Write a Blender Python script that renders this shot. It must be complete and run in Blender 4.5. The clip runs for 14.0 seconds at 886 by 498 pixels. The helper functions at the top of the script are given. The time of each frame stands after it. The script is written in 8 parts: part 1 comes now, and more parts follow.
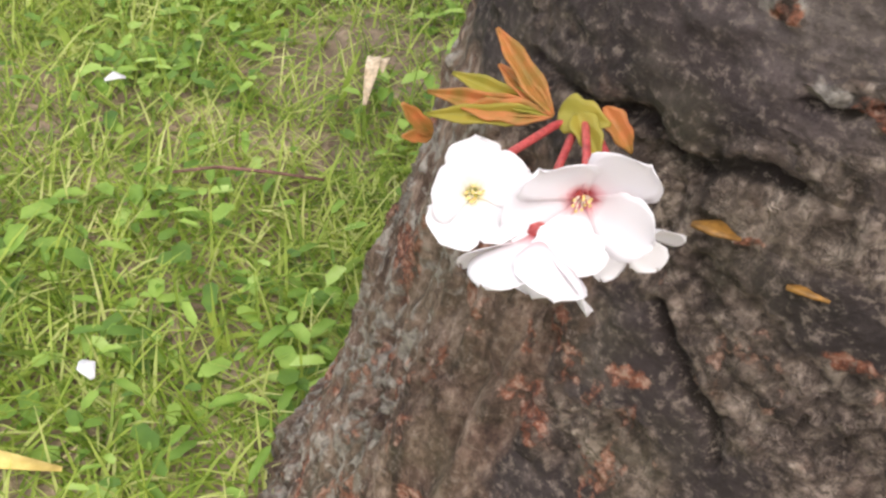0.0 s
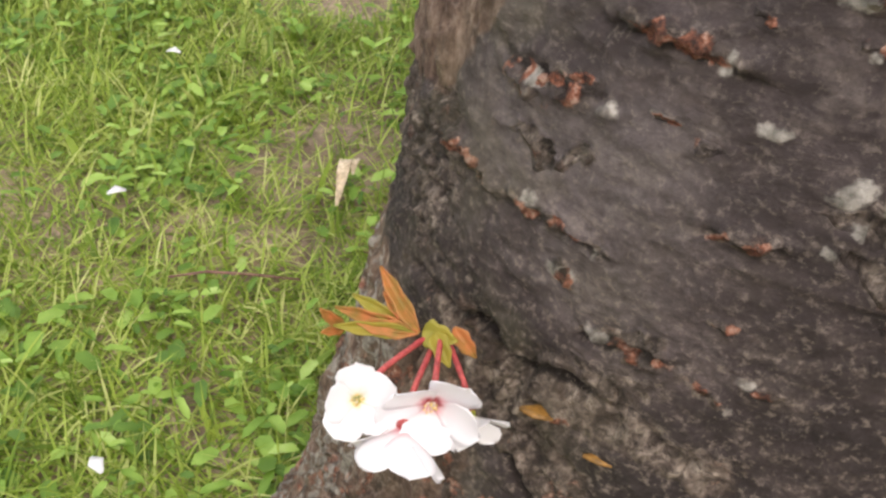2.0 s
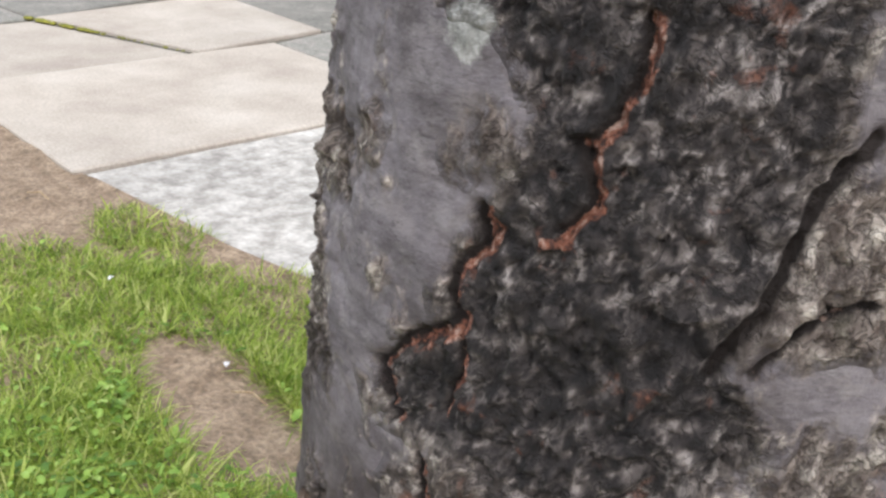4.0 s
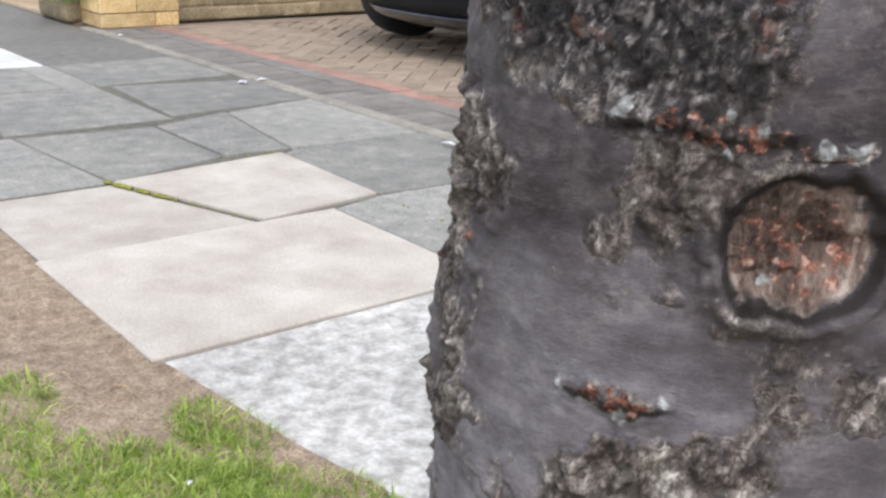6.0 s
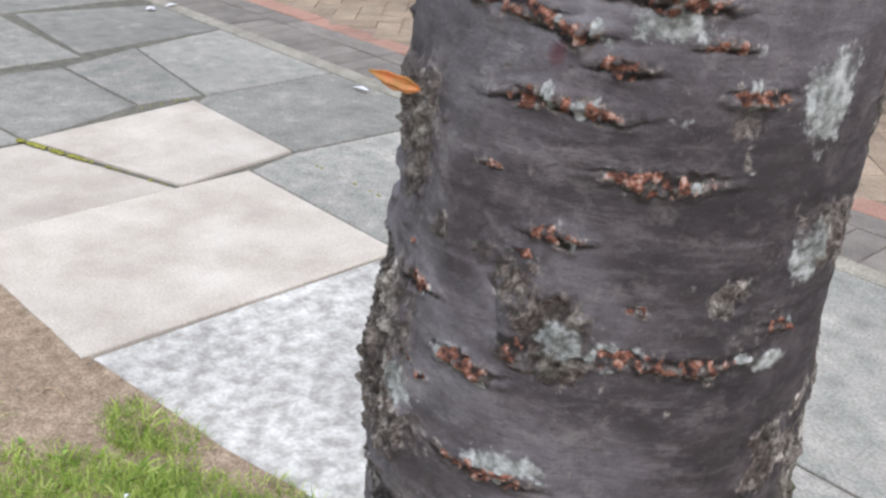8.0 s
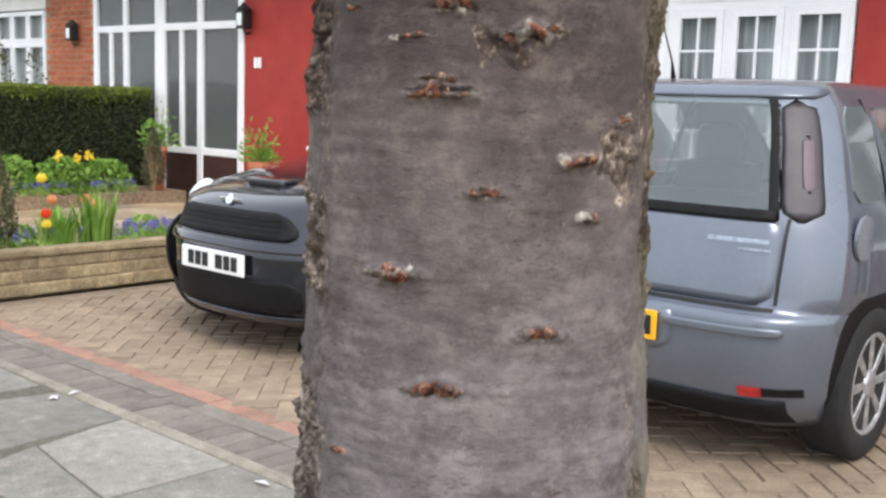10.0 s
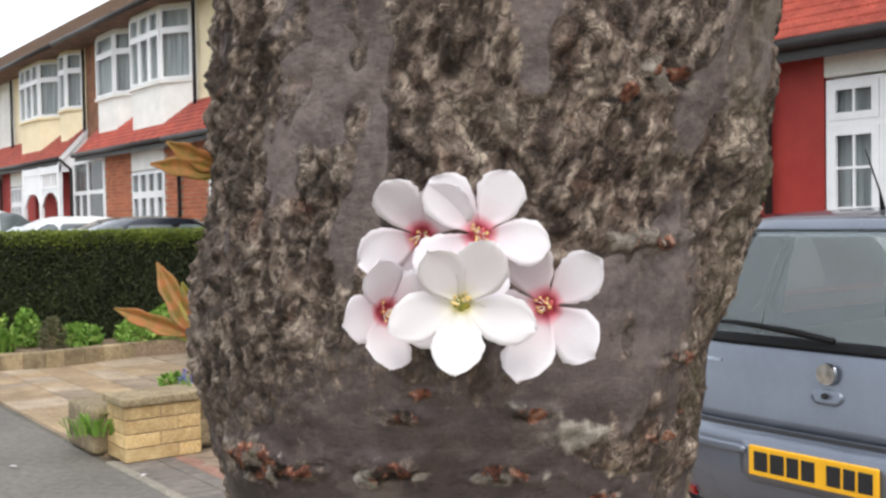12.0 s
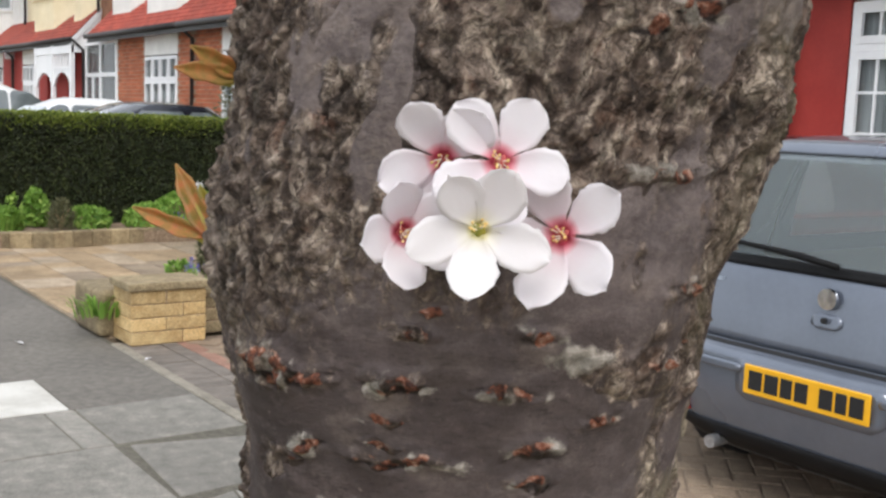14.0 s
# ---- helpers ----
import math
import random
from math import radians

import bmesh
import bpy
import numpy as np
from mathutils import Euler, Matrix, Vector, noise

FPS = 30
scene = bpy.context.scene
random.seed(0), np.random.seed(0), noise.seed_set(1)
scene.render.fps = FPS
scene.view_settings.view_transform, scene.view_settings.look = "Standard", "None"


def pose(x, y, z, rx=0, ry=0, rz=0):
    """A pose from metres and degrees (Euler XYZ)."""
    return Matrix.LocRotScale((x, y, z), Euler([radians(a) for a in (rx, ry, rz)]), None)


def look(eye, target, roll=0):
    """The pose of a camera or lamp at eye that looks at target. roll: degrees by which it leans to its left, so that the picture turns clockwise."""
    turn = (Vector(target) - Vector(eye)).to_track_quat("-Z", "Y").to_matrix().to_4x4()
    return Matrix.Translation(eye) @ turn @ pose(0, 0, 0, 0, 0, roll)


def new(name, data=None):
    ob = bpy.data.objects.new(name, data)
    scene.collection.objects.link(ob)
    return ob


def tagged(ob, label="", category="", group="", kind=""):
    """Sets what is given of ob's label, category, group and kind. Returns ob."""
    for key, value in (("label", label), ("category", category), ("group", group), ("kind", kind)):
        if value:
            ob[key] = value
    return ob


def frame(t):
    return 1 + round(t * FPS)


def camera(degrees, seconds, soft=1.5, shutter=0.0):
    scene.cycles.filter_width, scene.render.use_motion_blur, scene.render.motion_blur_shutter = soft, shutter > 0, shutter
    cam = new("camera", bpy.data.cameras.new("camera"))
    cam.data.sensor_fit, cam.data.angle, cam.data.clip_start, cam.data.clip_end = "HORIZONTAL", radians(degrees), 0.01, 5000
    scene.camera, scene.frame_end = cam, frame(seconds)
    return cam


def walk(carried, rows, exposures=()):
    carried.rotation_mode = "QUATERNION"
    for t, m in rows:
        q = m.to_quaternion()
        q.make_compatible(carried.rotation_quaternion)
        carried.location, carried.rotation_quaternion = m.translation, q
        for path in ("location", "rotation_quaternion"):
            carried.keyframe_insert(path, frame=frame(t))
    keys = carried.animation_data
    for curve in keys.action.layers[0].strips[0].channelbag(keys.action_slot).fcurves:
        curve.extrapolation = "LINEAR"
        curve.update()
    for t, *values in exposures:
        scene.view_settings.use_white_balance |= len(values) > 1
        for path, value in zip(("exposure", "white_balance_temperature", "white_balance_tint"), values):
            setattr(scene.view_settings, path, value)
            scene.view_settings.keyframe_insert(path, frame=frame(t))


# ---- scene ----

# ---- camera and walk ----
LENS = 46.05
cam = camera(LENS, 14.0, soft=2.6, shutter=0.0)
PATH = [
    (0.0, (0.4380, -0.2217, 0.3008), (48.79, -39.05, 5.34)),
    (0.5, (0.4394, -0.2147, 0.3059), (46.95, -40.53, 5.44)),
    (1.0, (0.4342, -0.2170, 0.3149), (48.87, -41.08, 4.39)),
    (1.5, (0.4429, -0.2170, 0.3301), (49.42, -40.37, 3.50)),
    (2.0, (0.4743, -0.2234, 0.3745), (49.62, -38.25, 3.24)),
    (2.5, (0.4869, -0.2123, 0.4115), (49.22, -34.56, 2.34)),
    (3.0, (0.4979, -0.2083, 0.4530), (48.69, -30.68, 1.83)),
    (3.5, (0.5042, -0.1980, 0.5325), (47.91, -26.95, 1.90)),
    (4.0, (0.5012, -0.1969, 0.5686), (48.50, -23.67, 2.56)),
    (4.2, (0.5002, -0.1969, 0.5805), (49.52, -22.44, 2.43)),
    (6.3, (0.5462, -0.2444, 0.7951), (51.59, -18.54, 1.52)),
    (6.5, (0.5453, -0.2378, 0.8190), (51.29, -18.93, 1.25)),
    (7.0, (0.5447, -0.2362, 0.8680), (48.82, -22.55, 2.00)),
    (7.5, (0.5607, -0.2500, 0.9284), (46.60, -25.09, 3.31)),
    (8.0, (0.5722, -0.2637, 1.0091), (46.32, -25.25, 3.10)),
    (8.5, (0.5951, -0.2746, 1.0951), (43.88, -19.75, 3.20)),
    (9.0, (0.6176, -0.2902, 1.1569), (42.60, -14.57, 3.12)),
    (9.2, (0.6228, -0.2970, 1.1814), (42.78, -12.95, 2.84)),
    (11.3, (0.6430, -0.2811, 1.4029), (42.58, -2.59, -1.12)),
    (11.5, (0.6413, -0.2535, 1.4064), (44.30, -1.86, -2.11)),
    (11.7, (0.6353, -0.2209, 1.4112), (47.03, -1.54, -2.09)),
    (12.0, (0.6262, -0.1770, 1.4201), (53.44, -1.65, -0.92)),
    (12.5, (0.6133, -0.1559, 1.4214), (59.97, -3.62, 0.13)),
    (13.0, (0.6200, -0.1610, 1.4221), (58.36, -5.26, 1.32)),
    (13.2, (0.6270, -0.1616, 1.4221), (58.02, -5.24, 1.62)),
    (13.5, (0.6356, -0.1630, 1.4220), (57.66, -6.89, 2.15)),
    (14.0, (0.6268, -0.1799, 1.4243), (53.82, -7.00, 2.30)),
]


def aimed(eye, turn):
    """A camera pose from its place and its yaw, pitch and roll in degrees."""
    yaw, pitch, roll = radians(turn[0]), radians(turn[1]), turn[2]
    ahead = Vector((-math.sin(yaw) * math.cos(pitch), math.cos(yaw) * math.cos(pitch), math.sin(pitch)))
    return look(eye, Vector(eye) + ahead, roll)


EXPOSURES = [(0.0, 0.3, 6550, 14), (0.5, 0.12, 6650, 14), (1.0, 0.08, 6650, 14), (2.1, 0.2, 6700, 12), (2.6, 0.38, 6200, 11), (3.0, 0.5, 6000, 10), (4.0, 0.12, 6200, 11), (6.3, 0.14, 5900, 11), (7.0, 0.11, 5850, 11), (8.5, 0.1, 5900, 10), (9.2, 0.32, 6150, 9), (11.3, 0.07, 6350, 10), (11.9, 0.02, 6350, 10), (12.5, -0.34, 6400, 10), (13.2, -0.2, 6350, 10), (14.0, -0.12, 6350, 10)]
walk(cam, [(t, aimed(e, a)) for t, e, a in PATH], EXPOSURES)

# ---- world and sun: a bright overcast sky ----
world = bpy.data.worlds.new("overcast_sky")
scene.world = world
world.use_nodes = True
wn = world.node_tree.nodes
wl = world.node_tree.links
wn.clear()
w_out = wn.new("ShaderNodeOutputWorld")
w_bg = wn.new("ShaderNodeBackground")
w_sky = wn.new("ShaderNodeTexSky")
w_sky.sky_type = "NISHITA"
w_sky.sun_disc = False
w_sky.sun_elevation = radians(48)
w_sky.sun_rotation = radians(119)
w_sky.air_density, w_sky.dust_density, w_sky.ozone_density = 1.0, 6.0, 1.0
w_mix = wn.new("ShaderNodeMix")
w_mix.data_type = "RGBA"
w_mix.inputs[0].default_value = 0.75
w_mix.inputs[7].default_value = (11.4, 11.8, 12.3, 1)
wl.new(w_sky.outputs[0], w_mix.inputs[6])
wl.new(w_mix.outputs[2], w_bg.inputs[0])
w_bg.inputs[1].default_value = 0.15
wl.new(w_bg.outputs[0], w_out.inputs[0])

sun_data = bpy.data.lights.new("sun", "SUN")
sun_data.energy, sun_data.angle, sun_data.color = 1.6, radians(25), (1.0, 0.96, 0.9)
sun = new("sun", sun_data)
sun.matrix_world = look((8, -4.5, 12), (0, 0, 0))
tagged(sun, kind="structure")

# ---- materials ----
def srgb(r, g, b):
    """Linear colour from 0-255 display values."""
    return tuple(((c / 255 + 0.055) / 1.055) ** 2.4 if c > 10 else c / 255 / 12.92 for c in (r, g, b)) + (1,)


def ramp(nodes, stops):
    n = nodes.new("ShaderNodeValToRGB")
    el = n.color_ramp.elements
    while len(el) < len(stops):
        el.new(0.5)
    for e, (p, c) in zip(el, stops):
        e.position, e.color = p, c if len(c) == 4 else (*c, 1)
    return n


def surface(name, stops, scale=8.0, rough=0.8, bump=0.2, bump_scale=60.0, metal=0.0, stretch=(1, 1, 1), stain=0.25,
            stain_scale=1.3, vary=0.0, coat=0.0, spec=0.5, distance=0.004, fine=0.35):
    """A worn surface: mottled colour at two scales, fine grain and relief; vary: difference from piece to piece."""
    m = bpy.data.materials.new(name)
    m.use_nodes = True
    N, L = m.node_tree.nodes, m.node_tree.links
    bsdf = N["Principled BSDF"]
    tc, mp = N.new("ShaderNodeTexCoord"), N.new("ShaderNodeMapping")
    mp.inputs["Scale"].default_value = stretch
    L.new(tc.outputs["Object"], mp.inputs["Vector"])
    info = N.new("ShaderNodeObjectInfo")
    off = N.new("ShaderNodeVectorMath")
    off.operation = "ADD"
    mul = N.new("ShaderNodeMath")
    mul.operation = "MULTIPLY"
    mul.inputs[1].default_value = 37.0 if vary else 0.0
    L.new(info.outputs["Random"], mul.inputs[0])
    L.new(mp.outputs[0], off.inputs[0])
    L.new(mul.outputs[0], off.inputs[1])
    n1 = N.new("ShaderNodeTexNoise")
    n1.inputs["Scale"].default_value, n1.inputs["Detail"].default_value, n1.inputs["Roughness"].default_value = scale, 8, 0.62
    L.new(off.outputs[0], n1.inputs["Vector"])
    cr = ramp(N, stops)
    L.new(n1.outputs["Fac"], cr.inputs["Fac"])
    n2 = N.new("ShaderNodeTexNoise")
    n2.inputs["Scale"].default_value, n2.inputs["Detail"].default_value = stain_scale, 5
    L.new(off.outputs[0], n2.inputs["Vector"])
    n3 = N.new("ShaderNodeTexNoise")
    n3.inputs["Scale"].default_value, n3.inputs["Detail"].default_value = bump_scale, 6
    L.new(off.outputs[0], n3.inputs["Vector"])
    mr = N.new("ShaderNodeMapRange")
    mr.inputs[1].default_value, mr.inputs[2].default_value = 0.3, 0.7
    mr.inputs[3].default_value, mr.inputs[4].default_value = 1 - stain, 1 + stain * 0.6
    L.new(n2.outputs["Fac"], mr.inputs[0])
    mf = N.new("ShaderNodeMapRange")
    mf.inputs[1].default_value, mf.inputs[2].default_value = 0.3, 0.7
    mf.inputs[3].default_value, mf.inputs[4].default_value = 1 - fine, 1 + fine
    L.new(n3.outputs["Fac"], mf.inputs[0])
    vm = N.new("ShaderNodeMath")
    vm.operation = "MULTIPLY"
    L.new(mr.outputs[0], vm.inputs[0])
    L.new(mf.outputs[0], vm.inputs[1])
    mv = N.new("ShaderNodeMapRange")
    mv.inputs[3].default_value, mv.inputs[4].default_value = 1 - vary, 1 + vary
    L.new(info.outputs["Random"], mv.inputs[0])
    v2 = N.new("ShaderNodeMath")
    v2.operation = "MULTIPLY"
    L.new(vm.outputs[0], v2.inputs[0])
    L.new(mv.outputs[0], v2.inputs[1])
    hs = N.new("ShaderNodeHueSaturation")
    L.new(cr.outputs[0], hs.inputs["Color"])
    L.new(v2.outputs[0], hs.inputs["Value"])
    L.new(hs.outputs[0], bsdf.inputs["Base Color"])
    rr = N.new("ShaderNodeMapRange")
    rr.inputs[3].default_value, rr.inputs[4].default_value = max(0.02, rough - 0.12), min(1, rough + 0.12)
    L.new(n2.outputs["Fac"], rr.inputs[0])
    L.new(rr.outputs[0], bsdf.inputs["Roughness"])
    bsdf.inputs["Metallic"].default_value = metal
    bsdf.inputs["Coat Weight"].default_value = coat
    bsdf.inputs["Coat Roughness"].default_value = 0.05
    bsdf.inputs["Specular IOR Level"].default_value = spec
    if bump:
        b = N.new("ShaderNodeBump")
        b.inputs["Strength"].default_value, b.inputs["Distance"].default_value = bump, distance
        L.new(n3.outputs["Fac"], b.inputs["Height"])
        L.new(b.outputs[0], bsdf.inputs["Normal"])
    return m


def two(a, b, lo=0.35, hi=0.65):
    return [(lo, srgb(*a)), (hi, srgb(*b))]


M = {}
M["slab_grey"] = surface("slab_grey", [(0.3, srgb(120, 117, 110)), (0.46, srgb(136, 134, 126)), (0.56, srgb(144, 138, 131)), (0.7, srgb(160, 155, 146))], 16, 0.9, 0.3, 150, vary=0.10, stain=0.18, fine=0.28)
M["slab_blue"] = surface("slab_blue", [(0.3, srgb(106, 103, 97)), (0.46, srgb(122, 119, 112)), (0.58, srgb(130, 126, 119)), (0.7, srgb(147, 142, 133))], 12, 0.9, 0.3, 150, vary=0.06, stain=0.22, fine=0.24)
M["slab_pink"] = surface("slab_pink", [(0.3, srgb(158, 147, 136)), (0.48, srgb(172, 162, 150)), (0.68, srgb(186, 177, 166))], 6, 0.9, 0.25, 180, vary=0.07, stain=0.1, fine=0.14)
M["slab_white"] = surface("slab_white", two((176, 173, 166), (200, 198, 192)), 4, 0.9, 0.3, 180, vary=0.05, stain=0.1, fine=0.12)
M["slab_dull"] = surface("slab_dull", two((138, 134, 124), (156, 151, 142)), 4, 0.9, 0.3, 180, stain=0.14, fine=0.14)
M["slab_worn"] = surface("slab_worn", [(0.36, srgb(144, 139, 132)), (0.45, srgb(162, 157, 150)), (0.53, srgb(178, 173, 166)), (0.66, srgb(198, 194, 187))], 26, 0.9, 0.4, 120, stain=0.22, stain_scale=3.0, fine=0.14)
M["joint"] = surface("joint", two((82, 78, 68), (108, 103, 92)), 30, 0.95, 0.5, 200)
M["moss"] = surface("moss", two((110, 112, 40), (150, 146, 60)), 60, 0.95, 0.6, 300)
M["asphalt"] = surface("asphalt", two((98, 94, 88), (118, 113, 106)), 20, 0.92, 0.5, 260, stain=0.2, fine=0.3)
M["soil"] = surface("soil", two((120, 101, 82), (160, 140, 118)), 30, 0.98, 0.8, 160, stain=0.25, distance=0.01)
M["lawn_soil"] = surface("lawn_soil", two((92, 100, 44), (140, 136, 72)), 30, 0.98, 0.8, 160, stain=0.25, distance=0.01)
M["paver"] = surface("paver", two((130, 113, 96), (154, 136, 116)), 9, 0.9, 0.4, 220, vary=0.1, stain=0.18)
M["paver_grey"] = surface("paver_grey", two((106, 99, 93), (128, 120, 112)), 9, 0.9, 0.4, 220, vary=0.12, stain=0.2)
M["paver_red"] = surface("paver_red", two((142, 108, 94), (160, 124, 108)), 9, 0.9, 0.4, 220, vary=0.1, stain=0.2)
M["paver_joint"] = surface("paver_joint", two((120, 105, 90), (138, 122, 106)), 9, 0.95, 0.4, 220, stain=0.25)
M["edging"] = surface("edging", two((128, 122, 110), (156, 149, 136)), 12, 0.9, 0.4, 220, stain=0.3)
M["stone_yellow"] = surface("stone_yellow", two((176, 146, 98), (206, 180, 132)), 10, 0.9, 0.5, 120, vary=0.12, stain=0.3)
M["stone_bed"] = surface("stone_bed", two((128, 112, 86), (164, 148, 116)), 12, 0.92, 0.6, 100, vary=0.12, stain=0.4)
M["brick"] = surface("brick", two((160, 88, 58), (190, 116, 80)), 6, 0.9, 0.4, 120, stain=0.25)
M["brick_old"] = surface("brick_old", two((120, 82, 60), (150, 104, 78)), 4, 0.9, 0.4, 90, stain=0.3)
M["mortar"] = surface("mortar", two((150, 128, 108), (176, 152, 130)), 14, 0.95, 0.4, 120)
M["red_paint"] = surface("red_paint", two((150, 44, 38), (164, 54, 46)), 3, 0.75, 0.2, 40, stain=0.08, fine=0.06)
M["render_white"] = surface("render_white", two((228, 226, 222), (240, 238, 234)), 3, 0.9, 0.25, 60, stain=0.06, fine=0.05)
M["render_cream"] = surface("render_cream", two((232, 216, 180), (242, 228, 196)), 3, 0.9, 0.25, 60, stain=0.06, fine=0.05)
M["upvc"] = surface("upvc", two((232, 232, 234), (240, 240, 242)), 2, 0.35, 0.0, 30, stain=0.04, fine=0.02)
M["roof_red"] = surface("roof_red", two((140, 58, 46), (176, 82, 66)), 6, 0.85, 0.4, 60, vary=0.1, stain=0.25)
M["roof_brown"] = surface("roof_brown", two((96, 74, 60), (128, 102, 84)), 5, 0.9, 0.4, 40, stain=0.3)
M["gutter"] = surface("gutter", two((34, 30, 30), (48, 42, 42)), 6, 0.5, 0.1, 60)
M["curtain"] = surface("curtain", two((206, 208, 210), (238, 239, 240)), 9, 0.9, 0.2, 30, stretch=(1, 1, 0.05), stain=0.2)
M["door_dark"] = surface("door_dark", two((58, 40, 36), (74, 50, 44)), 5, 0.45, 0.1, 60)
M["iron"] = surface("iron", two((20, 20, 22), (34, 34, 36)), 20, 0.5, 0.3, 150)
M["terracotta"] = surface("terracotta", two((172, 100, 70), (196, 126, 94)), 10, 0.85, 0.3, 120)
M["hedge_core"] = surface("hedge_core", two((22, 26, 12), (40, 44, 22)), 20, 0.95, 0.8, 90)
M["tyre"] = surface("tyre", two((22, 22, 23), (32, 32, 33)), 30, 0.85, 0.3, 160)
M["black_plastic"] = surface("black_plastic", two((16, 16, 18), (24, 24, 26)), 30, 0.6, 0.2, 200, spec=0.2)
M["alloy"] = surface("alloy", two((176, 178, 182), (200, 202, 206)), 10, 0.35, 0.0, 50, metal=0.7)
M["chrome"] = surface("chrome", two((210, 212, 216), (226, 228, 232)), 10, 0.12, 0.0, 50, metal=1.0)
M["script_silver"] = surface("script_silver", two((140, 148, 160), (158, 166, 178)), 40, 0.3, 0.0, 50, metal=0.6, stain=0.05)
M["paint_blue"] = surface("paint_blue", two((100, 107, 120), (108, 115, 128)), 3, 0.3, 0.0, 50, metal=0.45, coat=0.8, stain=0.05, fine=0.03)
M["paint_dark"] = surface("paint_dark", two((40, 43, 52), (48, 51, 62)), 3, 0.2, 0.0, 50, metal=0.8, coat=1.0, stain=0.05, fine=0.03)
M["paint_white"] = surface("paint_white", two((224, 226, 228), (232, 234, 236)), 3, 0.3, 0.0, 50, coat=0.6, stain=0.04, fine=0.02)
M["paint_red"] = surface("paint_red", two((104, 30, 32), (120, 38, 40)), 3, 0.3, 0.0, 50, coat=0.8, stain=0.04)
M["plate_yellow"] = surface("plate_yellow", two((226, 166, 16), (236, 178, 24)), 3, 0.45, 0.0, 50, stain=0.04, fine=0.03)
M["plate_white"] = surface("plate_white", two((226, 226, 226), (236, 236, 236)), 3, 0.45, 0.0, 50, stain=0.04, fine=0.03)
M["ink"] = surface("ink", two((18, 18, 20), (26, 26, 28)), 10, 0.6, 0.0, 50)
M["lamp_dull"] = surface("lamp_dull", two((78, 62, 70), (90, 72, 80)), 5, 0.42, 0.0, 50, stain=0.1, fine=0.05)
M["lamp_red"] = surface("lamp_red", two((150, 14, 16), (176, 22, 24)), 8, 0.15, 0.0, 50, coat=1.0)
M["lamp_smoke"] = surface("lamp_smoke", two((58, 54, 60), (72, 66, 72)), 5, 0.5, 0.0, 50, stain=0.1, fine=0.05)
M["lamp_clear"] = surface("lamp_clear", two((206, 210, 214), (230, 232, 236)), 10, 0.1, 0.0, 50, coat=1.0)
M["bud_green"] = surface("bud_green", two((120, 132, 40), (164, 150, 56)), 140, 0.6, 0.2, 700)
M["stalk_red"] = surface("stalk_red", two((160, 58, 62), (186, 88, 80)), 120, 0.5, 0.2, 900)
M["anther"] = surface("anther", two((232, 196, 110), (244, 218, 150)), 400, 0.7, 0.2, 900)
M["filament"] = surface("filament", two((236, 226, 206), (246, 238, 222)), 200, 0.6, 0.0, 900)
M["wood_cut"] = surface("wood_cut", two((146, 122, 92), (182, 160, 128)), 120, 0.9, 0.4, 500, distance=0.001)
M["twig_brown"] = surface("twig_brown", two((96, 66, 58), (132, 98, 86)), 120, 0.9, 0.4, 500, distance=0.001)
M["resin"] = surface("resin", two((104, 72, 30), (158, 114, 50)), 200, 0.5, 0.3, 600, distance=0.001)
M["stub_wood"] = surface("stub_wood", two((82, 72, 60), (122, 110, 92)), 220, 0.9, 0.5, 700, distance=0.001)
M["litter"] = surface("litter", two((190, 164, 130), (222, 204, 176)), 80, 0.9, 0.4, 400, distance=0.001)


def leafy(name, stops, rough=0.55, transmit=0.25, scale=25.0):
    """Leaves: colour from leaf to leaf, with light that comes through."""
    m = bpy.data.materials.new(name)
    m.use_nodes = True
    N, L = m.node_tree.nodes, m.node_tree.links
    bsdf, out = N["Principled BSDF"], N["Material Output"]
    geo = N.new("ShaderNodeNewGeometry")
    tc = N.new("ShaderNodeTexCoord")
    no = N.new("ShaderNodeTexNoise")
    no.inputs["Scale"].default_value, no.inputs["Detail"].default_value = scale, 4
    L.new(tc.outputs["Object"], no.inputs["Vector"])
    mx = N.new("ShaderNodeMath")
    mx.operation = "ADD"
    hf = N.new("ShaderNodeMath")
    hf.operation = "MULTIPLY"
    hf.inputs[1].default_value = 0.55
    L.new(geo.outputs["Random Per Island"], hf.inputs[0])
    h2 = N.new("ShaderNodeMath")
    h2.operation = "MULTIPLY"
    h2.inputs[1].default_value = 0.5
    L.new(no.outputs["Fac"], h2.inputs[0])
    L.new(hf.outputs[0], mx.inputs[0])
    L.new(h2.outputs[0], mx.inputs[1])
    cr = ramp(N, stops)
    L.new(mx.outputs[0], cr.inputs["Fac"])
    L.new(cr.outputs[0], bsdf.inputs["Base Color"])
    bsdf.inputs["Roughness"].default_value = rough
    tr = N.new("ShaderNodeBsdfTranslucent")
    L.new(cr.outputs[0], tr.inputs["Color"])
    ms = N.new("ShaderNodeMixShader")
    ms.inputs[0].default_value = transmit
    L.new(bsdf.outputs[0], ms.inputs[1])
    L.new(tr.outputs[0], ms.inputs[2])
    L.new(ms.outputs[0], out.inputs["Surface"])
    return m


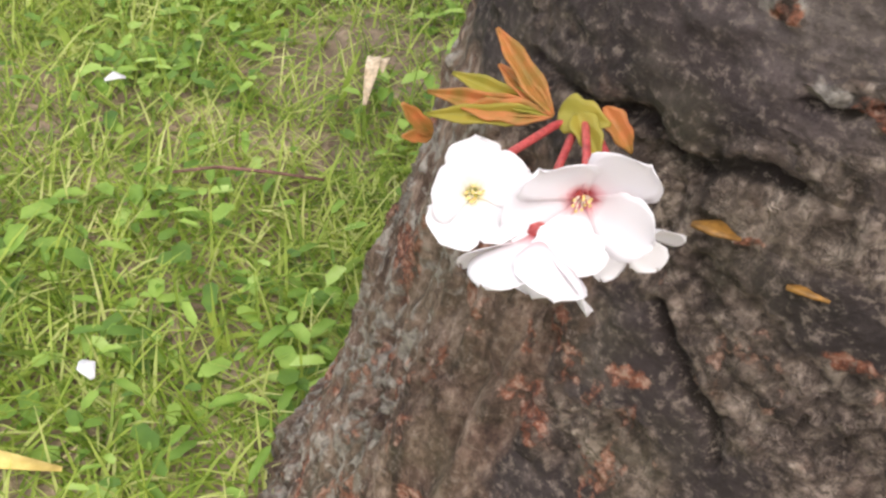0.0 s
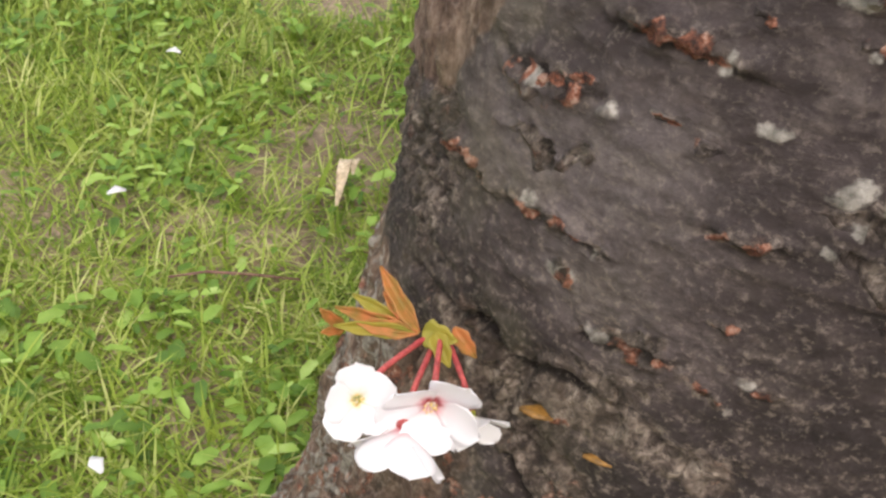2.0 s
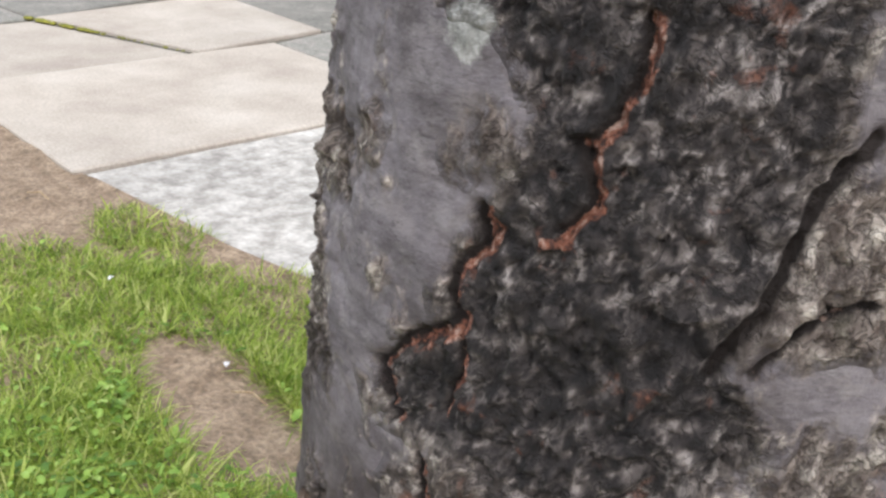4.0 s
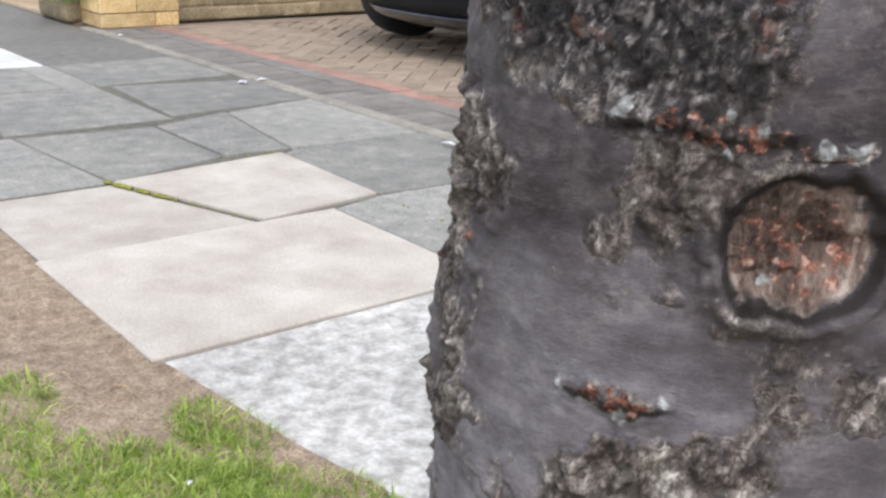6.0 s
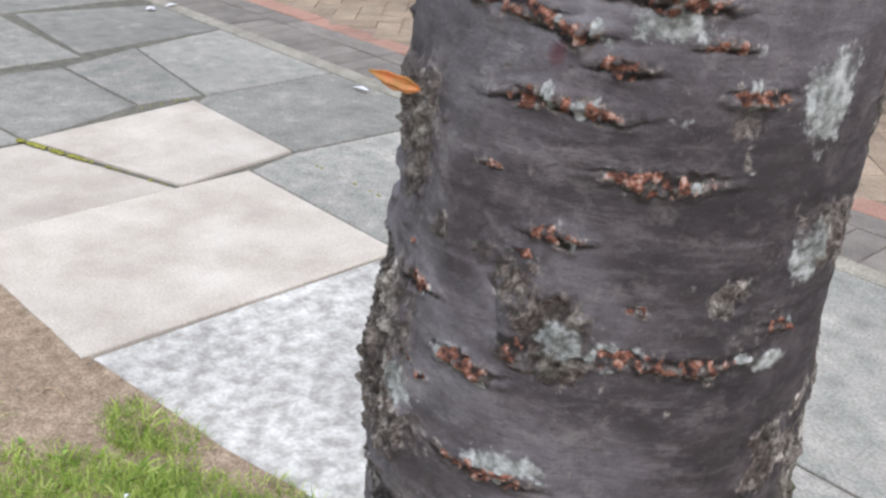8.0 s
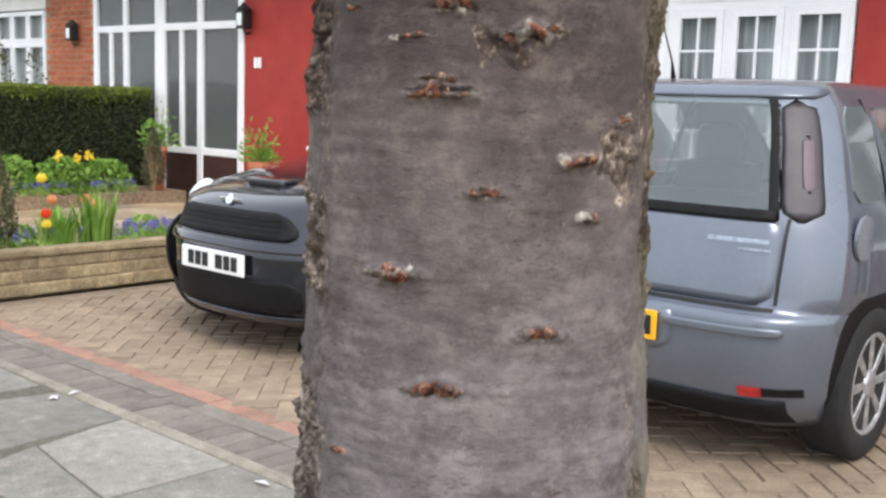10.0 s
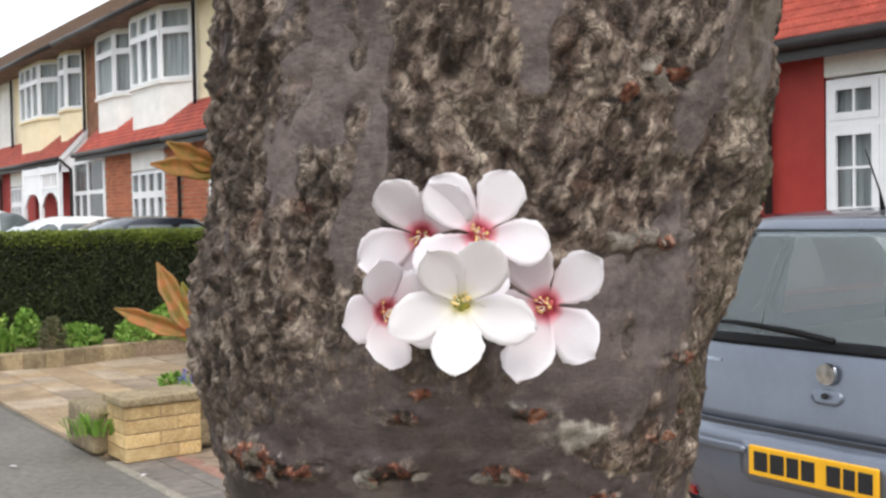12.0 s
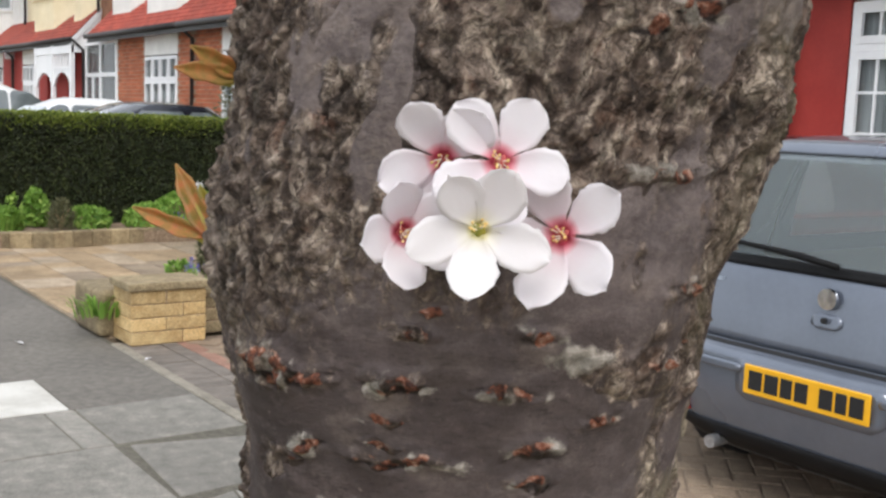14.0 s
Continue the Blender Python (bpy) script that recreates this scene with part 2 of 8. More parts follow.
M["grass"] = leafy("grass", [(0.15, srgb(72, 95, 27)), (0.38, srgb(117, 143, 43)), (0.62, srgb(164, 181, 75)), (0.92, srgb(218, 216, 150))], transmit=0.4)
M["leaf_bronze"] = leafy("leaf_bronze", [(0.36, srgb(168, 136, 68)), (0.5, srgb(216, 144, 86)), (0.68, srgb(208, 112, 80))], 0.5, 0.45, 240)
M["leaf_sprig"] = leafy("leaf_sprig", [(0.36, srgb(136, 124, 58)), (0.48, srgb(188, 132, 74)), (0.60, srgb(206, 116, 82)), (0.72, srgb(214, 130, 104))], 0.5, 0.35, 320)
M["leaf_olive"] = leafy("leaf_olive", [(0.2, srgb(146, 150, 58)), (0.55, srgb(184, 166, 70)), (0.85, srgb(212, 152, 84))], 0.5, 0.4, 240)
M["straw"] = leafy("straw", [(0.2, srgb(184, 164, 106)), (0.8, srgb(236, 222, 172))], 0.8, 0.15)
M["weed"] = leafy("weed", [(0.2, srgb(74, 108, 34)), (0.5, srgb(116, 150, 52)), (0.75, srgb(158, 187, 86)), (0.95, srgb(196, 214, 140))], transmit=0.35, scale=90)
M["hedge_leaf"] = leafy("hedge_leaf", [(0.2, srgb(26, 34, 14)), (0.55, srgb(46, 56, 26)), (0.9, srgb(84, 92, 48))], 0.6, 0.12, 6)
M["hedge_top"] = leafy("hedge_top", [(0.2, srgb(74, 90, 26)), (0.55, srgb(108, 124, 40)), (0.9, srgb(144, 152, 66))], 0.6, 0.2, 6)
M["conifer"] = leafy("conifer", [(0.2, srgb(62, 66, 42)), (0.9, srgb(118, 116, 82))], 0.7, 0.1, 8)
M["bed_leaf"] = leafy("bed_leaf", [(0.2, srgb(88, 126, 46)), (0.6, srgb(134, 172, 74)), (0.95, srgb(184, 204, 116))], 0.6, 0.35, 8)
M["tulip_red"] = leafy("tulip_red", [(0.2, srgb(196, 30, 20)), (0.9, srgb(226, 70, 34))], 0.5, 0.2)
M["tulip_yellow"] = leafy("tulip_yellow", [(0.2, srgb(226, 196, 30)), (0.9, srgb(240, 220, 80))], 0.5, 0.2)
M["tulip_orange"] = leafy("tulip_orange", [(0.2, srgb(206, 120, 80)), (0.9, srgb(226, 160, 110))], 0.5, 0.2)
M["hyacinth"] = leafy("hyacinth", [(0.2, srgb(88, 84, 160)), (0.9, srgb(146, 138, 206))], 0.6, 0.15)
M["petal_white"] = leafy("petal_white", [(0.2, srgb(232, 230, 232)), (0.9, srgb(242, 240, 242))], 0.6, 0.3)


def petal_material(name, stops):
    m = bpy.data.materials.new(name)
    m.use_nodes = True
    N, L = m.node_tree.nodes, m.node_tree.links
    bsdf, out = N["Principled BSDF"], N["Material Output"]
    at = N.new("ShaderNodeAttribute")
    at.attribute_name = "along"
    tc = N.new("ShaderNodeTexCoord")
    no = N.new("ShaderNodeTexNoise")
    no.inputs["Scale"].default_value, no.inputs["Detail"].default_value = 240, 4
    L.new(tc.outputs["Object"], no.inputs["Vector"])
    jit = N.new("ShaderNodeMath")
    jit.operation = "MULTIPLY_ADD"
    jit.inputs[1].default_value, jit.inputs[2].default_value = 0.08, -0.04
    L.new(no.outputs["Fac"], jit.inputs[0])
    ad = N.new("ShaderNodeMath")
    ad.operation = "ADD"
    L.new(at.outputs["Fac"], ad.inputs[0])
    L.new(jit.outputs[0], ad.inputs[1])
    cr = ramp(N, stops)
    L.new(ad.outputs[0], cr.inputs["Fac"])
    L.new(cr.outputs[0], bsdf.inputs["Base Color"])
    bsdf.inputs["Roughness"].default_value = 0.55
    wv = N.new("ShaderNodeTexNoise")
    wv.inputs["Scale"].default_value, wv.inputs["Detail"].default_value = 420, 3
    L.new(tc.outputs["Object"], wv.inputs["Vector"])
    bp = N.new("ShaderNodeBump")
    bp.inputs["Strength"].default_value, bp.inputs["Distance"].default_value = 0.25, 0.0004
    L.new(wv.outputs["Fac"], bp.inputs["Height"])
    L.new(bp.outputs[0], bsdf.inputs["Normal"])
    tr = N.new("ShaderNodeBsdfTranslucent")
    L.new(cr.outputs[0], tr.inputs["Color"])
    ms = N.new("ShaderNodeMixShader")
    ms.inputs[0].default_value = 0.35
    L.new(bsdf.outputs[0], ms.inputs[1])
    L.new(tr.outputs[0], ms.inputs[2])
    L.new(ms.outputs[0], out.inputs["Surface"])
    return m


M["petal"] = petal_material("cherry_petal", [(0.04, srgb(196, 72, 94)), (0.11, srgb(226, 150, 163)), (0.21, srgb(238, 225, 230)), (0.55, srgb(241, 237, 240))])
M["petal_soft"] = petal_material("cherry_petal_soft", [(0.03, srgb(214, 128, 136)), (0.10, srgb(233, 190, 194)), (0.22, srgb(241, 232, 234)), (0.5, srgb(242, 239, 241))])
M["petal_pale"] = petal_material("cherry_petal_pale", [(0.02, srgb(230, 222, 170)), (0.10, srgb(241, 237, 226)), (0.3, srgb(241, 238, 239))])


def glass_material(name, tint, rough=0.03, clear=0.55):
    m = bpy.data.materials.new(name)
    m.use_nodes = True
    N, L = m.node_tree.nodes, m.node_tree.links
    bsdf, out = N["Principled BSDF"], N["Material Output"]
    bsdf.inputs["Base Color"].default_value = tint
    bsdf.inputs["Roughness"].default_value = rough
    bsdf.inputs["IOR"].default_value = 1.5
    tr = N.new("ShaderNodeBsdfTransparent")
    tr.inputs["Color"].default_value = (0.95, 0.97, 0.97, 1)
    ms = N.new("ShaderNodeMixShader")
    ms.inputs[0].default_value = clear
    L.new(bsdf.outputs[0], ms.inputs[1])
    L.new(tr.outputs[0], ms.inputs[2])
    L.new(ms.outputs[0], out.inputs["Surface"])
    return m


M["window_glass"] = glass_material("window_glass", (0.05, 0.06, 0.06, 1), 0.04, 0.85)
M["porch_glass"] = glass_material("porch_glass", (0.13, 0.14, 0.14, 1), 0.05, 0.4)
M["clear_glass"] = glass_material("clear_glass", (0.26, 0.30, 0.31, 1), 0.03, 0.58)
M["car_glass"] = surface("car_glass", two((84, 92, 95), (112, 120, 122)), 2.2, 0.08, 0.0, 50, coat=1.0, stain=0.25, fine=0.03, spec=0.8)


def bark_material():
    """Cherry bark: smooth grey-brown skin, dark scabby rough zones, rusty torn lips and pale lichen."""
    m = bpy.data.materials.new("cherry_bark")
    m.use_nodes = True
    N, L = m.node_tree.nodes, m.node_tree.links
    bsdf = N["Principled BSDF"]
    tc = N.new("ShaderNodeTexCoord")

    def noise(scale, detail=6, stretch=(1, 1, 1), rough=0.6):
        mp = N.new("ShaderNodeMapping")
        mp.inputs["Scale"].default_value = stretch
        L.new(tc.outputs["Object"], mp.inputs["Vector"])
        n = N.new("ShaderNodeTexNoise")
        n.inputs["Scale"].default_value, n.inputs["Detail"].default_value, n.inputs["Roughness"].default_value = scale, detail, rough
        L.new(mp.outputs[0], n.inputs["Vector"])
        return n.outputs["Fac"]

    def mixc(fac, a, b):
        n = N.new("ShaderNodeMix")
        n.data_type = "RGBA"
        L.new(fac, n.inputs[0])
        for sock, v in ((n.inputs[6], a), (n.inputs[7], b)):
            if isinstance(v, tuple):
                sock.default_value = v
            else:
                L.new(v, sock)
        return n.outputs[2]

    def attr(name):
        n = N.new("ShaderNodeAttribute")
        n.attribute_name = name
        return n.outputs["Fac"]

    def step(sock, lo, hi, a=0.0, b=1.0):
        n = N.new("ShaderNodeMapRange")
        n.inputs[1].default_value, n.inputs[2].default_value, n.inputs[3].default_value, n.inputs[4].default_value = lo, hi, a, b
        L.new(sock, n.inputs[0])
        return n.outputs[0]

    def col(fac, stops):
        n = ramp(N, stops)
        L.new(fac, n.inputs["Fac"])
        return n.outputs[0]

    def math2(op, a, b):
        n = N.new("ShaderNodeMath")
        n.operation = op
        for i, v in enumerate((a, b)):
            if isinstance(v, (int, float)):
                n.inputs[i].default_value = v
            else:
                L.new(v, n.inputs[i])
        return n.outputs[0]

    streak = noise(46, 9, (1, 1, 1.9), 0.72)
    skin = col(streak, [(0.3, srgb(84, 79, 82)), (0.5, srgb(112, 106, 109)), (0.7, srgb(142, 137, 139))])
    blot = noise(26, 7)
    skin = mixc(step(blot, 0.5, 0.68, 0, 0.4), skin, srgb(86, 79, 75))
    broad = noise(11, 6, (1, 1, 1.5), 0.65)
    skin = mixc(step(broad, 0.50, 0.64, 0, 0.45), skin, srgb(70, 64, 66))
    pale = noise(70, 8, (1, 1, 1.8), 0.7)
    skin = mixc(step(pale, 0.56, 0.70, 0, 0.5), skin, srgb(156, 151, 148))
    skin = mixc(step(math2("ADD", attr("old"), math2("MULTIPLY", math2("SUBTRACT", streak, 0.5), 1.2)), 0.2, 0.9), skin, col(streak, [(0.32, srgb(46, 40, 41)), (0.5, srgb(68, 61, 62)), (0.68, srgb(98, 90, 91))]))
    grain = noise(900, 4, (1, 1, 1.6))
    skin = mixc(step(grain, 0.56, 0.74, 0, 0.3), skin, srgb(64, 58, 55))
    mott = noise(120, 9, (1, 1, 1.9), 0.76)
    skin = mixc(step(mott, 0.51, 0.64, 0, 0.35), skin, srgb(60, 53, 52))
    skin = mixc(step(mott, 0.47, 0.37, 0, 0.2), skin, srgb(140, 134, 133))
    fleck = noise(38, 9, (1, 1, 4.5), 0.74)
    banded = step(attr("warm"), 0.0, 0.8, 1, 0.15)
    skin = mixc(math2("MULTIPLY", banded, step(fleck, 0.53, 0.66, 0, 0.45)), skin, srgb(62, 56, 57))
    skin = mixc(math2("MULTIPLY", banded, step(fleck, 0.46, 0.34, 0, 0.25)), skin, srgb(142, 135, 134))
    cloud = noise(55, 8, (1, 1, 1.2), 0.7)
    skin = mixc(step(cloud, 0.52, 0.66, 0, 0.5), skin, srgb(62, 56, 54))
    skin = mixc(step(cloud, 0.46, 0.34, 0, 0.35), skin, srgb(142, 134, 130))
    dash = noise(260, 3, (1, 1, 3.4), 0.6)
    skin = mixc(math2("MULTIPLY", step(dash, 0.56, 0.66, 0, 0.5), step(blot, 0.42, 0.58, 0.1, 1)), skin, srgb(47, 42, 43))
    # skin multiplied darker where old runs high
    deep = N.new("ShaderNodeMix")
    deep.data_type, deep.blend_type = "RGBA", "MULTIPLY"
    L.new(step(attr("old"), 0.7, 1.6, 0, 0.75), deep.inputs[0])
    L.new(skin, deep.inputs[6])
    deep.inputs[7].default_value = (0.42, 0.39, 0.38, 1)
    skin = deep.outputs[2]
    scab_n = noise(120, 8, (1, 1, 0.8), 0.7)
    flake = noise(380, 5, (1, 1, 0.7), 0.65)
    bent = N.new("ShaderNodeTexNoise")
    bent.inputs["Scale"].default_value, bent.inputs["Detail"].default_value = 130, 3
    L.new(tc.outputs["Object"], bent.inputs["Vector"])
    push = N.new("ShaderNodeVectorMath")
    push.operation = "MULTIPLY_ADD"
    push.inputs[1].default_value = (0.014, 0.014, 0.014)
    L.new(bent.outputs["Color"], push.inputs[0])
    L.new(tc.outputs["Object"], push.inputs[2])

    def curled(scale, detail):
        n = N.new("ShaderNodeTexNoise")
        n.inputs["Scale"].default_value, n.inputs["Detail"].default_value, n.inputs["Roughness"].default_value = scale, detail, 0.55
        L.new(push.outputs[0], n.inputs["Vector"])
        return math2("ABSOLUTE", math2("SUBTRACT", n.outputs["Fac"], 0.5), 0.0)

    # crevices of the crust, which also carry shade in their colour
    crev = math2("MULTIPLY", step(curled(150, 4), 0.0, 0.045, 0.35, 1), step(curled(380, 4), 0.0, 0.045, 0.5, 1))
    tone = math2("ADD", math2("MULTIPLY", attr("flake"), 0.62), math2("MULTIPLY", math2("ADD", math2("MULTIPLY", scab_n, 0.5), math2("MULTIPLY", flake, 0.5)), 0.38))
    scab = col(tone, [(0.33, srgb(58, 50, 45)), (0.43, srgb(100, 89, 82)), (0.50, srgb(132, 121, 113)), (0.57, srgb(160, 149, 140)), (0.67, srgb(212, 203, 190))])
    hue = noise(95, 5)
    soot = col(tone, [(0.36, srgb(34, 31, 31)), (0.47, srgb(58, 53, 52)), (0.56, srgb(92, 85, 82)), (0.66, srgb(150, 142, 138))])
    soot = mixc(step(hue, 0.60, 0.68, 0, 0.7), soot, srgb(124, 80, 62))
    scab = mixc(step(hue, 0.58, 0.68, 0, 0.45), scab, srgb(116, 88, 72))
    scab = mixc(step(hue, 0.44, 0.34, 0, 0.35), scab, srgb(126, 126, 108))
    # rifts and crevices: the shade inside them is mixed in as near-black brown
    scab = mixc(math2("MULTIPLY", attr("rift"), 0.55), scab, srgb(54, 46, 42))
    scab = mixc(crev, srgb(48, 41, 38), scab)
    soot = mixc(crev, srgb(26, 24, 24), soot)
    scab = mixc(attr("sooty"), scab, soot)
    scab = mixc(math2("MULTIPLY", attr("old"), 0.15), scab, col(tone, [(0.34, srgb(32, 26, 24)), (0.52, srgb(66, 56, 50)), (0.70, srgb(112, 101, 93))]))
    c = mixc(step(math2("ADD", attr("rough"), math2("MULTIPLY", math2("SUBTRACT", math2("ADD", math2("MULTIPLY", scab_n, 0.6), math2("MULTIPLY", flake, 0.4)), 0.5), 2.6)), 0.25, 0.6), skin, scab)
    # cracks, slits and creases get their inner shade painted on
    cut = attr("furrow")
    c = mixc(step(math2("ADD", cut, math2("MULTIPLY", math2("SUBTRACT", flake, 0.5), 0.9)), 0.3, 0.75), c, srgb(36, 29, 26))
    fib_n = noise(150, 8, (1, 1, 0.22), 0.72)
    fib = col(fib_n, [(0.36, srgb(54, 41, 36)), (0.47, srgb(94, 77, 67)), (0.56, srgb(124, 107, 96)), (0.66, srgb(168, 153, 141))])
    fib = mixc(step(flake, 0.56, 0.66, 0, 0.6), fib, srgb(58, 44, 38))
    c = mixc(step(math2("ADD", attr("fibre"), math2("MULTIPLY", math2("SUBTRACT", scab_n, 0.5), 1.3)), 0.3, 0.65), c, fib)
    lich_n = noise(260, 6)
    lich = col(lich_n, [(0.36, srgb(102, 103, 98)), (0.5, srgb(140, 140, 135)), (0.66, srgb(182, 181, 177))])
    c = mixc(step(math2("ADD", attr("lichen"), math2("MULTIPLY", math2("SUBTRACT", lich_n, 0.5), 1.7)), 0.38, 0.78, 0, 0.9), c, lich)
    rust_n = noise(320, 6)
    rust = col(rust_n, [(0.38, srgb(42, 32, 29)), (0.46, srgb(88, 58, 48)), (0.55, srgb(136, 86, 66)), (0.66, srgb(180, 152, 138))])
    c = mixc(step(math2("ADD", attr("rust"), math2("MULTIPLY", math2("SUBTRACT", rust_n, 0.5), 1.6)), 0.42, 0.66), c, rust)
    c = mixc(step(math2("ADD", attr("sap"), math2("MULTIPLY", math2("SUBTRACT", scab_n, 0.5), 1.4)), 0.35, 1.1, 0, 0.8), c, srgb(84, 44, 52))
    c = mixc(attr("moss"), c, srgb(112, 112, 84))
    crackle = noise(420, 7, (1, 1, 1.2), 0.76)
    aged = attr("aged")
    c = mixc(math2("MULTIPLY", aged, step(crackle, 0.52, 0.60, 0, 0.42)), c, srgb(44, 37, 34))
    c = mixc(math2("MULTIPLY", aged, step(crackle, 0.47, 0.37, 0, 0.46)), c, srgb(158, 149, 140))
    tint = N.new("ShaderNodeMix")
    tint.data_type, tint.blend_type = "RGBA", "MULTIPLY"
    L.new(attr("warm"), tint.inputs[0])
    L.new(c, tint.inputs[6])
    tint.inputs[7].default_value = (1.0, 0.90, 0.82, 1)
    c = tint.outputs[2]
    L.new(c, bsdf.inputs["Base Color"])
    bsdf.inputs["Roughness"].default_value = 0.82
    bsdf.inputs["Specular IOR Level"].default_value = 0.35
    rgh = step(attr("rough"), 0.3, 0.6)
    h = math2("ADD", math2("MULTIPLY", scab_n, 0.3), math2("MULTIPLY", grain, 0.2))
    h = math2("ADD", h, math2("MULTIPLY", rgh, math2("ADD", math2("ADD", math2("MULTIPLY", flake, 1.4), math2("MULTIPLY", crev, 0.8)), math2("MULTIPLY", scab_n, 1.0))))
    h = math2("SUBTRACT", h, math2("MULTIPLY", aged, math2("MULTIPLY", crackle, 1.1)))
    b = N.new("ShaderNodeBump")
    b.inputs["Strength"].default_value, b.inputs["Distance"].default_value = 0.75, 0.0022
    L.new(h, b.inputs["Height"])
    L.new(b.outputs[0], bsdf.inputs["Normal"])
    return m


M["bark"] = bark_material()

# ---- mesh helpers ----
def part(name, bm, material, parent=None, label="", smooth=False):
    """Links a bmesh as one mesh object, under a thing or a part where one is given."""
    me = bpy.data.meshes.new(name)
    bm.to_mesh(me)
    bm.free()
    if smooth:
        me.shade_smooth()
    for mm in material if isinstance(material, (list, tuple)) else [material]:
        me.materials.append(mm)
    ob = new(name, me)
    ob.parent = parent
    if label:
        tagged(ob, label=label)
    return ob


def arrays(name, verts, faces, material, parent=None, smooth=False, attrs=None):
    """Links numpy vertices and equal-sided faces as one mesh object."""
    me = bpy.data.meshes.new(name)
    verts = np.asarray(verts, dtype=np.float32)
    faces = np.asarray(faces, dtype=np.int32)
    k = faces.shape[1]
    me.vertices.add(len(verts))
    me.vertices.foreach_set("co", verts.ravel())
    me.loops.add(faces.size)
    me.loops.foreach_set("vertex_index", faces.ravel())
    me.polygons.add(len(faces))
    me.polygons.foreach_set("loop_start", np.arange(0, faces.size, k, dtype=np.int32))
    me.update(calc_edges=True)
    for key, values in (attrs or {}).items():
        a = me.attributes.new(key, "FLOAT", "POINT")
        a.data.foreach_set("value", np.asarray(values, dtype=np.float32))
    if smooth:
        me.shade_smooth()
    else:
        me.shade_flat()
    me.materials.append(material)
    ob = new(name, me)
    ob.parent = parent
    return ob


def thing(name, label, category, group="", at=(0, 0, 0), turn=0.0, kind=""):
    ob = new(name)
    ob.empty_display_size = 0.1
    ob.matrix_world = pose(*at, 0, 0, turn)
    return tagged(ob, label, category, group, kind)


def box(bm, x0, x1, y0, y1, z0, z1, bevel=0.0, seg=1):
    r = bmesh.ops.create_cube(bm, size=1.0)
    vs = r["verts"]
    for v in vs:
        v.co = Vector((x0 + (v.co.x + 0.5) * (x1 - x0), y0 + (v.co.y + 0.5) * (y1 - y0), z0 + (v.co.z + 0.5) * (z1 - z0)))
    if bevel:
        es = list({e for v in vs for e in v.link_edges})
        bmesh.ops.bevel(bm, geom=es, offset=bevel, segments=seg, affect="EDGES", profile=0.6)
    return vs


def boxed(name, dims, material, parent=None, bevel=0.0, label="", seg=1):
    bm = bmesh.new()
    box(bm, *dims, bevel, seg)
    return part(name, bm, material, parent, label)


def tube(bm, points, radii, sides=8, cap=True):
    """A tube through points, tapered by radii."""
    rings = []
    for i, p in enumerate(points):
        a = Vector(points[max(i - 1, 0)])
        b = Vector(points[min(i + 1, len(points) - 1)])
        d = (b - a).normalized()
        side = d.cross(Vector((0, 0, 1)))
        if side.length < 1e-3:
            side = d.cross(Vector((1, 0, 0)))
        side.normalize()
        up = side.cross(d)
        r = radii[i] if isinstance(radii, (list, tuple)) else radii
        rings.append([bm.verts.new(Vector(p) + (side * math.cos(t) + up * math.sin(t)) * r)
                      for t in (2 * math.pi * k / sides for k in range(sides))])
    for r0, r1 in zip(rings, rings[1:]):
        for k in range(sides):
            bm.faces.new((r0[k], r0[(k + 1) % sides], r1[(k + 1) % sides], r1[k]))
    if cap:
        bm.faces.new(rings[0][::-1])
        bm.faces.new(rings[-1])


def prism(bm, poly, z0, z1):
    """A flat polygon (x, y) raised from z0 to z1."""
    lo = [bm.verts.new((x, y, z0)) for x, y in poly]
    hi = [bm.verts.new((x, y, z1)) for x, y in poly]
    n = len(poly)
    bm.faces.new(lo[::-1])
    bm.faces.new(hi)
    for i in range(n):
        bm.faces.new((lo[i], lo[(i + 1) % n], hi[(i + 1) % n], hi[i]))


def lattice(p, seed=0):
    """Smooth value noise, 0 to 1, for an array of points."""
    p = np.asarray(p, dtype=np.float64)
    i = np.floor(p).astype(np.int64)
    f = p - i
    f = f * f * (3 - 2 * f)
    out = np.zeros(len(p))
    for dx in (0, 1):
        for dy in (0, 1):
            for dz in (0, 1):
                h = (i[:, 0] + dx) * 374761393 + (i[:, 1] + dy) * 668265263 + (i[:, 2] + dz) * 2147483647 + seed * 974634777
                h = (h ^ (h >> 13)) * 1274126177
                h = (h ^ (h >> 16)) & 0xFFFFFF
                w = np.where(dx, f[:, 0], 1 - f[:, 0]) * np.where(dy, f[:, 1], 1 - f[:, 1]) * np.where(dz, f[:, 2], 1 - f[:, 2])
                out += w * (h / 0xFFFFFF)
    return out


def fractal(p, seed=0, octaves=4, gain=0.5):
    total, amp, norm = 0, 1.0, 0.0
    for k in range(octaves):
        total = total + amp * lattice(np.asarray(p) * 2.03 ** k, seed + k * 17)
        norm += amp
        amp *= gain
    return total / norm

# ---- the ground: one sheet to the horizon, with the verge, pavement, drives and road on it ----
VERGE_Y, LINE_Y, FRONT_Y = 0.385, 1.905, 7.2
bm = bmesh.new()
box(bm, -400, 400, -400, 400, -0.5, -0.135)
tagged(part("ground", bm, M["lawn_soil"]), "dull earth and grass ground running to the horizon", "ground", kind="structure")

bm = bmesh.new()
box(bm, -120, 60, -9.0, -1.6, -0.134, -0.10)
tagged(part("road", bm, M["asphalt"]), "worn grey asphalt road beside the verge", "road", kind="structure")
bm = bmesh.new()
for k in range(60):
    x = -36 + k * 0.92
    box(bm, x, x + 0.91, -1.6, -1.47, -0.13, 0.012, 0.012)
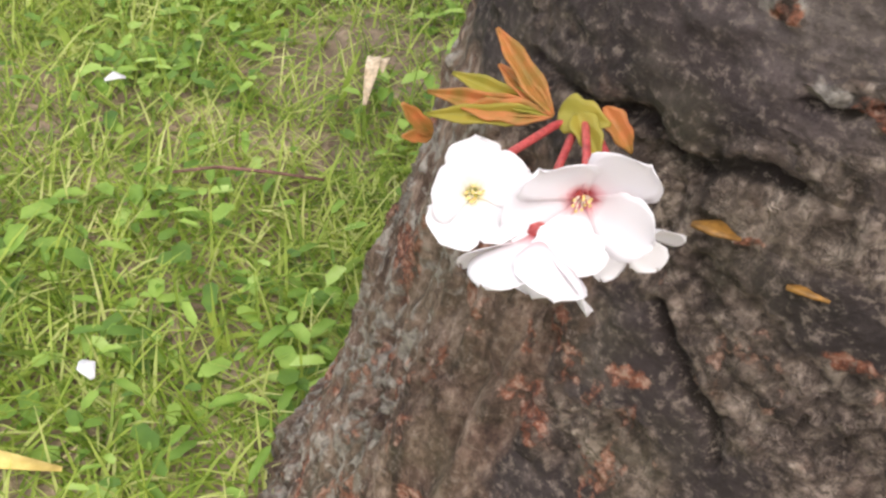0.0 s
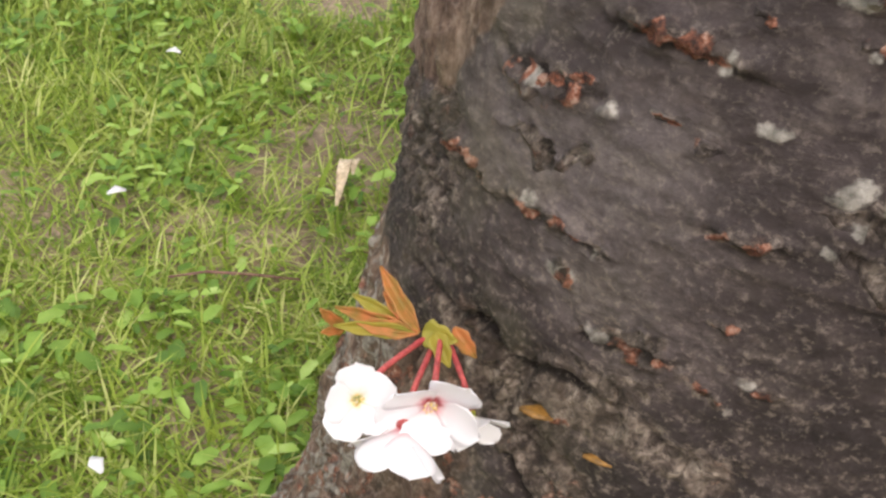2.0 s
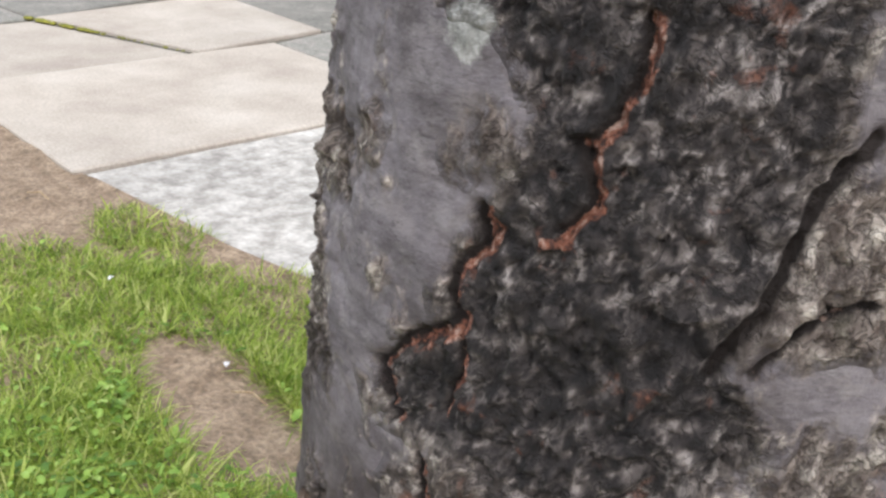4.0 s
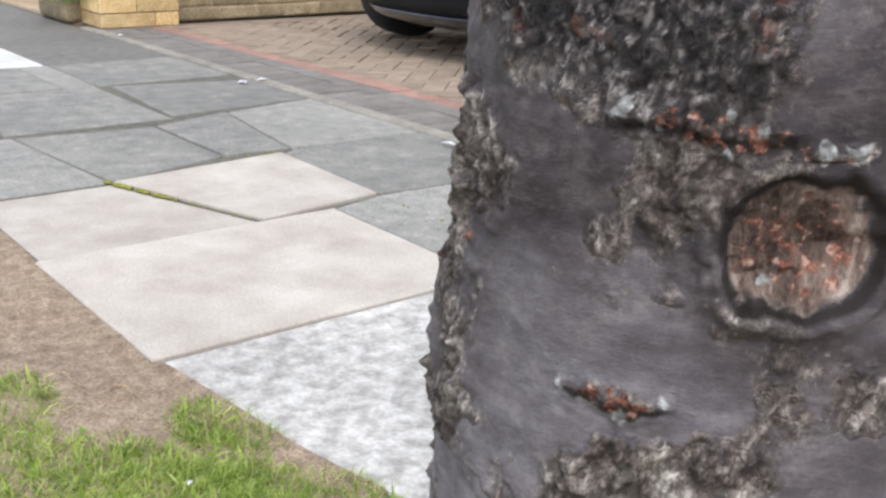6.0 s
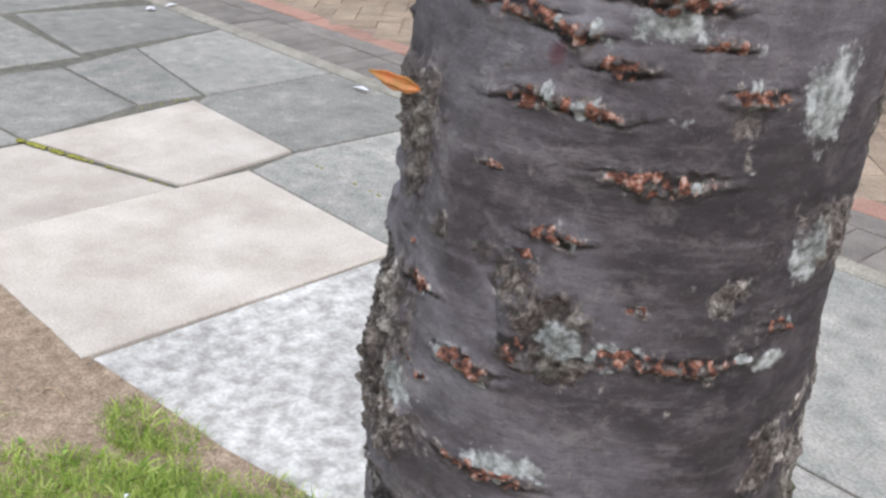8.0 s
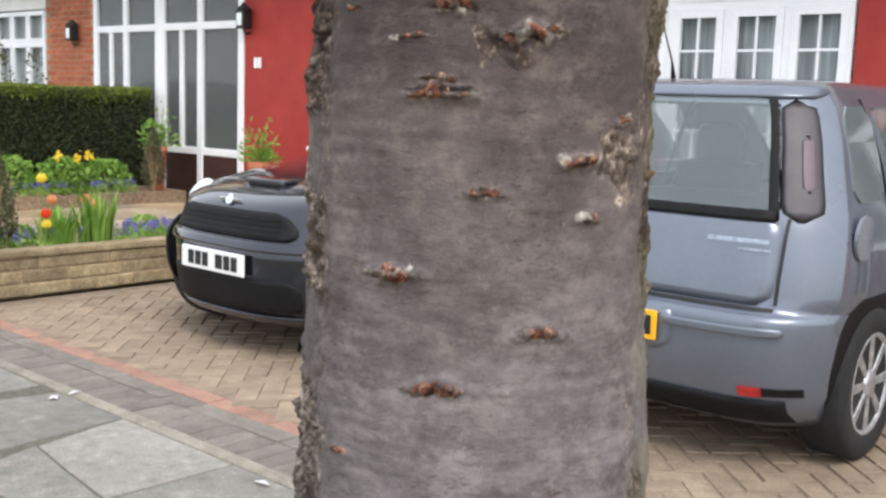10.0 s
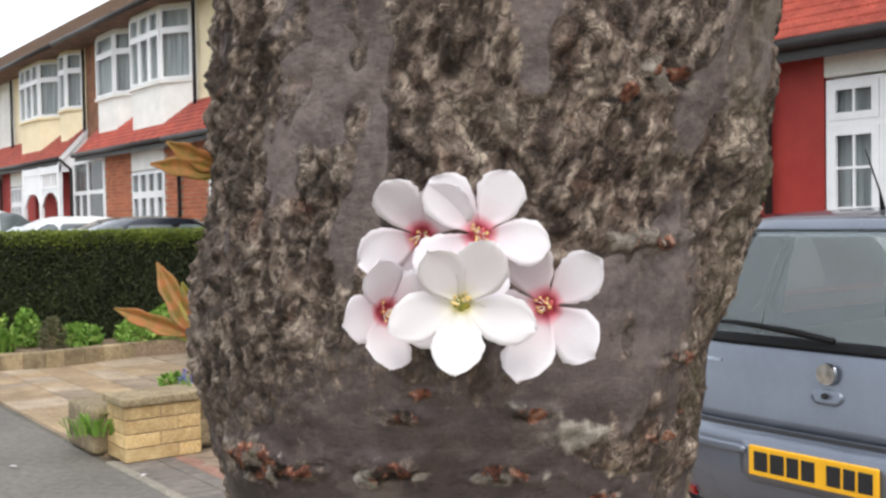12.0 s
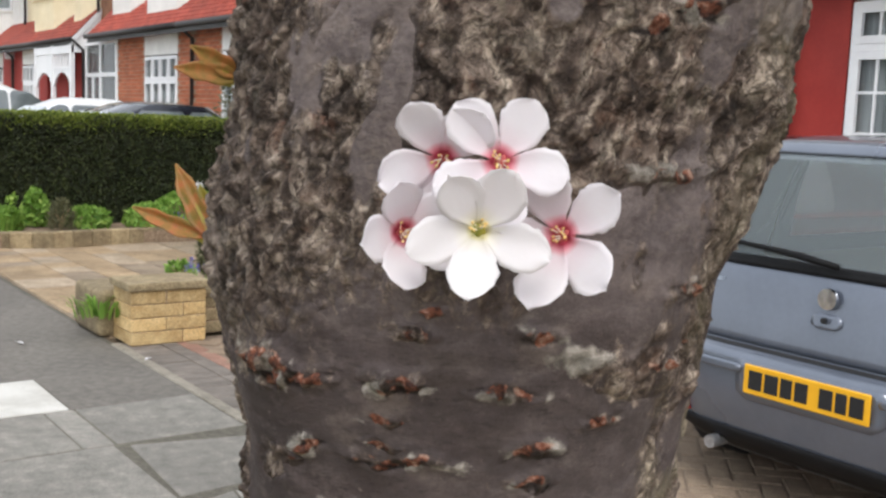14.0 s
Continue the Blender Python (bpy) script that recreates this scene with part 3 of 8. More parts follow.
tagged(part("kerb", bm, M["slab_grey"]), "grey concrete kerb stones along the verge", "kerb", kind="structure")

# verge: soil with small rises
nx, ny = 420, 90
gx, gy = np.meshgrid(np.linspace(-24.0, 12.0, nx), np.linspace(-1.47, VERGE_Y, ny), indexing="ij")
reach = np.interp(gx, [-1.03, -1.0, -0.76, -0.60, -0.49, -0.40, -0.38], [0, 0.004, 0.032, 0.047, 0.074, 0.09, 0.0])
gy = gy + reach * np.clip((gy - VERGE_Y + 0.12) / 0.12, 0, 1)
pts = np.stack([gx.ravel(), gy.ravel(), np.zeros(nx * ny)], 1)
hz = (fractal(pts * 7, 3) - 0.5) * 0.03 + (fractal(pts * 30, 5) - 0.5) * 0.012 - 0.004
hz = np.minimum(hz, 0.02) + 0.004
pts[:, 2] = np.where(pts[:, 1] > VERGE_Y, np.maximum(hz, 0.006), hz)
idx = (np.arange(nx - 1)[:, None] * ny + np.arange(ny - 1)[None]).ravel()
verge_faces = np.stack([idx, idx + ny, idx + ny + 1, idx + 1], 1)
verge = arrays("verge", pts, verge_faces, M["soil"], smooth=True)
tagged(verge, "bare brown soil verge under patchy grass", "verge", kind="structure")


# ---- pavement: concrete flags, each a piece of its own ----
bed_bm = bmesh.new()
box(bed_bm, -30, 12, VERGE_Y, LINE_Y, -0.12, -0.005)
pavement = tagged(part("pavement", bed_bm, M["joint"]), "pavement of grey and pinkish concrete flags with mossy joints", "pavement", kind="structure")


def flag(poly, material, lift=0.0, tilt=(0, 0)):
    cx = sum(p[0] for p in poly) / len(poly)
    cy = sum(p[1] for p in poly) / len(poly)
    g = 0.0032
    inner = [(x + g * (1 if x < cx else -1) - cx, y + g * (1 if y < cy else -1) - cy) for x, y in poly]
    bm = bmesh.new()
    prism(bm, inner, -0.05, 0.0)
    bmesh.ops.bevel(bm, geom=[e for e in bm.edges if all(v.co.z > -0.01 for v in e.verts)], offset=0.003, segments=1, affect="EDGES")
    ob = part("flag", bm, material, pavement)
    ob.location = (cx, cy, lift)
    ob.rotation_euler = (radians(tilt[0]), radians(tilt[1]), 0)
    return ob


def rect(x0, x1, y0, y1):
    return [(x0, y0), (x1, y0), (x1, y1), (x0, y1)]


GREY, PINK, WHITE, WORN, DARK = M["slab_grey"], M["slab_pink"], M["slab_white"], M["slab_worn"], M["slab_blue"]
V, E_ = VERGE_Y, LINE_Y - 0.035
flag([(-1.015, 0.388), (-0.76, 0.414), (-0.60, 0.430), (-0.49, 0.457), (-0.40, 0.475), (-0.40, 1.06), (-1.015, 1.118)], WORN, 0.002, (0.3, 0))
flag([(-1.015, 1.124), (-0.40, 1.066), (-0.40, E_), (-1.015, E_)], GREY)
flag([(-1.635, 0.372), (-1.015, 0.372), (-1.015, 1.120), (-1.636, 1.126)], PINK, 0.006, (0, -0.4))
flag([(-1.640, 1.132), (-1.015, 1.126), (-1.015, E_), (-1.65, E_), (-1.682, 1.300)], GREY)
flag([(-2.17, V), (-1.64, V), (-1.64, 0.922), (-2.17, 0.748)], PINK, -0.004)
flag([(-2.175, 0.757), (-1.642, 0.930), (-1.687, 1.300), (-2.228, 1.310)], PINK, 0.006, (0.3, 0.2))
flag([(-2.270, 1.372), (-2.232, 1.316), (-1.690, 1.306), (-1.656, E_), (-2.262, E_)], DARK)
flag([(-2.86, V), (-2.176, V), (-2.180, 0.752), (-2.86, 0.690)], GREY)
flag([(-2.86, 0.696), (-2.182, 0.758), (-2.290, 1.146), (-2.800, 1.140)], DARK, 0.0, (0.4, 0))
flag([(-2.800, 1.148), (-2.295, 1.152), (-2.277, 1.368), (-2.61, 1.410), (-2.900, 1.460)], GREY, 0.003)
flag([(-2.902, 1.466), (-2.61, 1.416), (-2.277, 1.376), (-2.268, E_), (-2.99, E_)], GREY)
flag([(-3.62, 1.310), (-2.938, 1.266), (-2.996, E_), (-3.50, E_)], DARK)
for x0, x1, cuts, mats in ((-3.655, -2.905, (0.68, 1.26), (DARK, DARK)), (-4.262, -3.66, (0.77, 1.13, 1.27), (DARK, DARK, GREY, DARK))):
    ys = (V, *cuts, E_)
    for (a, b), mm in zip(zip(ys, ys[1:]), mats):
        flag(rect(x0, x1, a, b - 0.004), mm, random.uniform(-0.003, 0.003), (random.uniform(-0.3, 0.3), random.uniform(-0.3, 0.3)))
for x0, x1, mats in ((-4.890, -4.266, (M["slab_dull"], WHITE)),):
    for (a, b), mm in zip(((V, 0.765), (0.772, 1.25)), mats):
        flag(rect(x0, x1, a, b), mm, random.uniform(0.0, 0.004))
flag(rect(-5.48, -4.955, 0.53, 1.05), WHITE, 0.002)
flag(rect(-6.16, -5.53, 0.60, 1.18), M["slab_dull"], 0.002)
flag(rect(-9.1, -8.5, 0.62, 1.1), WHITE)
flag(rect(-12.6, -11.9, 1.1, 1.6), WHITE)
flag(rect(-15.2, -14.4, 1.2, 1.7), PINK)
for k in range(18):
    x0 = -0.395 + k * 0.613
    cut = (1.13, 0.98, 1.27)[k % 3]
    flag(rect(x0, x0 + 0.608, V, cut), GREY, random.uniform(-0.003, 0.003))
    flag(rect(x0, x0 + 0.608, cut, E_), GREY, random.uniform(-0.003, 0.003))

# asphalt laid over the pavement further along
bm = bmesh.new()
prism(bm, [(-4.27, 1.262), (-4.27, E_), (-30, E_), (-30, V), (-4.893, V), (-4.893, 1.262)], -0.04, -0.004)
tagged(part("asphalt_path", bm, M["asphalt"]), "dark grey asphalt patch of the pavement", "path", kind="structure")

# moss in the open joints
moss_rng = random.Random(4)
for (x0, y0, x1, y1, n, s) in ((-2.19, 0.74, -1.95, 0.815, 46, 0.012), (-1.95, 0.815, -1.66, 0.905, 16, 0.007), (-2.262, 1.145, -2.262, 1.32, 12, 0.006), (-1.6, 1.29, -1.2, 1.295, 8, 0.005)):
    bm = bmesh.new()
    for k in range(n):
        f = moss_rng.random()
        r = bmesh.ops.create_icosphere(bm, subdivisions=1, radius=s * moss_rng.uniform(0.4, 1.0))
        for v in r["verts"]:
            v.co = v.co * moss_rng.uniform(0.8, 1.15)
            v.co.z *= 0.5
            v.co += Vector((x0 + (x1 - x0) * f, y0 + (y1 - y0) * f, 0.002))
    tagged(part("moss", bm, M["moss"], smooth=True), "yellow-green moss growing in a joint of the pavement", "moss", kind="stuff")

# ---- block-paved drive ----
dbm = bmesh.new()
box(dbm, -5.55, 6.0, LINE_Y + 0.03, FRONT_Y, -0.12, -0.007)
driveway = tagged(part("driveway", dbm, M["paver_joint"]), "tan block-paved drive with a grey border and a red line", "driveway", kind="structure")
bm = bmesh.new()
box(bm, -5.55, 6.0, LINE_Y - 0.034, LINE_Y + 0.028, -0.06, 0.006, 0.006)
tagged(part("edging_strip", bm, M["edging"]), "pale concrete edging strip between pavement and drive", "edging", kind="structure")


def block_mesh(w, d, h=0.05, b=0.003):
    bm = bmesh.new()
    box(bm, -w / 2, w / 2, -d / 2, d / 2, -h, 0.0)
    bmesh.ops.bevel(bm, geom=[e for e in bm.edges if all(v.co.z > -0.01 for v in e.verts)], offset=b, segments=1, affect="EDGES")
    me = bpy.data.meshes.new("paver")
    bm.to_mesh(me)
    bm.free()
    return me


paver_meshes = {}
for key in ("paver", "paver_grey", "paver_red"):
    for turn, (w, d) in enumerate(((0.196, 0.096), (0.096, 0.196))):
        me = block_mesh(w, d)
        me.materials.append(M[key])
        paver_meshes[key, turn] = me
PAVERS = []   # x, y, key, turn
for k in range(58):
    x = -5.5 + k * 0.1
    PAVERS.append((x, LINE_Y + 0.13, "paver_grey", 1))
    if k % 2 == 0:
        PAVERS.append((x + 0.05, LINE_Y + 0.285, "paver_grey", 0))
        PAVERS.append((x + 0.05, LINE_Y + 0.385, "paver_red", 0))
y_field = LINE_Y + 0.44
c45 = math.cos(radians(45))
for ca in range(-70, 70):
    for cb in range(-70, 70):
        kind_of = (ca - cb) % 4
        if kind_of not in (0, 3):
            continue
        u, v = (ca + 1.0, cb + 0.5) if kind_of == 0 else (ca + 0.5, cb + 1.0)
        x = -2.0 + (u - v) * 0.1 * c45
        y = y_field + 2.2 + (u + v) * 0.1 * c45
        if -5.5 < x < 2.4 and y_field - 0.02 < y < FRONT_Y - 0.1:
            PAVERS.append((x, y, "paver", 2 if kind_of == 0 else 3))
PAVERS.sort(key=lambda q: q[1] + 0.15 * abs(q[0] + 3.0))
pav_rng = random.Random(8)
rest_v, rest_f = [], []
for k, (x, y, key, turn) in enumerate(PAVERS):
    dz = pav_rng.uniform(-0.0025, 0.0025)
    if k < 330:
        ob = new("paver", paver_meshes[key, turn % 2])
        ob.parent = driveway
        ob.location = (x, y, dz - (0.001 if turn > 1 else 0.0))
        ob.rotation_euler = (0, 0, radians(45) if turn > 1 else 0)
    else:
        w, d = ((0.097, 0.047), (0.047, 0.097))[turn % 2]
        ca, sa = (c45, c45) if turn > 1 else (1.0, 0.0)
        n = len(rest_v)
        for sx, sy, z in ((-1, -1, -0.03), (1, -1, -0.03), (1, 1, -0.03), (-1, 1, -0.03)):
            rest_v.append((x + sx * w * ca - sy * d * sa, y + sx * w * sa + sy * d * ca, z))
        for sx, sy in ((-1, -1), (1, -1), (1, 1), (-1, 1)):
            rest_v.append((x + sx * (w - 0.006) * ca - sy * (d - 0.006) * sa, y + sx * (w - 0.006) * sa + sy * (d - 0.006) * ca, dz))
        rest_f += [(n + 4, n + 5, n + 6, n + 7)] + [(n + q, n + (q + 1) % 4, n + 4 + (q + 1) % 4, n + 4 + q) for q in range(4)]
rest = arrays("paver_field", rest_v, rest_f, M["paver"], driveway)
tagged(rest, "further tan paving blocks of the drive", kind="stuff")

# the neighbour's concrete forecourt, left of the bed wall
bm = bmesh.new()
box(bm, -10.3, -5.72, LINE_Y + 0.0, FRONT_Y, -0.12, 0.0, 0.0)
tagged(part("forecourt", bm, surface("forecourt_paving", two((112, 98, 80), (138, 122, 102)), 3, 0.9, 0.3, 90, stain=0.3)), "pale tan concrete forecourt of the next house", "forecourt", kind="structure")
court_rng = random.Random(77)
court = bpy.data.objects["forecourt"]
COURT_STONES = [surface("court_stone", two(lo_c, hi_c), 5, 0.9, 0.3, 90, stain=0.22, vary=0.12) for lo_c, hi_c in (((146, 124, 96), (172, 150, 120)), ((128, 112, 94), (152, 136, 116)), ((150, 134, 112), (178, 160, 138)))]
y = LINE_Y + 0.02
while y < 6.6:
    d = court_rng.choice((0.30, 0.45, 0.60))
    x = -10.28 - court_rng.uniform(0, 0.3)
    while x < -5.8:
        w = court_rng.choice((0.30, 0.45, 0.60, 0.75))
        x0, x1 = max(x, -10.28), min(x + w, -5.74)
        if x1 - x0 > 0.1:
            me = block_mesh(x1 - x0 - 0.012, d - 0.012, 0.03, 0.004)
            me.materials.append(court_rng.choice(COURT_STONES))
            ob = new("paving_slab", me)
            ob.parent = court
            ob.location = ((x0 + x1) / 2, y + d / 2, 0.008 + court_rng.uniform(-0.003, 0.003))
        x += w
    y += d
bm = bmesh.new()
box(bm, -80, -10.3, LINE_Y + 0.0, FRONT_Y, -0.12, -0.002, 0.0)
tagged(part("front_gardens", bm, M["slab_grey"]), "grey front yards along the terrace", "yard", kind="structure")

# ---- the cherry tree ----
TRUNK_Z = np.array([-0.1, 0.0, 0.03, 0.06, 0.10, 0.13, 0.16, 0.2, 0.3, 0.4, 0.5, 0.6, 0.8, 1.0, 1.2, 1.30, 1.335, 1.355, 1.375, 1.40, 1.43, 1.5, 1.62, 1.75])
TRUNK_X = np.interp(TRUNK_Z, [-0.1, 0.0, 0.2, 0.4, 0.6, 0.8, 1.0, 1.2, 1.3, 1.4, 1.5, 1.62, 1.75], [0.325, 0.331, 0.350, 0.353, 0.355, 0.358, 0.369, 0.372, 0.380, 0.396, 0.414, 0.43, 0.44])
TRUNK_Y = np.interp(TRUNK_Z, [-0.1, 0.0, 0.2, 0.4, 0.6, 0.8, 1.0, 1.2, 1.3, 1.4, 1.5, 1.62, 1.75], [-0.010, -0.006, 0.013, 0.017, 0.019, 0.021, 0.026, 0.019, 0.009, 0.001, 0.004, 0.01, 0.01])
TRUNK_R = np.array([0.16, 0.141, 0.137, 0.127, 0.1255, 0.120, 0.116, 0.1145, 0.1065, 0.0985, 0.0925, 0.0875, 0.083, 0.078, 0.067, 0.0632, 0.0625, 0.0655, 0.0705, 0.0725, 0.0727, 0.0735, 0.085, 0.10])
# knobs and hollows down the two sides of the trunk: height, millimetres
SIDE_WEST = [(0.60, 3), (0.64, 3), (0.68, -1), (0.75, -2), (0.77, 2), (0.79, 4), (0.81, 2), (0.84, 0), (0.87, -2), (0.92, 0), (0.95, -2), (1.08, -1), (1.11, 1.5),
             (1.13, 2.5), (1.16, 0), (1.36, 0), (1.378, 3), (1.40, 1), (1.425, -2), (1.44, 0)]
SIDE_EAST = [(0.76, 1.5), (0.785, 1.5), (0.82, -1), (0.857, -6.5), (0.885, -7), (0.90, -6), (0.93, 0), (0.96, 4.5), (1.0, 4), (1.03, -2.5), (1.05, -5), (1.08, -4), (1.11, -2),
             (1.15, 2), (1.2, 0), (1.36, -1), (1.385, -4), (1.40, 0), (1.43, 4), (1.46, 1)]


def smooth_interp(z, values):
    a = np.interp(z - 0.012, TRUNK_Z, values)
    b = np.interp(z, TRUNK_Z, values)
    c = np.interp(z + 0.012, TRUNK_Z, values)
    return (a + 2 * b + c) / 4


# torn lips across the bark: angle, height, width and thickness in millimetres
LIPS_LOW = [(-64, 0.341, 16, 5), (-47, 0.362, 20, 6), (-62, 0.312, 20, 6), (-91, 0.276, 24, 8), (-77, 0.294, 24, 6), (-66, 0.264, 11, 5),
            (-86, 0.248, 23, 6), (-73, 0.228, 16, 5), (-102, 0.246, 26, 5), (-60, 0.711, 36, 8), (-41, 0.708, 18, 3), (-50, 0.600, 30, 7),
            (-70, 0.640, 22, 6), (-35, 0.560, 26, 6), (-78, 0.545, 20, 7), (-46, 0.4295, 24, 5)]
LIPS_MID = [(-39, 0.847, 52, 7), (-82, 0.833, 27, 6), (-72, 0.846, 10, 7), (-75, 0.797, 37, 6), (-50, 0.776, 28, 5), (-22, 0.771, 20, 5),
            (-12, 0.856, 13, 5), (-103, 0.852, 21, 8), (-48, 0.905, 34, 6), (-30, 0.93, 18, 5), (-70, 0.925, 40, 6), (-52, 0.955, 30, 7),
            (-20, 0.965, 16, 5), (-88, 0.975, 20, 6), (-40, 0.945, 14, 5), (-66, 0.885, 18, 5), (-89, 0.951, 18, 7), (-80, 0.947, 20, 7), (-70, 0.944, 20, 6), (-58, 0.937, 16, 5)]
LIPS_UPPER = [(-43, 1.116, 22, 6), (-53, 1.054, 28, 6), (-56, 1.02, 17, 6), (-43, 1.021, 14, 5), (-82, 1.113, 18, 6), (-67, 1.087, 12, 5),
              (-39, 1.085, 11, 5), (-10, 1.085, 21, 8), (-92, 1.062, 18, 5), (-67, 1.068, 10, 5), (-27, 1.005, 21, 6), (-76, 1.001, 21, 8),
              (-50, 1.136, 11, 4), (-38, 1.15, 17, 5), (-98, 1.074, 21, 6), (-60, 1.19, 20, 5), (-30, 1.21, 16, 5), (-75, 1.23, 18, 5),
              (-48, 1.26, 14, 4), (-20, 1.27, 14, 4), (-62, 1.29, 16, 4)]
LIPS_TOP = [(-51, 1.343, 19, 3), (-23, 1.348, 9, 3), (-22, 1.34, 9, 3), (-73, 1.343, 8, 4), (-48, 1.377, 8, 3), (-71, 1.363, 11, 4),
            (-51, 1.365, 12, 5), (-30, 1.363, 12, 3), (-25, 1.376, 7, 3), (-9, 1.354, 9, 3), (-84, 1.363, 19, 6), (6, 1.386, 12, 3),
            (-44, 1.383, 8, 2), (-3, 1.415, 18, 3), (-16, 1.445, 7, 4), (-6, 1.45, 10, 4), (-40, 1.31, 12, 4), (-60, 1.32, 10, 4)]
LICHEN_LOW = [(-72, 0.752, 12, 6), (-94, 0.756, 9, 6), (-60, 0.742, 8, 4), (-58, 0.279, 5, 4), (-55, 0.276, 4, 4), (-53, 0.271, 5, 3), (-57, 0.270, 4, 3), (-52, 0.264, 5, 4), (-59, 0.264, 4, 3), (-88, 0.336, 28, 12), (-64, 0.376, 11, 4), (-43, 0.369, 12, 5), (-61, 0.334, 17, 7), (-53, 0.343, 12, 4), (-88, 0.38, 10, 5),
              (-60, 0.315, 10, 5), (-99, 0.304, 18, 12), (-66, 0.285, 6, 3), (-59, 0.277, 7, 5), (-49.5, 0.435, 18, 6),
              (-84, 0.53, 12, 14), (-44, 0.61, 14, 8)]
LICHEN_HIGH = [(-60, 0.851, 18, 12), (-14, 0.844, 18, 6), (-69, 0.802, 31, 9), (-85, 0.762, 19, 7), (-50, 0.751, 20, 15), (-13, 0.757, 28, 7),
               (-106, 0.81, 26, 14), (-69, 1.099, 12, 5), (-47, 1.098, 25, 9), (-34, 1.134, 10, 4), (-71, 1.144, 7, 5), (-52, 0.949, 26, 9),
               (-81, 0.775, 15, 5), (-18, 1.371, 18, 9), (-14, 0.93, 20, 30), (-8, 0.88, 16, 20), (-80, 1.03, 16, 8)]
RUST_FOOT = [(-120, 0.124, 8, 14), (-116, 0.108, 9, 12), (-96, 0.154, 8, 10), (-94, 0.142, 10, 8), (-84, 0.163, 9, 9), (-68, 0.189, 9, 7), (-115, 0.122, 6, 12), (-91, 0.138, 12, 12)]
SCABS_LOW = [(-57, 0.272, 16, 7), (-54, 0.263, 18, 6), (-74, 0.229, 16, 5), (-76, 0.216, 20, 5), (-90, 0.262, 22, 6), (-96, 0.165, 30, 22), (-90, 0.145, 30, 26), (-104, 0.13, 26, 30), (-83, 0.15, 30, 20), (-70, 0.175, 40, 20), (-118, 0.09, 30, 50), (-47, 0.322, 22, 24), (-50, 0.16, 80, 50), (-70, 0.05, 160, 70), (-55, 0.58, 60, 50)]
SCABS_HIGH = [(-46, 0.691, 37, 22), (-106, 0.791, 40, 35), (-80, 1.025, 52, 14), (-111, 1.099, 33, 80),
              (-4, 1.366, 36, 17), (-82, 1.333, 20, 8), (-98, 1.38, 30, 50), (10, 0.93, 14, 60)]


# outlines of the crusted zones: angle and height round each
CRUST_MAIN = [(-88, 0.534), (-81, 0.530), (-74.6, 0.518), (-76.4, 0.505), (-79, 0.498), (-84.6, 0.482), (-86.3, 0.467), (-96, 0.455), (-93, 0.442), (-85.3, 0.443),
              (-78.3, 0.442), (-74.6, 0.432), (-70, 0.4307), (-58.2, 0.4274), (-53.9, 0.435), (-49.8, 0.4424), (-47.2, 0.4516), (-43, 0.462), (-48.6, 0.478), (-45.2, 0.4985),
              (-41.7, 0.5126), (-39.8, 0.537), (-36, 0.57), (-50, 0.60), (-75, 0.59), (-92, 0.56)]
CRUST_LOW = [(-124, 0.37), (-118, 0.4066), (-97, 0.407), (-82, 0.412), (-72, 0.413), (-65, 0.3965), (-68.6, 0.3765), (-71, 0.362), (-78, 0.358), (-89, 0.354), (-99, 0.365), (-103, 0.343), (-108, 0.322), (-119, 0.332)]
CRUST_FOOT = [(-111, 0.206), (-103, 0.206), (-95, 0.212), (-91, 0.209), (-87, 0.2087), (-83, 0.2138), (-78, 0.2142), (-74.7, 0.2118), (-68.5, 0.2128), (-60, 0.21), (-60, 0.20),
              (-66.5, 0.2028), (-74, 0.2038), (-78.6, 0.2028), (-79.8, 0.1965), (-75.7, 0.19), (-72.6, 0.186), (-64, 0.1915), (-55, 0.19), (-55, 0.17), (-66, 0.165), (-74, 0.1615),
              (-77.4, 0.1686), (-81.3, 0.1764), (-88, 0.181), (-92, 0.186), (-98, 0.198)]
CRUST_MID = [(-122, 0.764), (-107, 0.7613), (-85, 0.7644), (-70.6, 0.773), (-61, 0.768), (-53, 0.7627), (-49.3, 0.7488), (-47, 0.726), (-56, 0.713), (-71, 0.709), (-85, 0.713), (-95, 0.719), (-112, 0.728), (-122, 0.745)]
CRUST_TOP = [(-125, 1.355), (-107, 1.3635), (-82.5, 1.3755), (-69, 1.3836), (-60, 1.3917), (-32, 1.3873), (-18, 1.398), (0, 1.388), (22, 1.378), (60, 1.375), (60, 1.60), (-125, 1.60)]
FIBRE_EDGE = [(-132, 0.245), (-111, 0.2525), (-104, 0.2707), (-100.6, 0.2853), (-103, 0.343), (-99.5, 0.375), (-99, 0.392), (-121, 0.395), (-132, 0.36)]


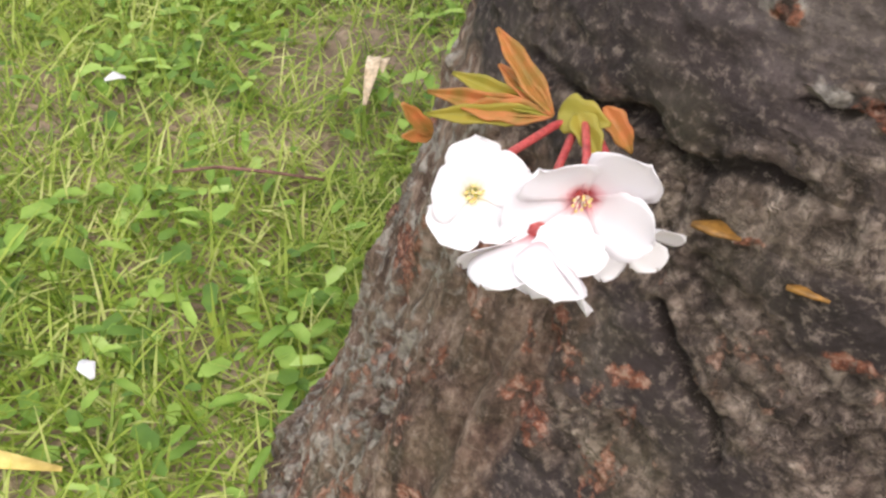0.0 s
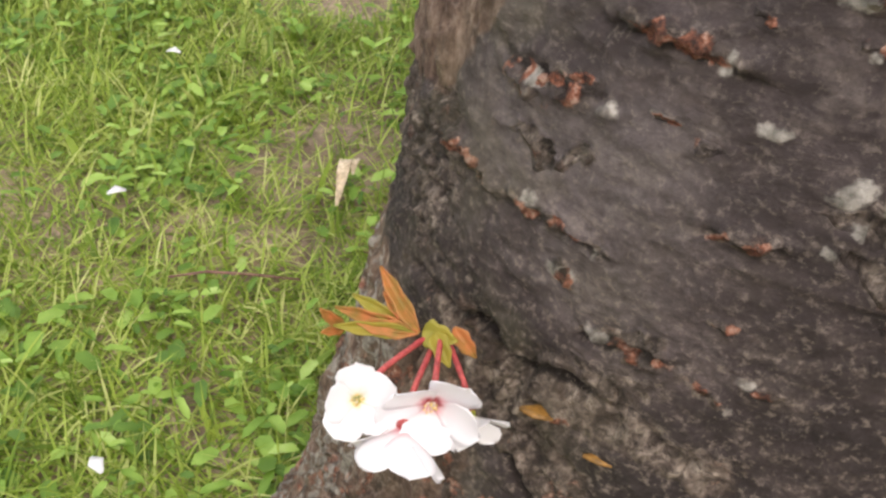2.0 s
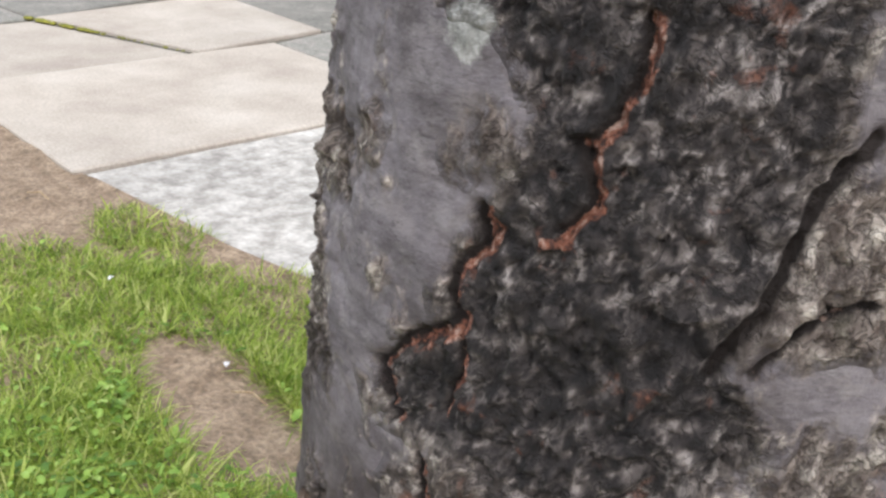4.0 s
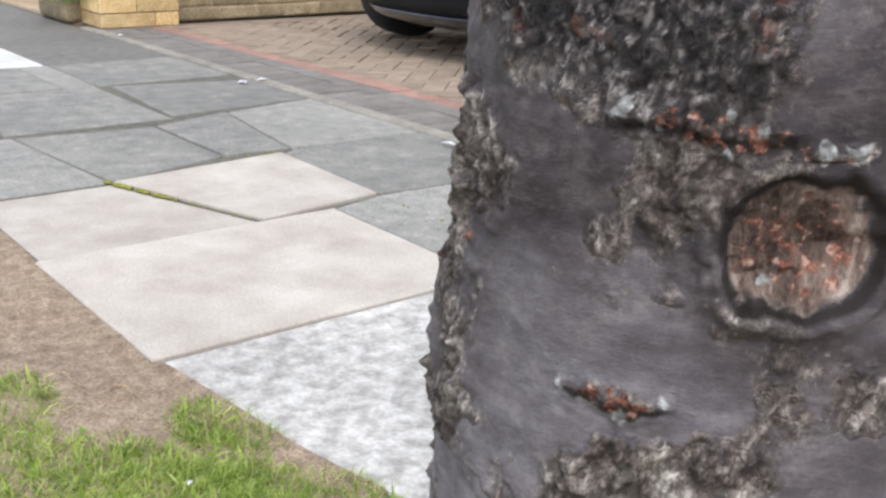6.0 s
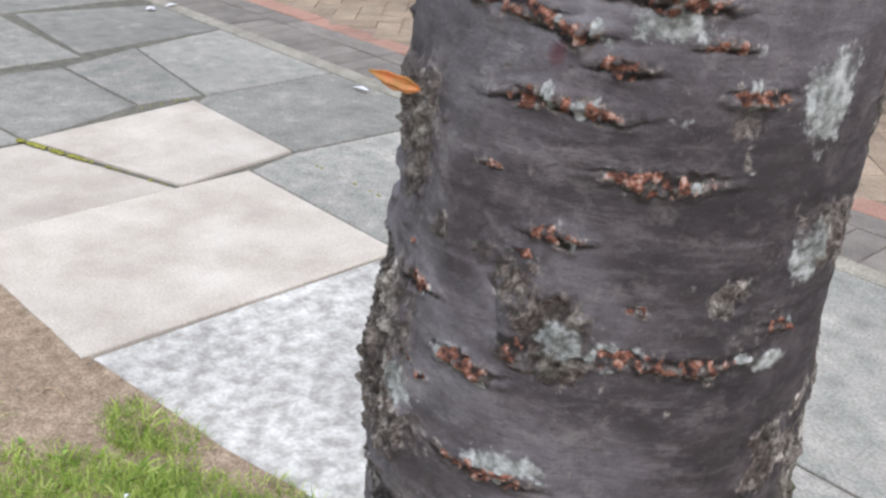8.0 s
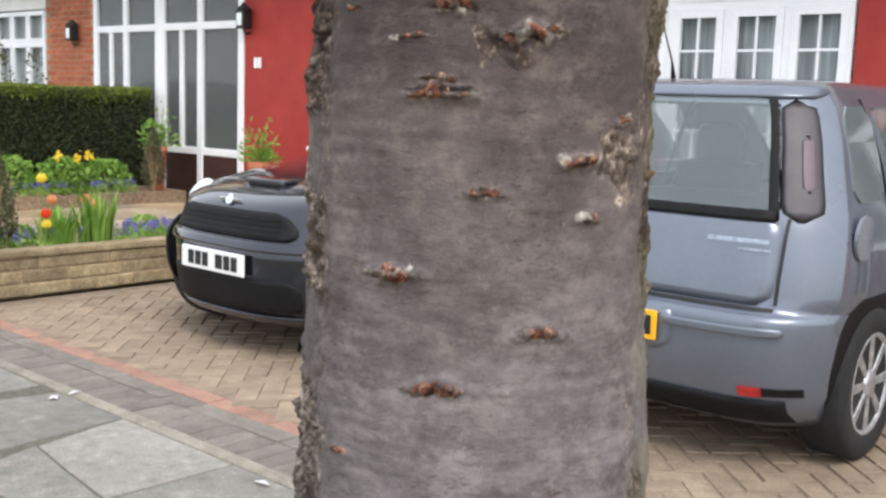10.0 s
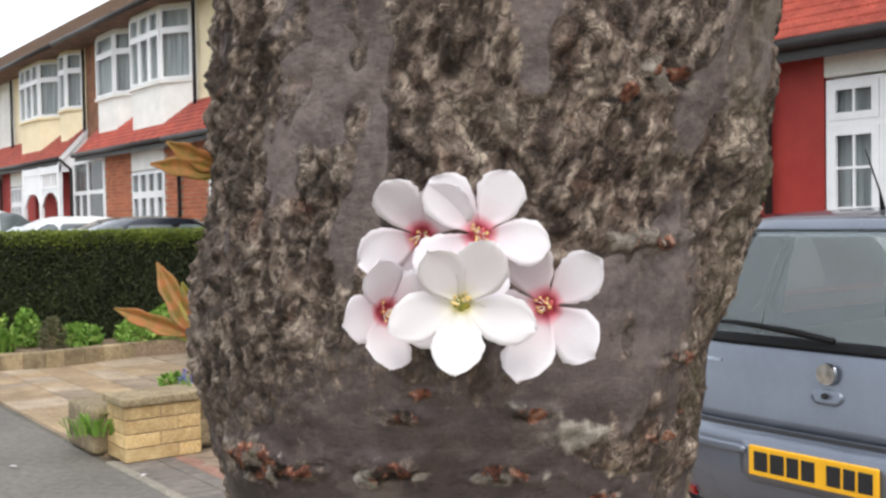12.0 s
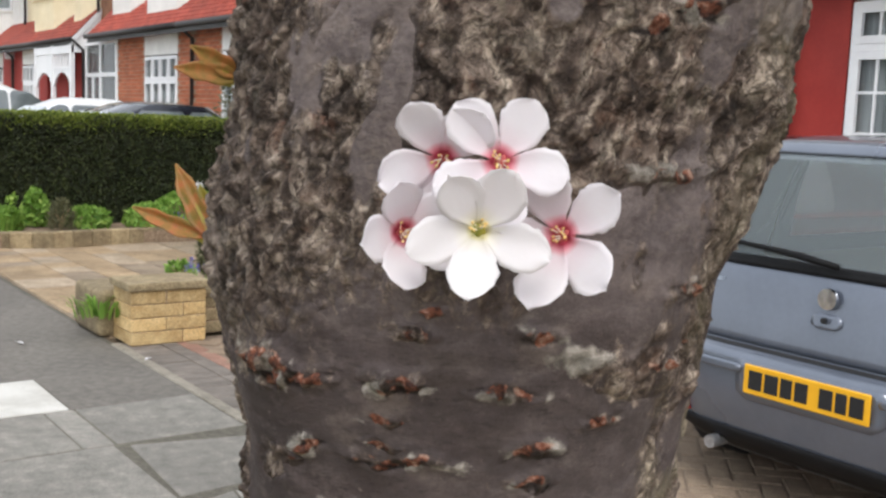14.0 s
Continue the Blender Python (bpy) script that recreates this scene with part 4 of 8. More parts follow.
# winding cracks: half width in metres, share of orange wood, then angle and height of the bends
CRACKS = [(0.0013, 0.85, [(-61.9, 0.536), (-63, 0.529), (-65, 0.521), (-68.5, 0.515), (-66.6, 0.507), (-65.9, 0.502), (-69.4, 0.496)]),
          (0.0015, 0.75, [(-79.3, 0.499), (-78.6, 0.491), (-83.5, 0.483), (-81.7, 0.475), (-86.4, 0.467), (-95.3, 0.455), (-91.7, 0.445)]),
          (0.0009, 0.85, [(-81.4, 0.475), (-80.8, 0.464), (-83.3, 0.451)]), (0.0012, 0.8, [(-84.8, 0.439), (-83.8, 0.430)]),
          (0.0016, 0.0, [(-37.9, 0.522), (-42.8, 0.508), (-47.6, 0.488), (-51.2, 0.477)]),
          (0.0012, 0.3, [(-35.3, 0.492), (-39.5, 0.49), (-43, 0.485), (-46.6, 0.479)]),
          (0.0015, 0.1, [(-109, 0.206), (-101.3, 0.205), (-93.3, 0.21), (-87.4, 0.206), (-83, 0.21), (-77.8, 0.211)]),
          (0.0013, 0.3, [(-84.5, 0.179), (-80.7, 0.173), (-76.1, 0.164), (-73.3, 0.157)]), (0.0010, 0.1, [(-79, 0.225), (-76.2, 0.226), (-74, 0.228)])]


def terrace(n, levels, edge=0.22):
    """Noise cut into steps with steep edges, like flakes that lie on one another; also the number of each step."""
    u = n * levels
    k = np.floor(u)
    return (k + np.clip((u - k - 1 + edge) / edge, 0, 1)) / levels, k


def trunk_mesh():
    rng = np.random.RandomState(7)
    fine = np.linspace(-150, 50, 390)
    coarse = np.linspace(50, 210, 34)[1:-1]
    theta = np.radians(np.concatenate([fine, coarse]))
    zs = np.concatenate([np.linspace(-0.1, 0.05, 60)[:-1], np.linspace(0.05, 1.50, 1480), np.linspace(1.50, 1.75, 50)[1:]])
    nt, nz = len(theta), len(zs)
    T, Z = np.meshgrid(theta, zs, indexing="ij")
    T, Z = T.ravel(), Z.ravel()
    deg = np.degrees(T)
    R = smooth_interp(Z, TRUNK_R)
    cx, cy = smooth_interp(Z, TRUNK_X), smooth_interp(Z, TRUNK_Y)
    # buttress roots at the foot, knobs down the sides
    foot = np.clip((0.10 - Z) / 0.2, 0, 1) ** 1.4
    R = R + foot * 0.03 * np.sin(5 * T + 0.4)
    for table, weight in ((SIDE_WEST, np.clip((-95 - deg) / 15, 0, 1)), (SIDE_EAST, np.clip((deg - 8) / 12, 0, 1))):
        R = R + weight * np.interp(Z, *zip(*table), left=0, right=0) * 0.001
    P = np.stack([R * np.cos(T), R * np.sin(T), Z], 1)
    n = len(Z)
    warp = (fractal(P * 60, 11, 3) - 0.5) * 0.012
    warp2 = (fractal(P * 60, 23, 3) - 0.5) * 0.012
    tear = (fractal(P * 190, 25, 2) - 0.5) * 0.007
    rough, lichen, rust, furrow, sooty, fibre = (np.zeros(n) for _ in range(6))
    h = (fractal(P * 9, 1, 3) - 0.5) * 0.007 + (fractal(P * 34, 2, 3) - 0.5) * 0.0035

    def near(a, z, w, t, grow=1.8):
        dz = Z - z
        sel = np.nonzero((np.abs(dz) < t * grow) & (np.abs(deg - a) < np.degrees(w * grow / 0.06)))[0]
        return sel, np.radians(deg[sel] - a) * R[sel], dz[sel]

    def within(outline, soft):
        """1 inside an outline and 0 outside, with a torn edge of the given softness; and where it was looked for."""
        oa, oz = np.array(outline).T
        sel = np.nonzero((deg > oa.min() - 8) & (deg < oa.max() + 8) & (Z > oz.min() - 0.01) & (Z < oz.max() + 0.01))[0]
        k = np.radians(1.0) * R[sel]
        x, y = deg[sel] * k + warp[sel] * 0.5 + tear[sel], Z[sel] + warp2[sel] * 0.5 + tear[sel] * 0.6
        best, odd = np.full(len(sel), 1.0), np.zeros(len(sel), bool)
        for i in range(len(oa)):
            j = (i + 1) % len(oa)
            x0, y0, x1, y1 = oa[i] * k, oz[i], oa[j] * k, oz[j]
            ex, ey = x1 - x0, y1 - y0
            f = np.clip(((x - x0) * ex + (y - y0) * ey) / (ex * ex + ey * ey), 0, 1)
            best = np.minimum(best, np.hypot(x - x0 - f * ex, y - y0 - f * ey))
            if y0 != y1:
                odd ^= ((y0 > y) != (y1 > y)) & (x < x0 + (y - y0) / (y1 - y0) * ex)
        return sel, np.clip(0.5 + np.where(odd, best, -best) / soft, 0, 1)

    for outline in (CRUST_MAIN, CRUST_LOW, CRUST_FOOT, CRUST_MID):
        sel, m = within(outline, 0.016 if outline in (CRUST_MID, CRUST_LOW) else 0.008)
        rough[sel] = np.maximum(rough[sel], m)
        h[sel] -= 0.0012 * m
        if outline is CRUST_FOOT:
            sooty[sel] = np.maximum(sooty[sel], m * 0.35)
        else:
            sooty[sel] = np.maximum(sooty[sel], m * (1.0 if outline is CRUST_MAIN else 0.45 if outline is CRUST_LOW else 1.0))
    # the old bark on top: crumbling stuff round smaller upright patches of smooth skin
    upper = np.zeros(n)
    sel, m = within(CRUST_TOP, 0.030)
    upper[sel] = m
    patch = fractal(P * np.array([52, 52, 30]), 41, 4) + tear * 9 - np.interp(deg, [-110, -85, -30, 0, 25], [0.55, 0.49, 0.475, 0.46, 0.52])
    patch = patch + np.clip((deg + 22) / 20, 0, 1) * np.clip((Z - 1.425) / 0.02, 0, 1) * 0.09
    rough = np.maximum(rough, upper * (1.0 - 0.9 * np.clip(patch * 12 + 0.4, 0, 1)))
    fine_crust = upper.copy()
    for outline in (CRUST_LOW, CRUST_FOOT):
        sel, m = within(outline, 0.012)
        fine_crust[sel] = np.maximum(fine_crust[sel], 0.85 * m)
    sooty = np.maximum(sooty, upper * np.interp(fractal(P * 34, 45, 2), [0.4, 0.6], [0.05, 0.45]))
    for a, z, w, t in SCABS_LOW + SCABS_HIGH:
        sel, ds, dz = near(a, z, w / 1000, t / 1000)
        d = np.sqrt(((ds + warp[sel] * 1.5 + tear[sel]) / (w / 2000)) ** 2 + ((dz + warp2[sel] * 1.5 + tear[sel]) / (t / 2000)) ** 2)
        rough[sel] = np.maximum(rough[sel], np.clip((1.3 - d) * 1.4, 0, 1) * (0.6 if z > 0.3 else 0.8))
    rough = np.maximum(rough, 0.8 * np.clip((fractal(P * 26, 31, 4) + tear * 8 - np.interp(Z, [0.2, 0.3, 0.4, 0.6, 0.7, 0.86, 0.92, 1.4], [0.60, 0.63, 0.60, 0.55, 0.53, 0.58, 0.66, 0.62])) * 7, 0, 1))
    sooty = np.maximum(sooty, 0.6 * np.clip((0.46 - Z) / 0.03, 0, 1) * np.clip((Z - 0.19) / 0.03, 0, 1))
    edge = np.clip((-deg - 98) / 16, 0, 1) * np.clip((fractal(P * 30, 37, 3) - np.interp(Z, [1.22, 1.28], [0.44, 0.36])) * 5, 0, 1)
    rough = np.maximum(rough, edge)
    rough = np.maximum(rough, np.clip((deg - 2) / 14, 0, 1) * np.clip((fractal(P * np.array([30, 30, 18]), 173, 4) - 0.46) * 7, 0, 1) * 0.8)
    for a, z, w, t in LICHEN_LOW + LICHEN_HIGH:
        sel, ds, dz = near(a, z, w / 1000, t / 1000)
        d = np.sqrt(((ds + warp[sel] * 0.7 + tear[sel] * 0.7) / (w / 2000)) ** 2 + ((dz + warp2[sel] * 0.5 + tear[sel] * 0.5) / (t / 2000)) ** 2)
        lichen[sel] = np.maximum(lichen[sel], np.clip((1.35 - d) * 1.1, 0, 1))
    lips = LIPS_LOW + LIPS_MID + LIPS_UPPER + LIPS_TOP
    lips = lips + [(rng.uniform(-180, 180), rng.uniform(0.1, 1.7), rng.uniform(5, 12), rng.uniform(2, 3.4)) for _ in range(90)]
    lips = lips + [(rng.uniform(-95, -40), rng.uniform(0.20, 0.31), rng.uniform(5, 10), rng.uniform(1.4, 2.4)) for _ in range(16)]
    lips = lips + [(rng.uniform(-105, 20), rng.uniform(1.27, 1.39), rng.uniform(6, 12), rng.uniform(1.2, 2.2)) for _ in range(12)]
    ridge, slit = np.zeros(n), np.zeros(n)
    crumb = fractal(P * 420, 53, 2)
    chips = lattice(P * np.array([480, 480, 420]), 71)
    for a, z, w, t in lips:
        w, t = (w * 1.3, t * 1.5) if z > 1.28 else (w * 1.12, t * 1.2)
        sel, ds, dz = near(a, z, w / 1000, t / 1000, 1.7)
        wob = (fractal(P[sel] * 90, 61, 2) - 0.5) * 0.007
        dz = dz + wob + warp2[sel] * 0.25
        ds = ds + warp[sel] * 0.35
        d = np.hypot(ds / (w / 2000), dz / (t / 2000))
        small = min(1.0, t / 6)
        ridge[sel] = np.maximum(ridge[sel], np.clip(1.35 - d, 0, 1) ** 0.6 * (0.25 + 1.2 * crumb[sel]) * small)
        rust[sel] = np.maximum(rust[sel], np.clip((1.1 - d) * 1.8, 0, 1) * np.clip((chips[sel] - 0.25) * 2.6, 0, 1))
        # a slit along the lip, running past its ends, its shade painted dark
        run = np.clip(1.5 - np.abs(ds) / (w / 2000), 0, 1)
        cut = np.clip(1.2 - np.abs(dz + t * 0.00022 * np.sign(math.sin(a * 7.0))) / (0.00022 * t * (0.35 + run)), 0, 1) * np.clip(run * 2, 0, 1)
        slit[sel] = np.maximum(slit[sel], cut * small * (0.45 if 0.98 < z < 1.28 else 1.0))
        lichen[sel] = np.maximum(lichen[sel], 0.9 * np.clip(1.9 - d, 0, 1) * np.clip((lattice(P[sel] * 210, 73) - (0.58 if z > 1.28 else 0.68)) * 8, 0, 1))
        rough[sel] = np.maximum(rough[sel], np.clip(1.45 - d, 0, 1) * (0.2 + 0.7 * crumb[sel]))
    # cracks that wind through the crust: painted dark shadow, a rusty lip beside it
    for width, orange, line in CRACKS:
        for (a0, z0), (a1, z1) in zip(line, line[1:]):
            am, zm = (a0 + a1) / 2, (z0 + z1) / 2
            reach_a, reach_z = abs(a1 - a0) / 2 + 9, abs(z1 - z0) / 2 + 0.009
            sel = np.nonzero((np.abs(Z - zm) < reach_z) & (np.abs(deg - am) < reach_a))[0]
            ds = np.radians(deg[sel] - a0) * R[sel] + warp[sel] * 0.5 + tear[sel] * 0.5
            dz = Z[sel] - z0 + warp2[sel] * 0.5
            ex, ez = np.radians(a1 - a0) * R[sel], z1 - z0
            f = np.clip((ds * ex + dz * ez) / (ex * ex + ez * ez + 1e-12), 0, 1)
            ox = ds - f * ex
            d = np.hypot(ox, dz - f * ez) / width
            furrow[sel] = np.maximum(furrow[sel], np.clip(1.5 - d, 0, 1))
            rust[sel] = np.maximum(rust[sel], orange * np.clip(1.7 - np.hypot(ox - width * 1.1, dz - f * ez) / width, 0, 1))
    foot_rust = np.clip((0.24 - Z) / 0.08, 0, 1) * np.clip((fractal(P * np.array([120, 120, 70]), 83, 4) - 0.56) * 8, 0, 1)
    rust = np.maximum(rust, foot_rust * 0.52)
    for a, z, w, t in RUST_FOOT:
        sel, ds, dz = near(a, z, w / 1000, t / 1000)
        d = np.sqrt(((ds + tear[sel]) / (w / 2000)) ** 2 + ((dz + tear[sel]) / (t / 2000)) ** 2)
        rust[sel] = np.maximum(rust[sel], np.clip((1.2 - d) * 1.5, 0, 1) * (0.4 + 0.6 * chips[sel]))
    # flakes: stepped noise on bent axes, coarse on the old bark, fine on the black crust
    bend = np.stack([fractal(P * 75, 151, 2), fractal(P * 75, 153, 2), fractal(P * 75, 155, 2)], 1) - 0.5
    coarse_n, kc = terrace(fractal(P * np.array([135, 135, 110]) + bend * 2.6, 141, 3), 11)
    fine_n, kf = terrace(fractal(P * np.array([360, 360, 300]) + bend * 3.0, 145, 2), 7)
    tone_c = 0.55 * lattice(P * 130 + kc[:, None] * np.array([17.3, 5.1, 9.7]), 147) + 0.45 * np.clip((fractal(P * np.array([52, 52, 40]) + bend * 2, 159, 3) - 0.3) * 2.5, 0, 1)
    tone_f = lattice(P * 400 + kf[:, None] * np.array([7.3, 15.1, 3.7]), 149)
    flake = np.where(sooty > 0.5, 0.35 * tone_c + 0.65 * tone_f, 0.58 * tone_c + 0.42 * tone_f)
    # rift: winding gaps between flakes, sunk here and shaded by colour too
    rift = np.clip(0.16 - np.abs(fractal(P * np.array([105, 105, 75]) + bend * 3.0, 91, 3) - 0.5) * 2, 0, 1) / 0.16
    scab_h = (coarse_n - 0.5) * 0.0075 * (1 - 0.4 * sooty) * (1 - 0.5 * fine_crust) + (fine_n - 0.5) * 0.0032 - rift * 0.0015 + (crumb - 0.5) * 0.0020
    crust_n, kt = terrace(fractal(P * np.array([250, 250, 165]) + bend * 2.4, 165, 3), 9)
    tone_t = lattice(P * np.array([300, 300, 210]) + kt[:, None] * np.array([11.3, 4.1, 8.7]), 167)
    flake = flake * (1 - 0.7 * fine_crust) + 0.7 * fine_crust * np.clip(0.54 + (tone_t - 0.5) * 1.0, 0, 1)
    scab_h = scab_h + fine_crust * (crust_n - 0.5) * 0.0044
    west = np.clip((-deg - 96) / 14, 0, 1)
    h += rough * scab_h * np.where(Z < 0.12, 1.4, 1.0) * (1 + 0.25 * west)
    # loose flakes that stand off the weathered side
    h += west * np.interp(Z, [0.5, 0.62, 1.1, 1.3], [0.4, 1, 0.8, 0.3]) * np.clip((lattice(P * np.array([120, 120, 150]), 157) - 0.72) * 7, 0, 1) * 0.0026
    h -= furrow * 0.0026 + slit * 0.0014
    h += ridge * 0.0030
    h += lichen * (0.0004 + 0.0007 * crumb)
    h += (1 - rough) * (lattice(P * np.array([30, 30, 330]), 99) - 0.5) * 0.0005
    low = np.clip((0.36 - Z) / 0.05, 0, 1)
    h += (1 - rough) * low * ((fractal(P * np.array([150, 150, 260]), 169, 4) - 0.5) * 0.0026 + (crumb - 0.5) * 0.0009)
    # old: how far the skin is darkened, by height and by side
    old = np.interp(Z, [0.10, 0.20, 0.27, 0.33, 0.42, 0.48, 0.60, 0.66, 0.80, 0.92, 1.02, 1.08], [1.0, 1.2, 1.3, 0.85, 0.85, 0.3, 0.3, 1.1, 1.0, 0.8, 0.45, 0.05]) * (0.4 + 0.9 * np.clip((fractal(P * np.array([12, 12, 20]), 107, 4) - 0.38) * 4.5, 0, 1))
    old = old + np.interp(Z, [1.20, 1.30, 1.375, 1.40, 1.46], [0, 0.95, 0.9, 0.3, 0.2]) * (0.4 + 0.7 * fractal(P * 18, 109, 3))
    old = old + low * np.clip((deg + 78) / 18, 0, 1) * 0.55
    old = old + np.clip(1.4 - np.hypot((deg + 8) / 32, (Z - 0.735) / 0.05), 0, 1) * 0.6
    old = old + np.clip((deg + 75) / 25, 0, 1) * np.interp(Z, [0.78, 0.83, 0.95, 1.02], [0, 0.3, 0.3, 0])
    warm = np.interp(Z, [0.22, 0.34, 0.46, 1.1, 1.28], [1.0, 0.5, 0.0, 0.0, 0.9])
    # weaker light on the west side, put into the skin colour as darkening
    old = np.maximum(old, np.clip((-deg - 82) / 22, 0, 1) * np.where(Z > 0.62, 0.9, 0.4) * (0.3 + 0.7 * fractal(P * 24, 111, 3)))
    # the smooth pale tongue beside the main crust
    old *= 1 - np.clip(1.3 - np.hypot((deg + 92) / 22, (Z - 0.49) / 0.05), 0, 1)
    moss = np.clip((deg - 5) / 18, 0, 1) * np.clip((fractal(P * 40, 103, 3) - 0.45) * 6, 0, 1) * 0.45
    moss = np.maximum(moss, low * np.clip((-70 - deg) / 16, 0, 1) * np.clip((fractal(P * 55, 171, 4) - 0.42) * 5, 0, 1) * 0.2)
    sel, m = within(FIBRE_EDGE, 0.004)
    fibre[sel] = m
    # creases down the fibre strip: their shade is colour only
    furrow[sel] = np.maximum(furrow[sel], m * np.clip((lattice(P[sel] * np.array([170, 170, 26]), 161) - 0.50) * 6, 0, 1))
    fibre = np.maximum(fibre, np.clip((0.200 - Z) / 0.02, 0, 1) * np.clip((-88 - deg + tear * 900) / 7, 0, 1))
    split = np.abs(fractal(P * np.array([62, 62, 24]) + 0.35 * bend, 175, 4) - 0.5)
    # splits at the foot: their dark inside is painted, not carved
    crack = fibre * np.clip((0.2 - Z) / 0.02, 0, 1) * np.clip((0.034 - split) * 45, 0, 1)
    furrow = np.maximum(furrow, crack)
    rust = np.maximum(rust, 0.85 * fibre * np.clip((0.2 - Z) / 0.02, 0, 1) * np.clip((0.075 - split) * 22, 0, 1) * np.clip((fractal(P * 45, 177, 3) - 0.46) * 9, 0, 1))
    lichen = np.maximum(lichen, np.clip((0.2 - Z) / 0.02, 0, 1) * np.clip((-104 - deg) / 8, 0, 1) * np.clip((crumb - 0.42) * 5, 0, 0.8))
    strands = lattice(P * np.array([150, 150, 20]), 131) + 0.5 * lattice(P * np.array([330, 330, 40]), 133) - 0.75
    h += fibre * strands * 0.0055
    rough = np.where(fibre > 0.5, rough * np.where(Z < 0.22, 0.9, 0.4), rough)
    # the open wound with torn brown wood
    sel, ds, dz = near(-43, 0.685, 0.05, 0.05, 1.2)
    d = np.sqrt(((ds + tear[sel]) / 0.019) ** 2 + ((dz + tear[sel]) / 0.017) ** 2)
    h[sel] += 0.004 * np.exp(-((d - 1.15) / 0.2) ** 2) - 0.007 * np.clip(1.1 - d, 0, 1)
    fibre[sel] = np.maximum(fibre[sel], np.clip((1.0 - d) * 4, 0, 1))
    furrow[sel] = np.maximum(furrow[sel], 0.9 * np.exp(-((d - 0.98) / 0.09) ** 2))
    rust[sel] = np.maximum(rust[sel], 0.9 * np.clip((1.0 - d) * 3, 0, 1) * chips[sel])
    furrow[sel] = np.maximum(furrow[sel], np.clip((1.0 - d) * 3, 0, 1) * np.clip((fractal(P[sel] * np.array([120, 120, 50]), 163, 3) - 0.47) * 8, 0, 0.9))
    sap = np.zeros(n)
    for a, z, w, t in ((-49, 0.986, 9, 13), (-54, 0.981, 8, 6), (-54, 0.971, 9, 5), (-66, 0.974, 6, 4), (-72, 0.938, 6, 9)):
        sel, ds, dz = near(a, z, w / 1000, t / 1000)
        d = np.sqrt(((ds + warp[sel] * 0.5) / (w / 2000)) ** 2 + ((dz + warp2[sel] * 0.5) / (t / 2000)) ** 2)
        sap[sel] = np.maximum(sap[sel], np.clip(1.5 - d, 0, 1))
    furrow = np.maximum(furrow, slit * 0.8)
    aged = np.maximum(np.interp(Z, [0.22, 0.36], [1.0, 0.0]), 0.5 * upper)
    Rr = R + h
    V3 = np.stack([cx + Rr * np.cos(T), cy + Rr * np.sin(T), Z], 1)
    i = np.arange(nt)[:, None]
    j = np.arange(nz - 1)[None]
    a = (i * nz + j).ravel()
    b = (((i + 1) % nt) * nz + j).ravel()
    F = np.stack([a, b, b + 1, a + 1], 1)
    return V3, F, {"rough": rough, "lichen": lichen, "rust": rust, "moss": moss, "furrow": furrow, "old": old, "sooty": sooty, "sap": sap, "fibre": fibre, "flake": flake, "rift": rift, "warm": warm, "aged": aged}


tree = thing("cherry_tree", "cherry tree with grey lichened bark and rusty torn lips", "tree", at=(0.34, 0.0, 0.0))
v3, f3, at3 = trunk_mesh()
v3[:, 0] -= 0.34
trunk = arrays("trunk", v3, f3, M["bark"], tree, smooth=True, attrs=at3)
tagged(trunk, "grey-brown cherry bark with rough dark scabs and lichen")
limb_rng = random.Random(12)
for k, (dx, dy, dz) in enumerate(((0.5, -0.25, 1.1), (-0.55, 0.2, 1.2), (0.1, 0.6, 1.3))):
    bm = bmesh.new()
    pts_l = [(0.10 + dx * f + limb_rng.uniform(-0.02, 0.02), 0.01 + dy * f ** 1.1, 1.68 + dz * f) for f in (0, 0.15, 0.35, 0.6, 0.85, 1.0)]
    tube(bm, pts_l, [0.075, 0.062, 0.05, 0.04, 0.032, 0.026], 12)
    part("limb", bm, M["bark"], tree, smooth=True)
# pruned twig stub
bm = bmesh.new()
tube(bm, [(0.0955, -0.0310, 0.402), (0.0990, -0.0328, 0.407), (0.1015, -0.0345, 0.415)], [0.0031, 0.0029, 0.0028], 14)
bmesh.ops.inset_individual(bm, faces=[max(bm.faces, key=lambda f: f.calc_center_median().z)], thickness=0.0010, depth=-0.0020)
part("twig_stub", bm, M["stub_wood"], tree, "pale cut twig stub", smooth=False)

# ---- blossom and young leaves on the trunk ----
PETAL_U = (0, 0.12, 0.3, 0.45, 0.58, 0.68, 0.78, 0.87, 0.94, 0.98, 1.0)
PETAL_P = (0.2, 0.36, 0.78, 0.98, 1.0, 0.94, 0.80, 0.60, 0.40, 0.24, 0.10)
PETAL_W = (0.2, 0.32, 0.66, 0.87, 0.98, 1.0, 0.93, 0.75, 0.50, 0.29, 0.13)


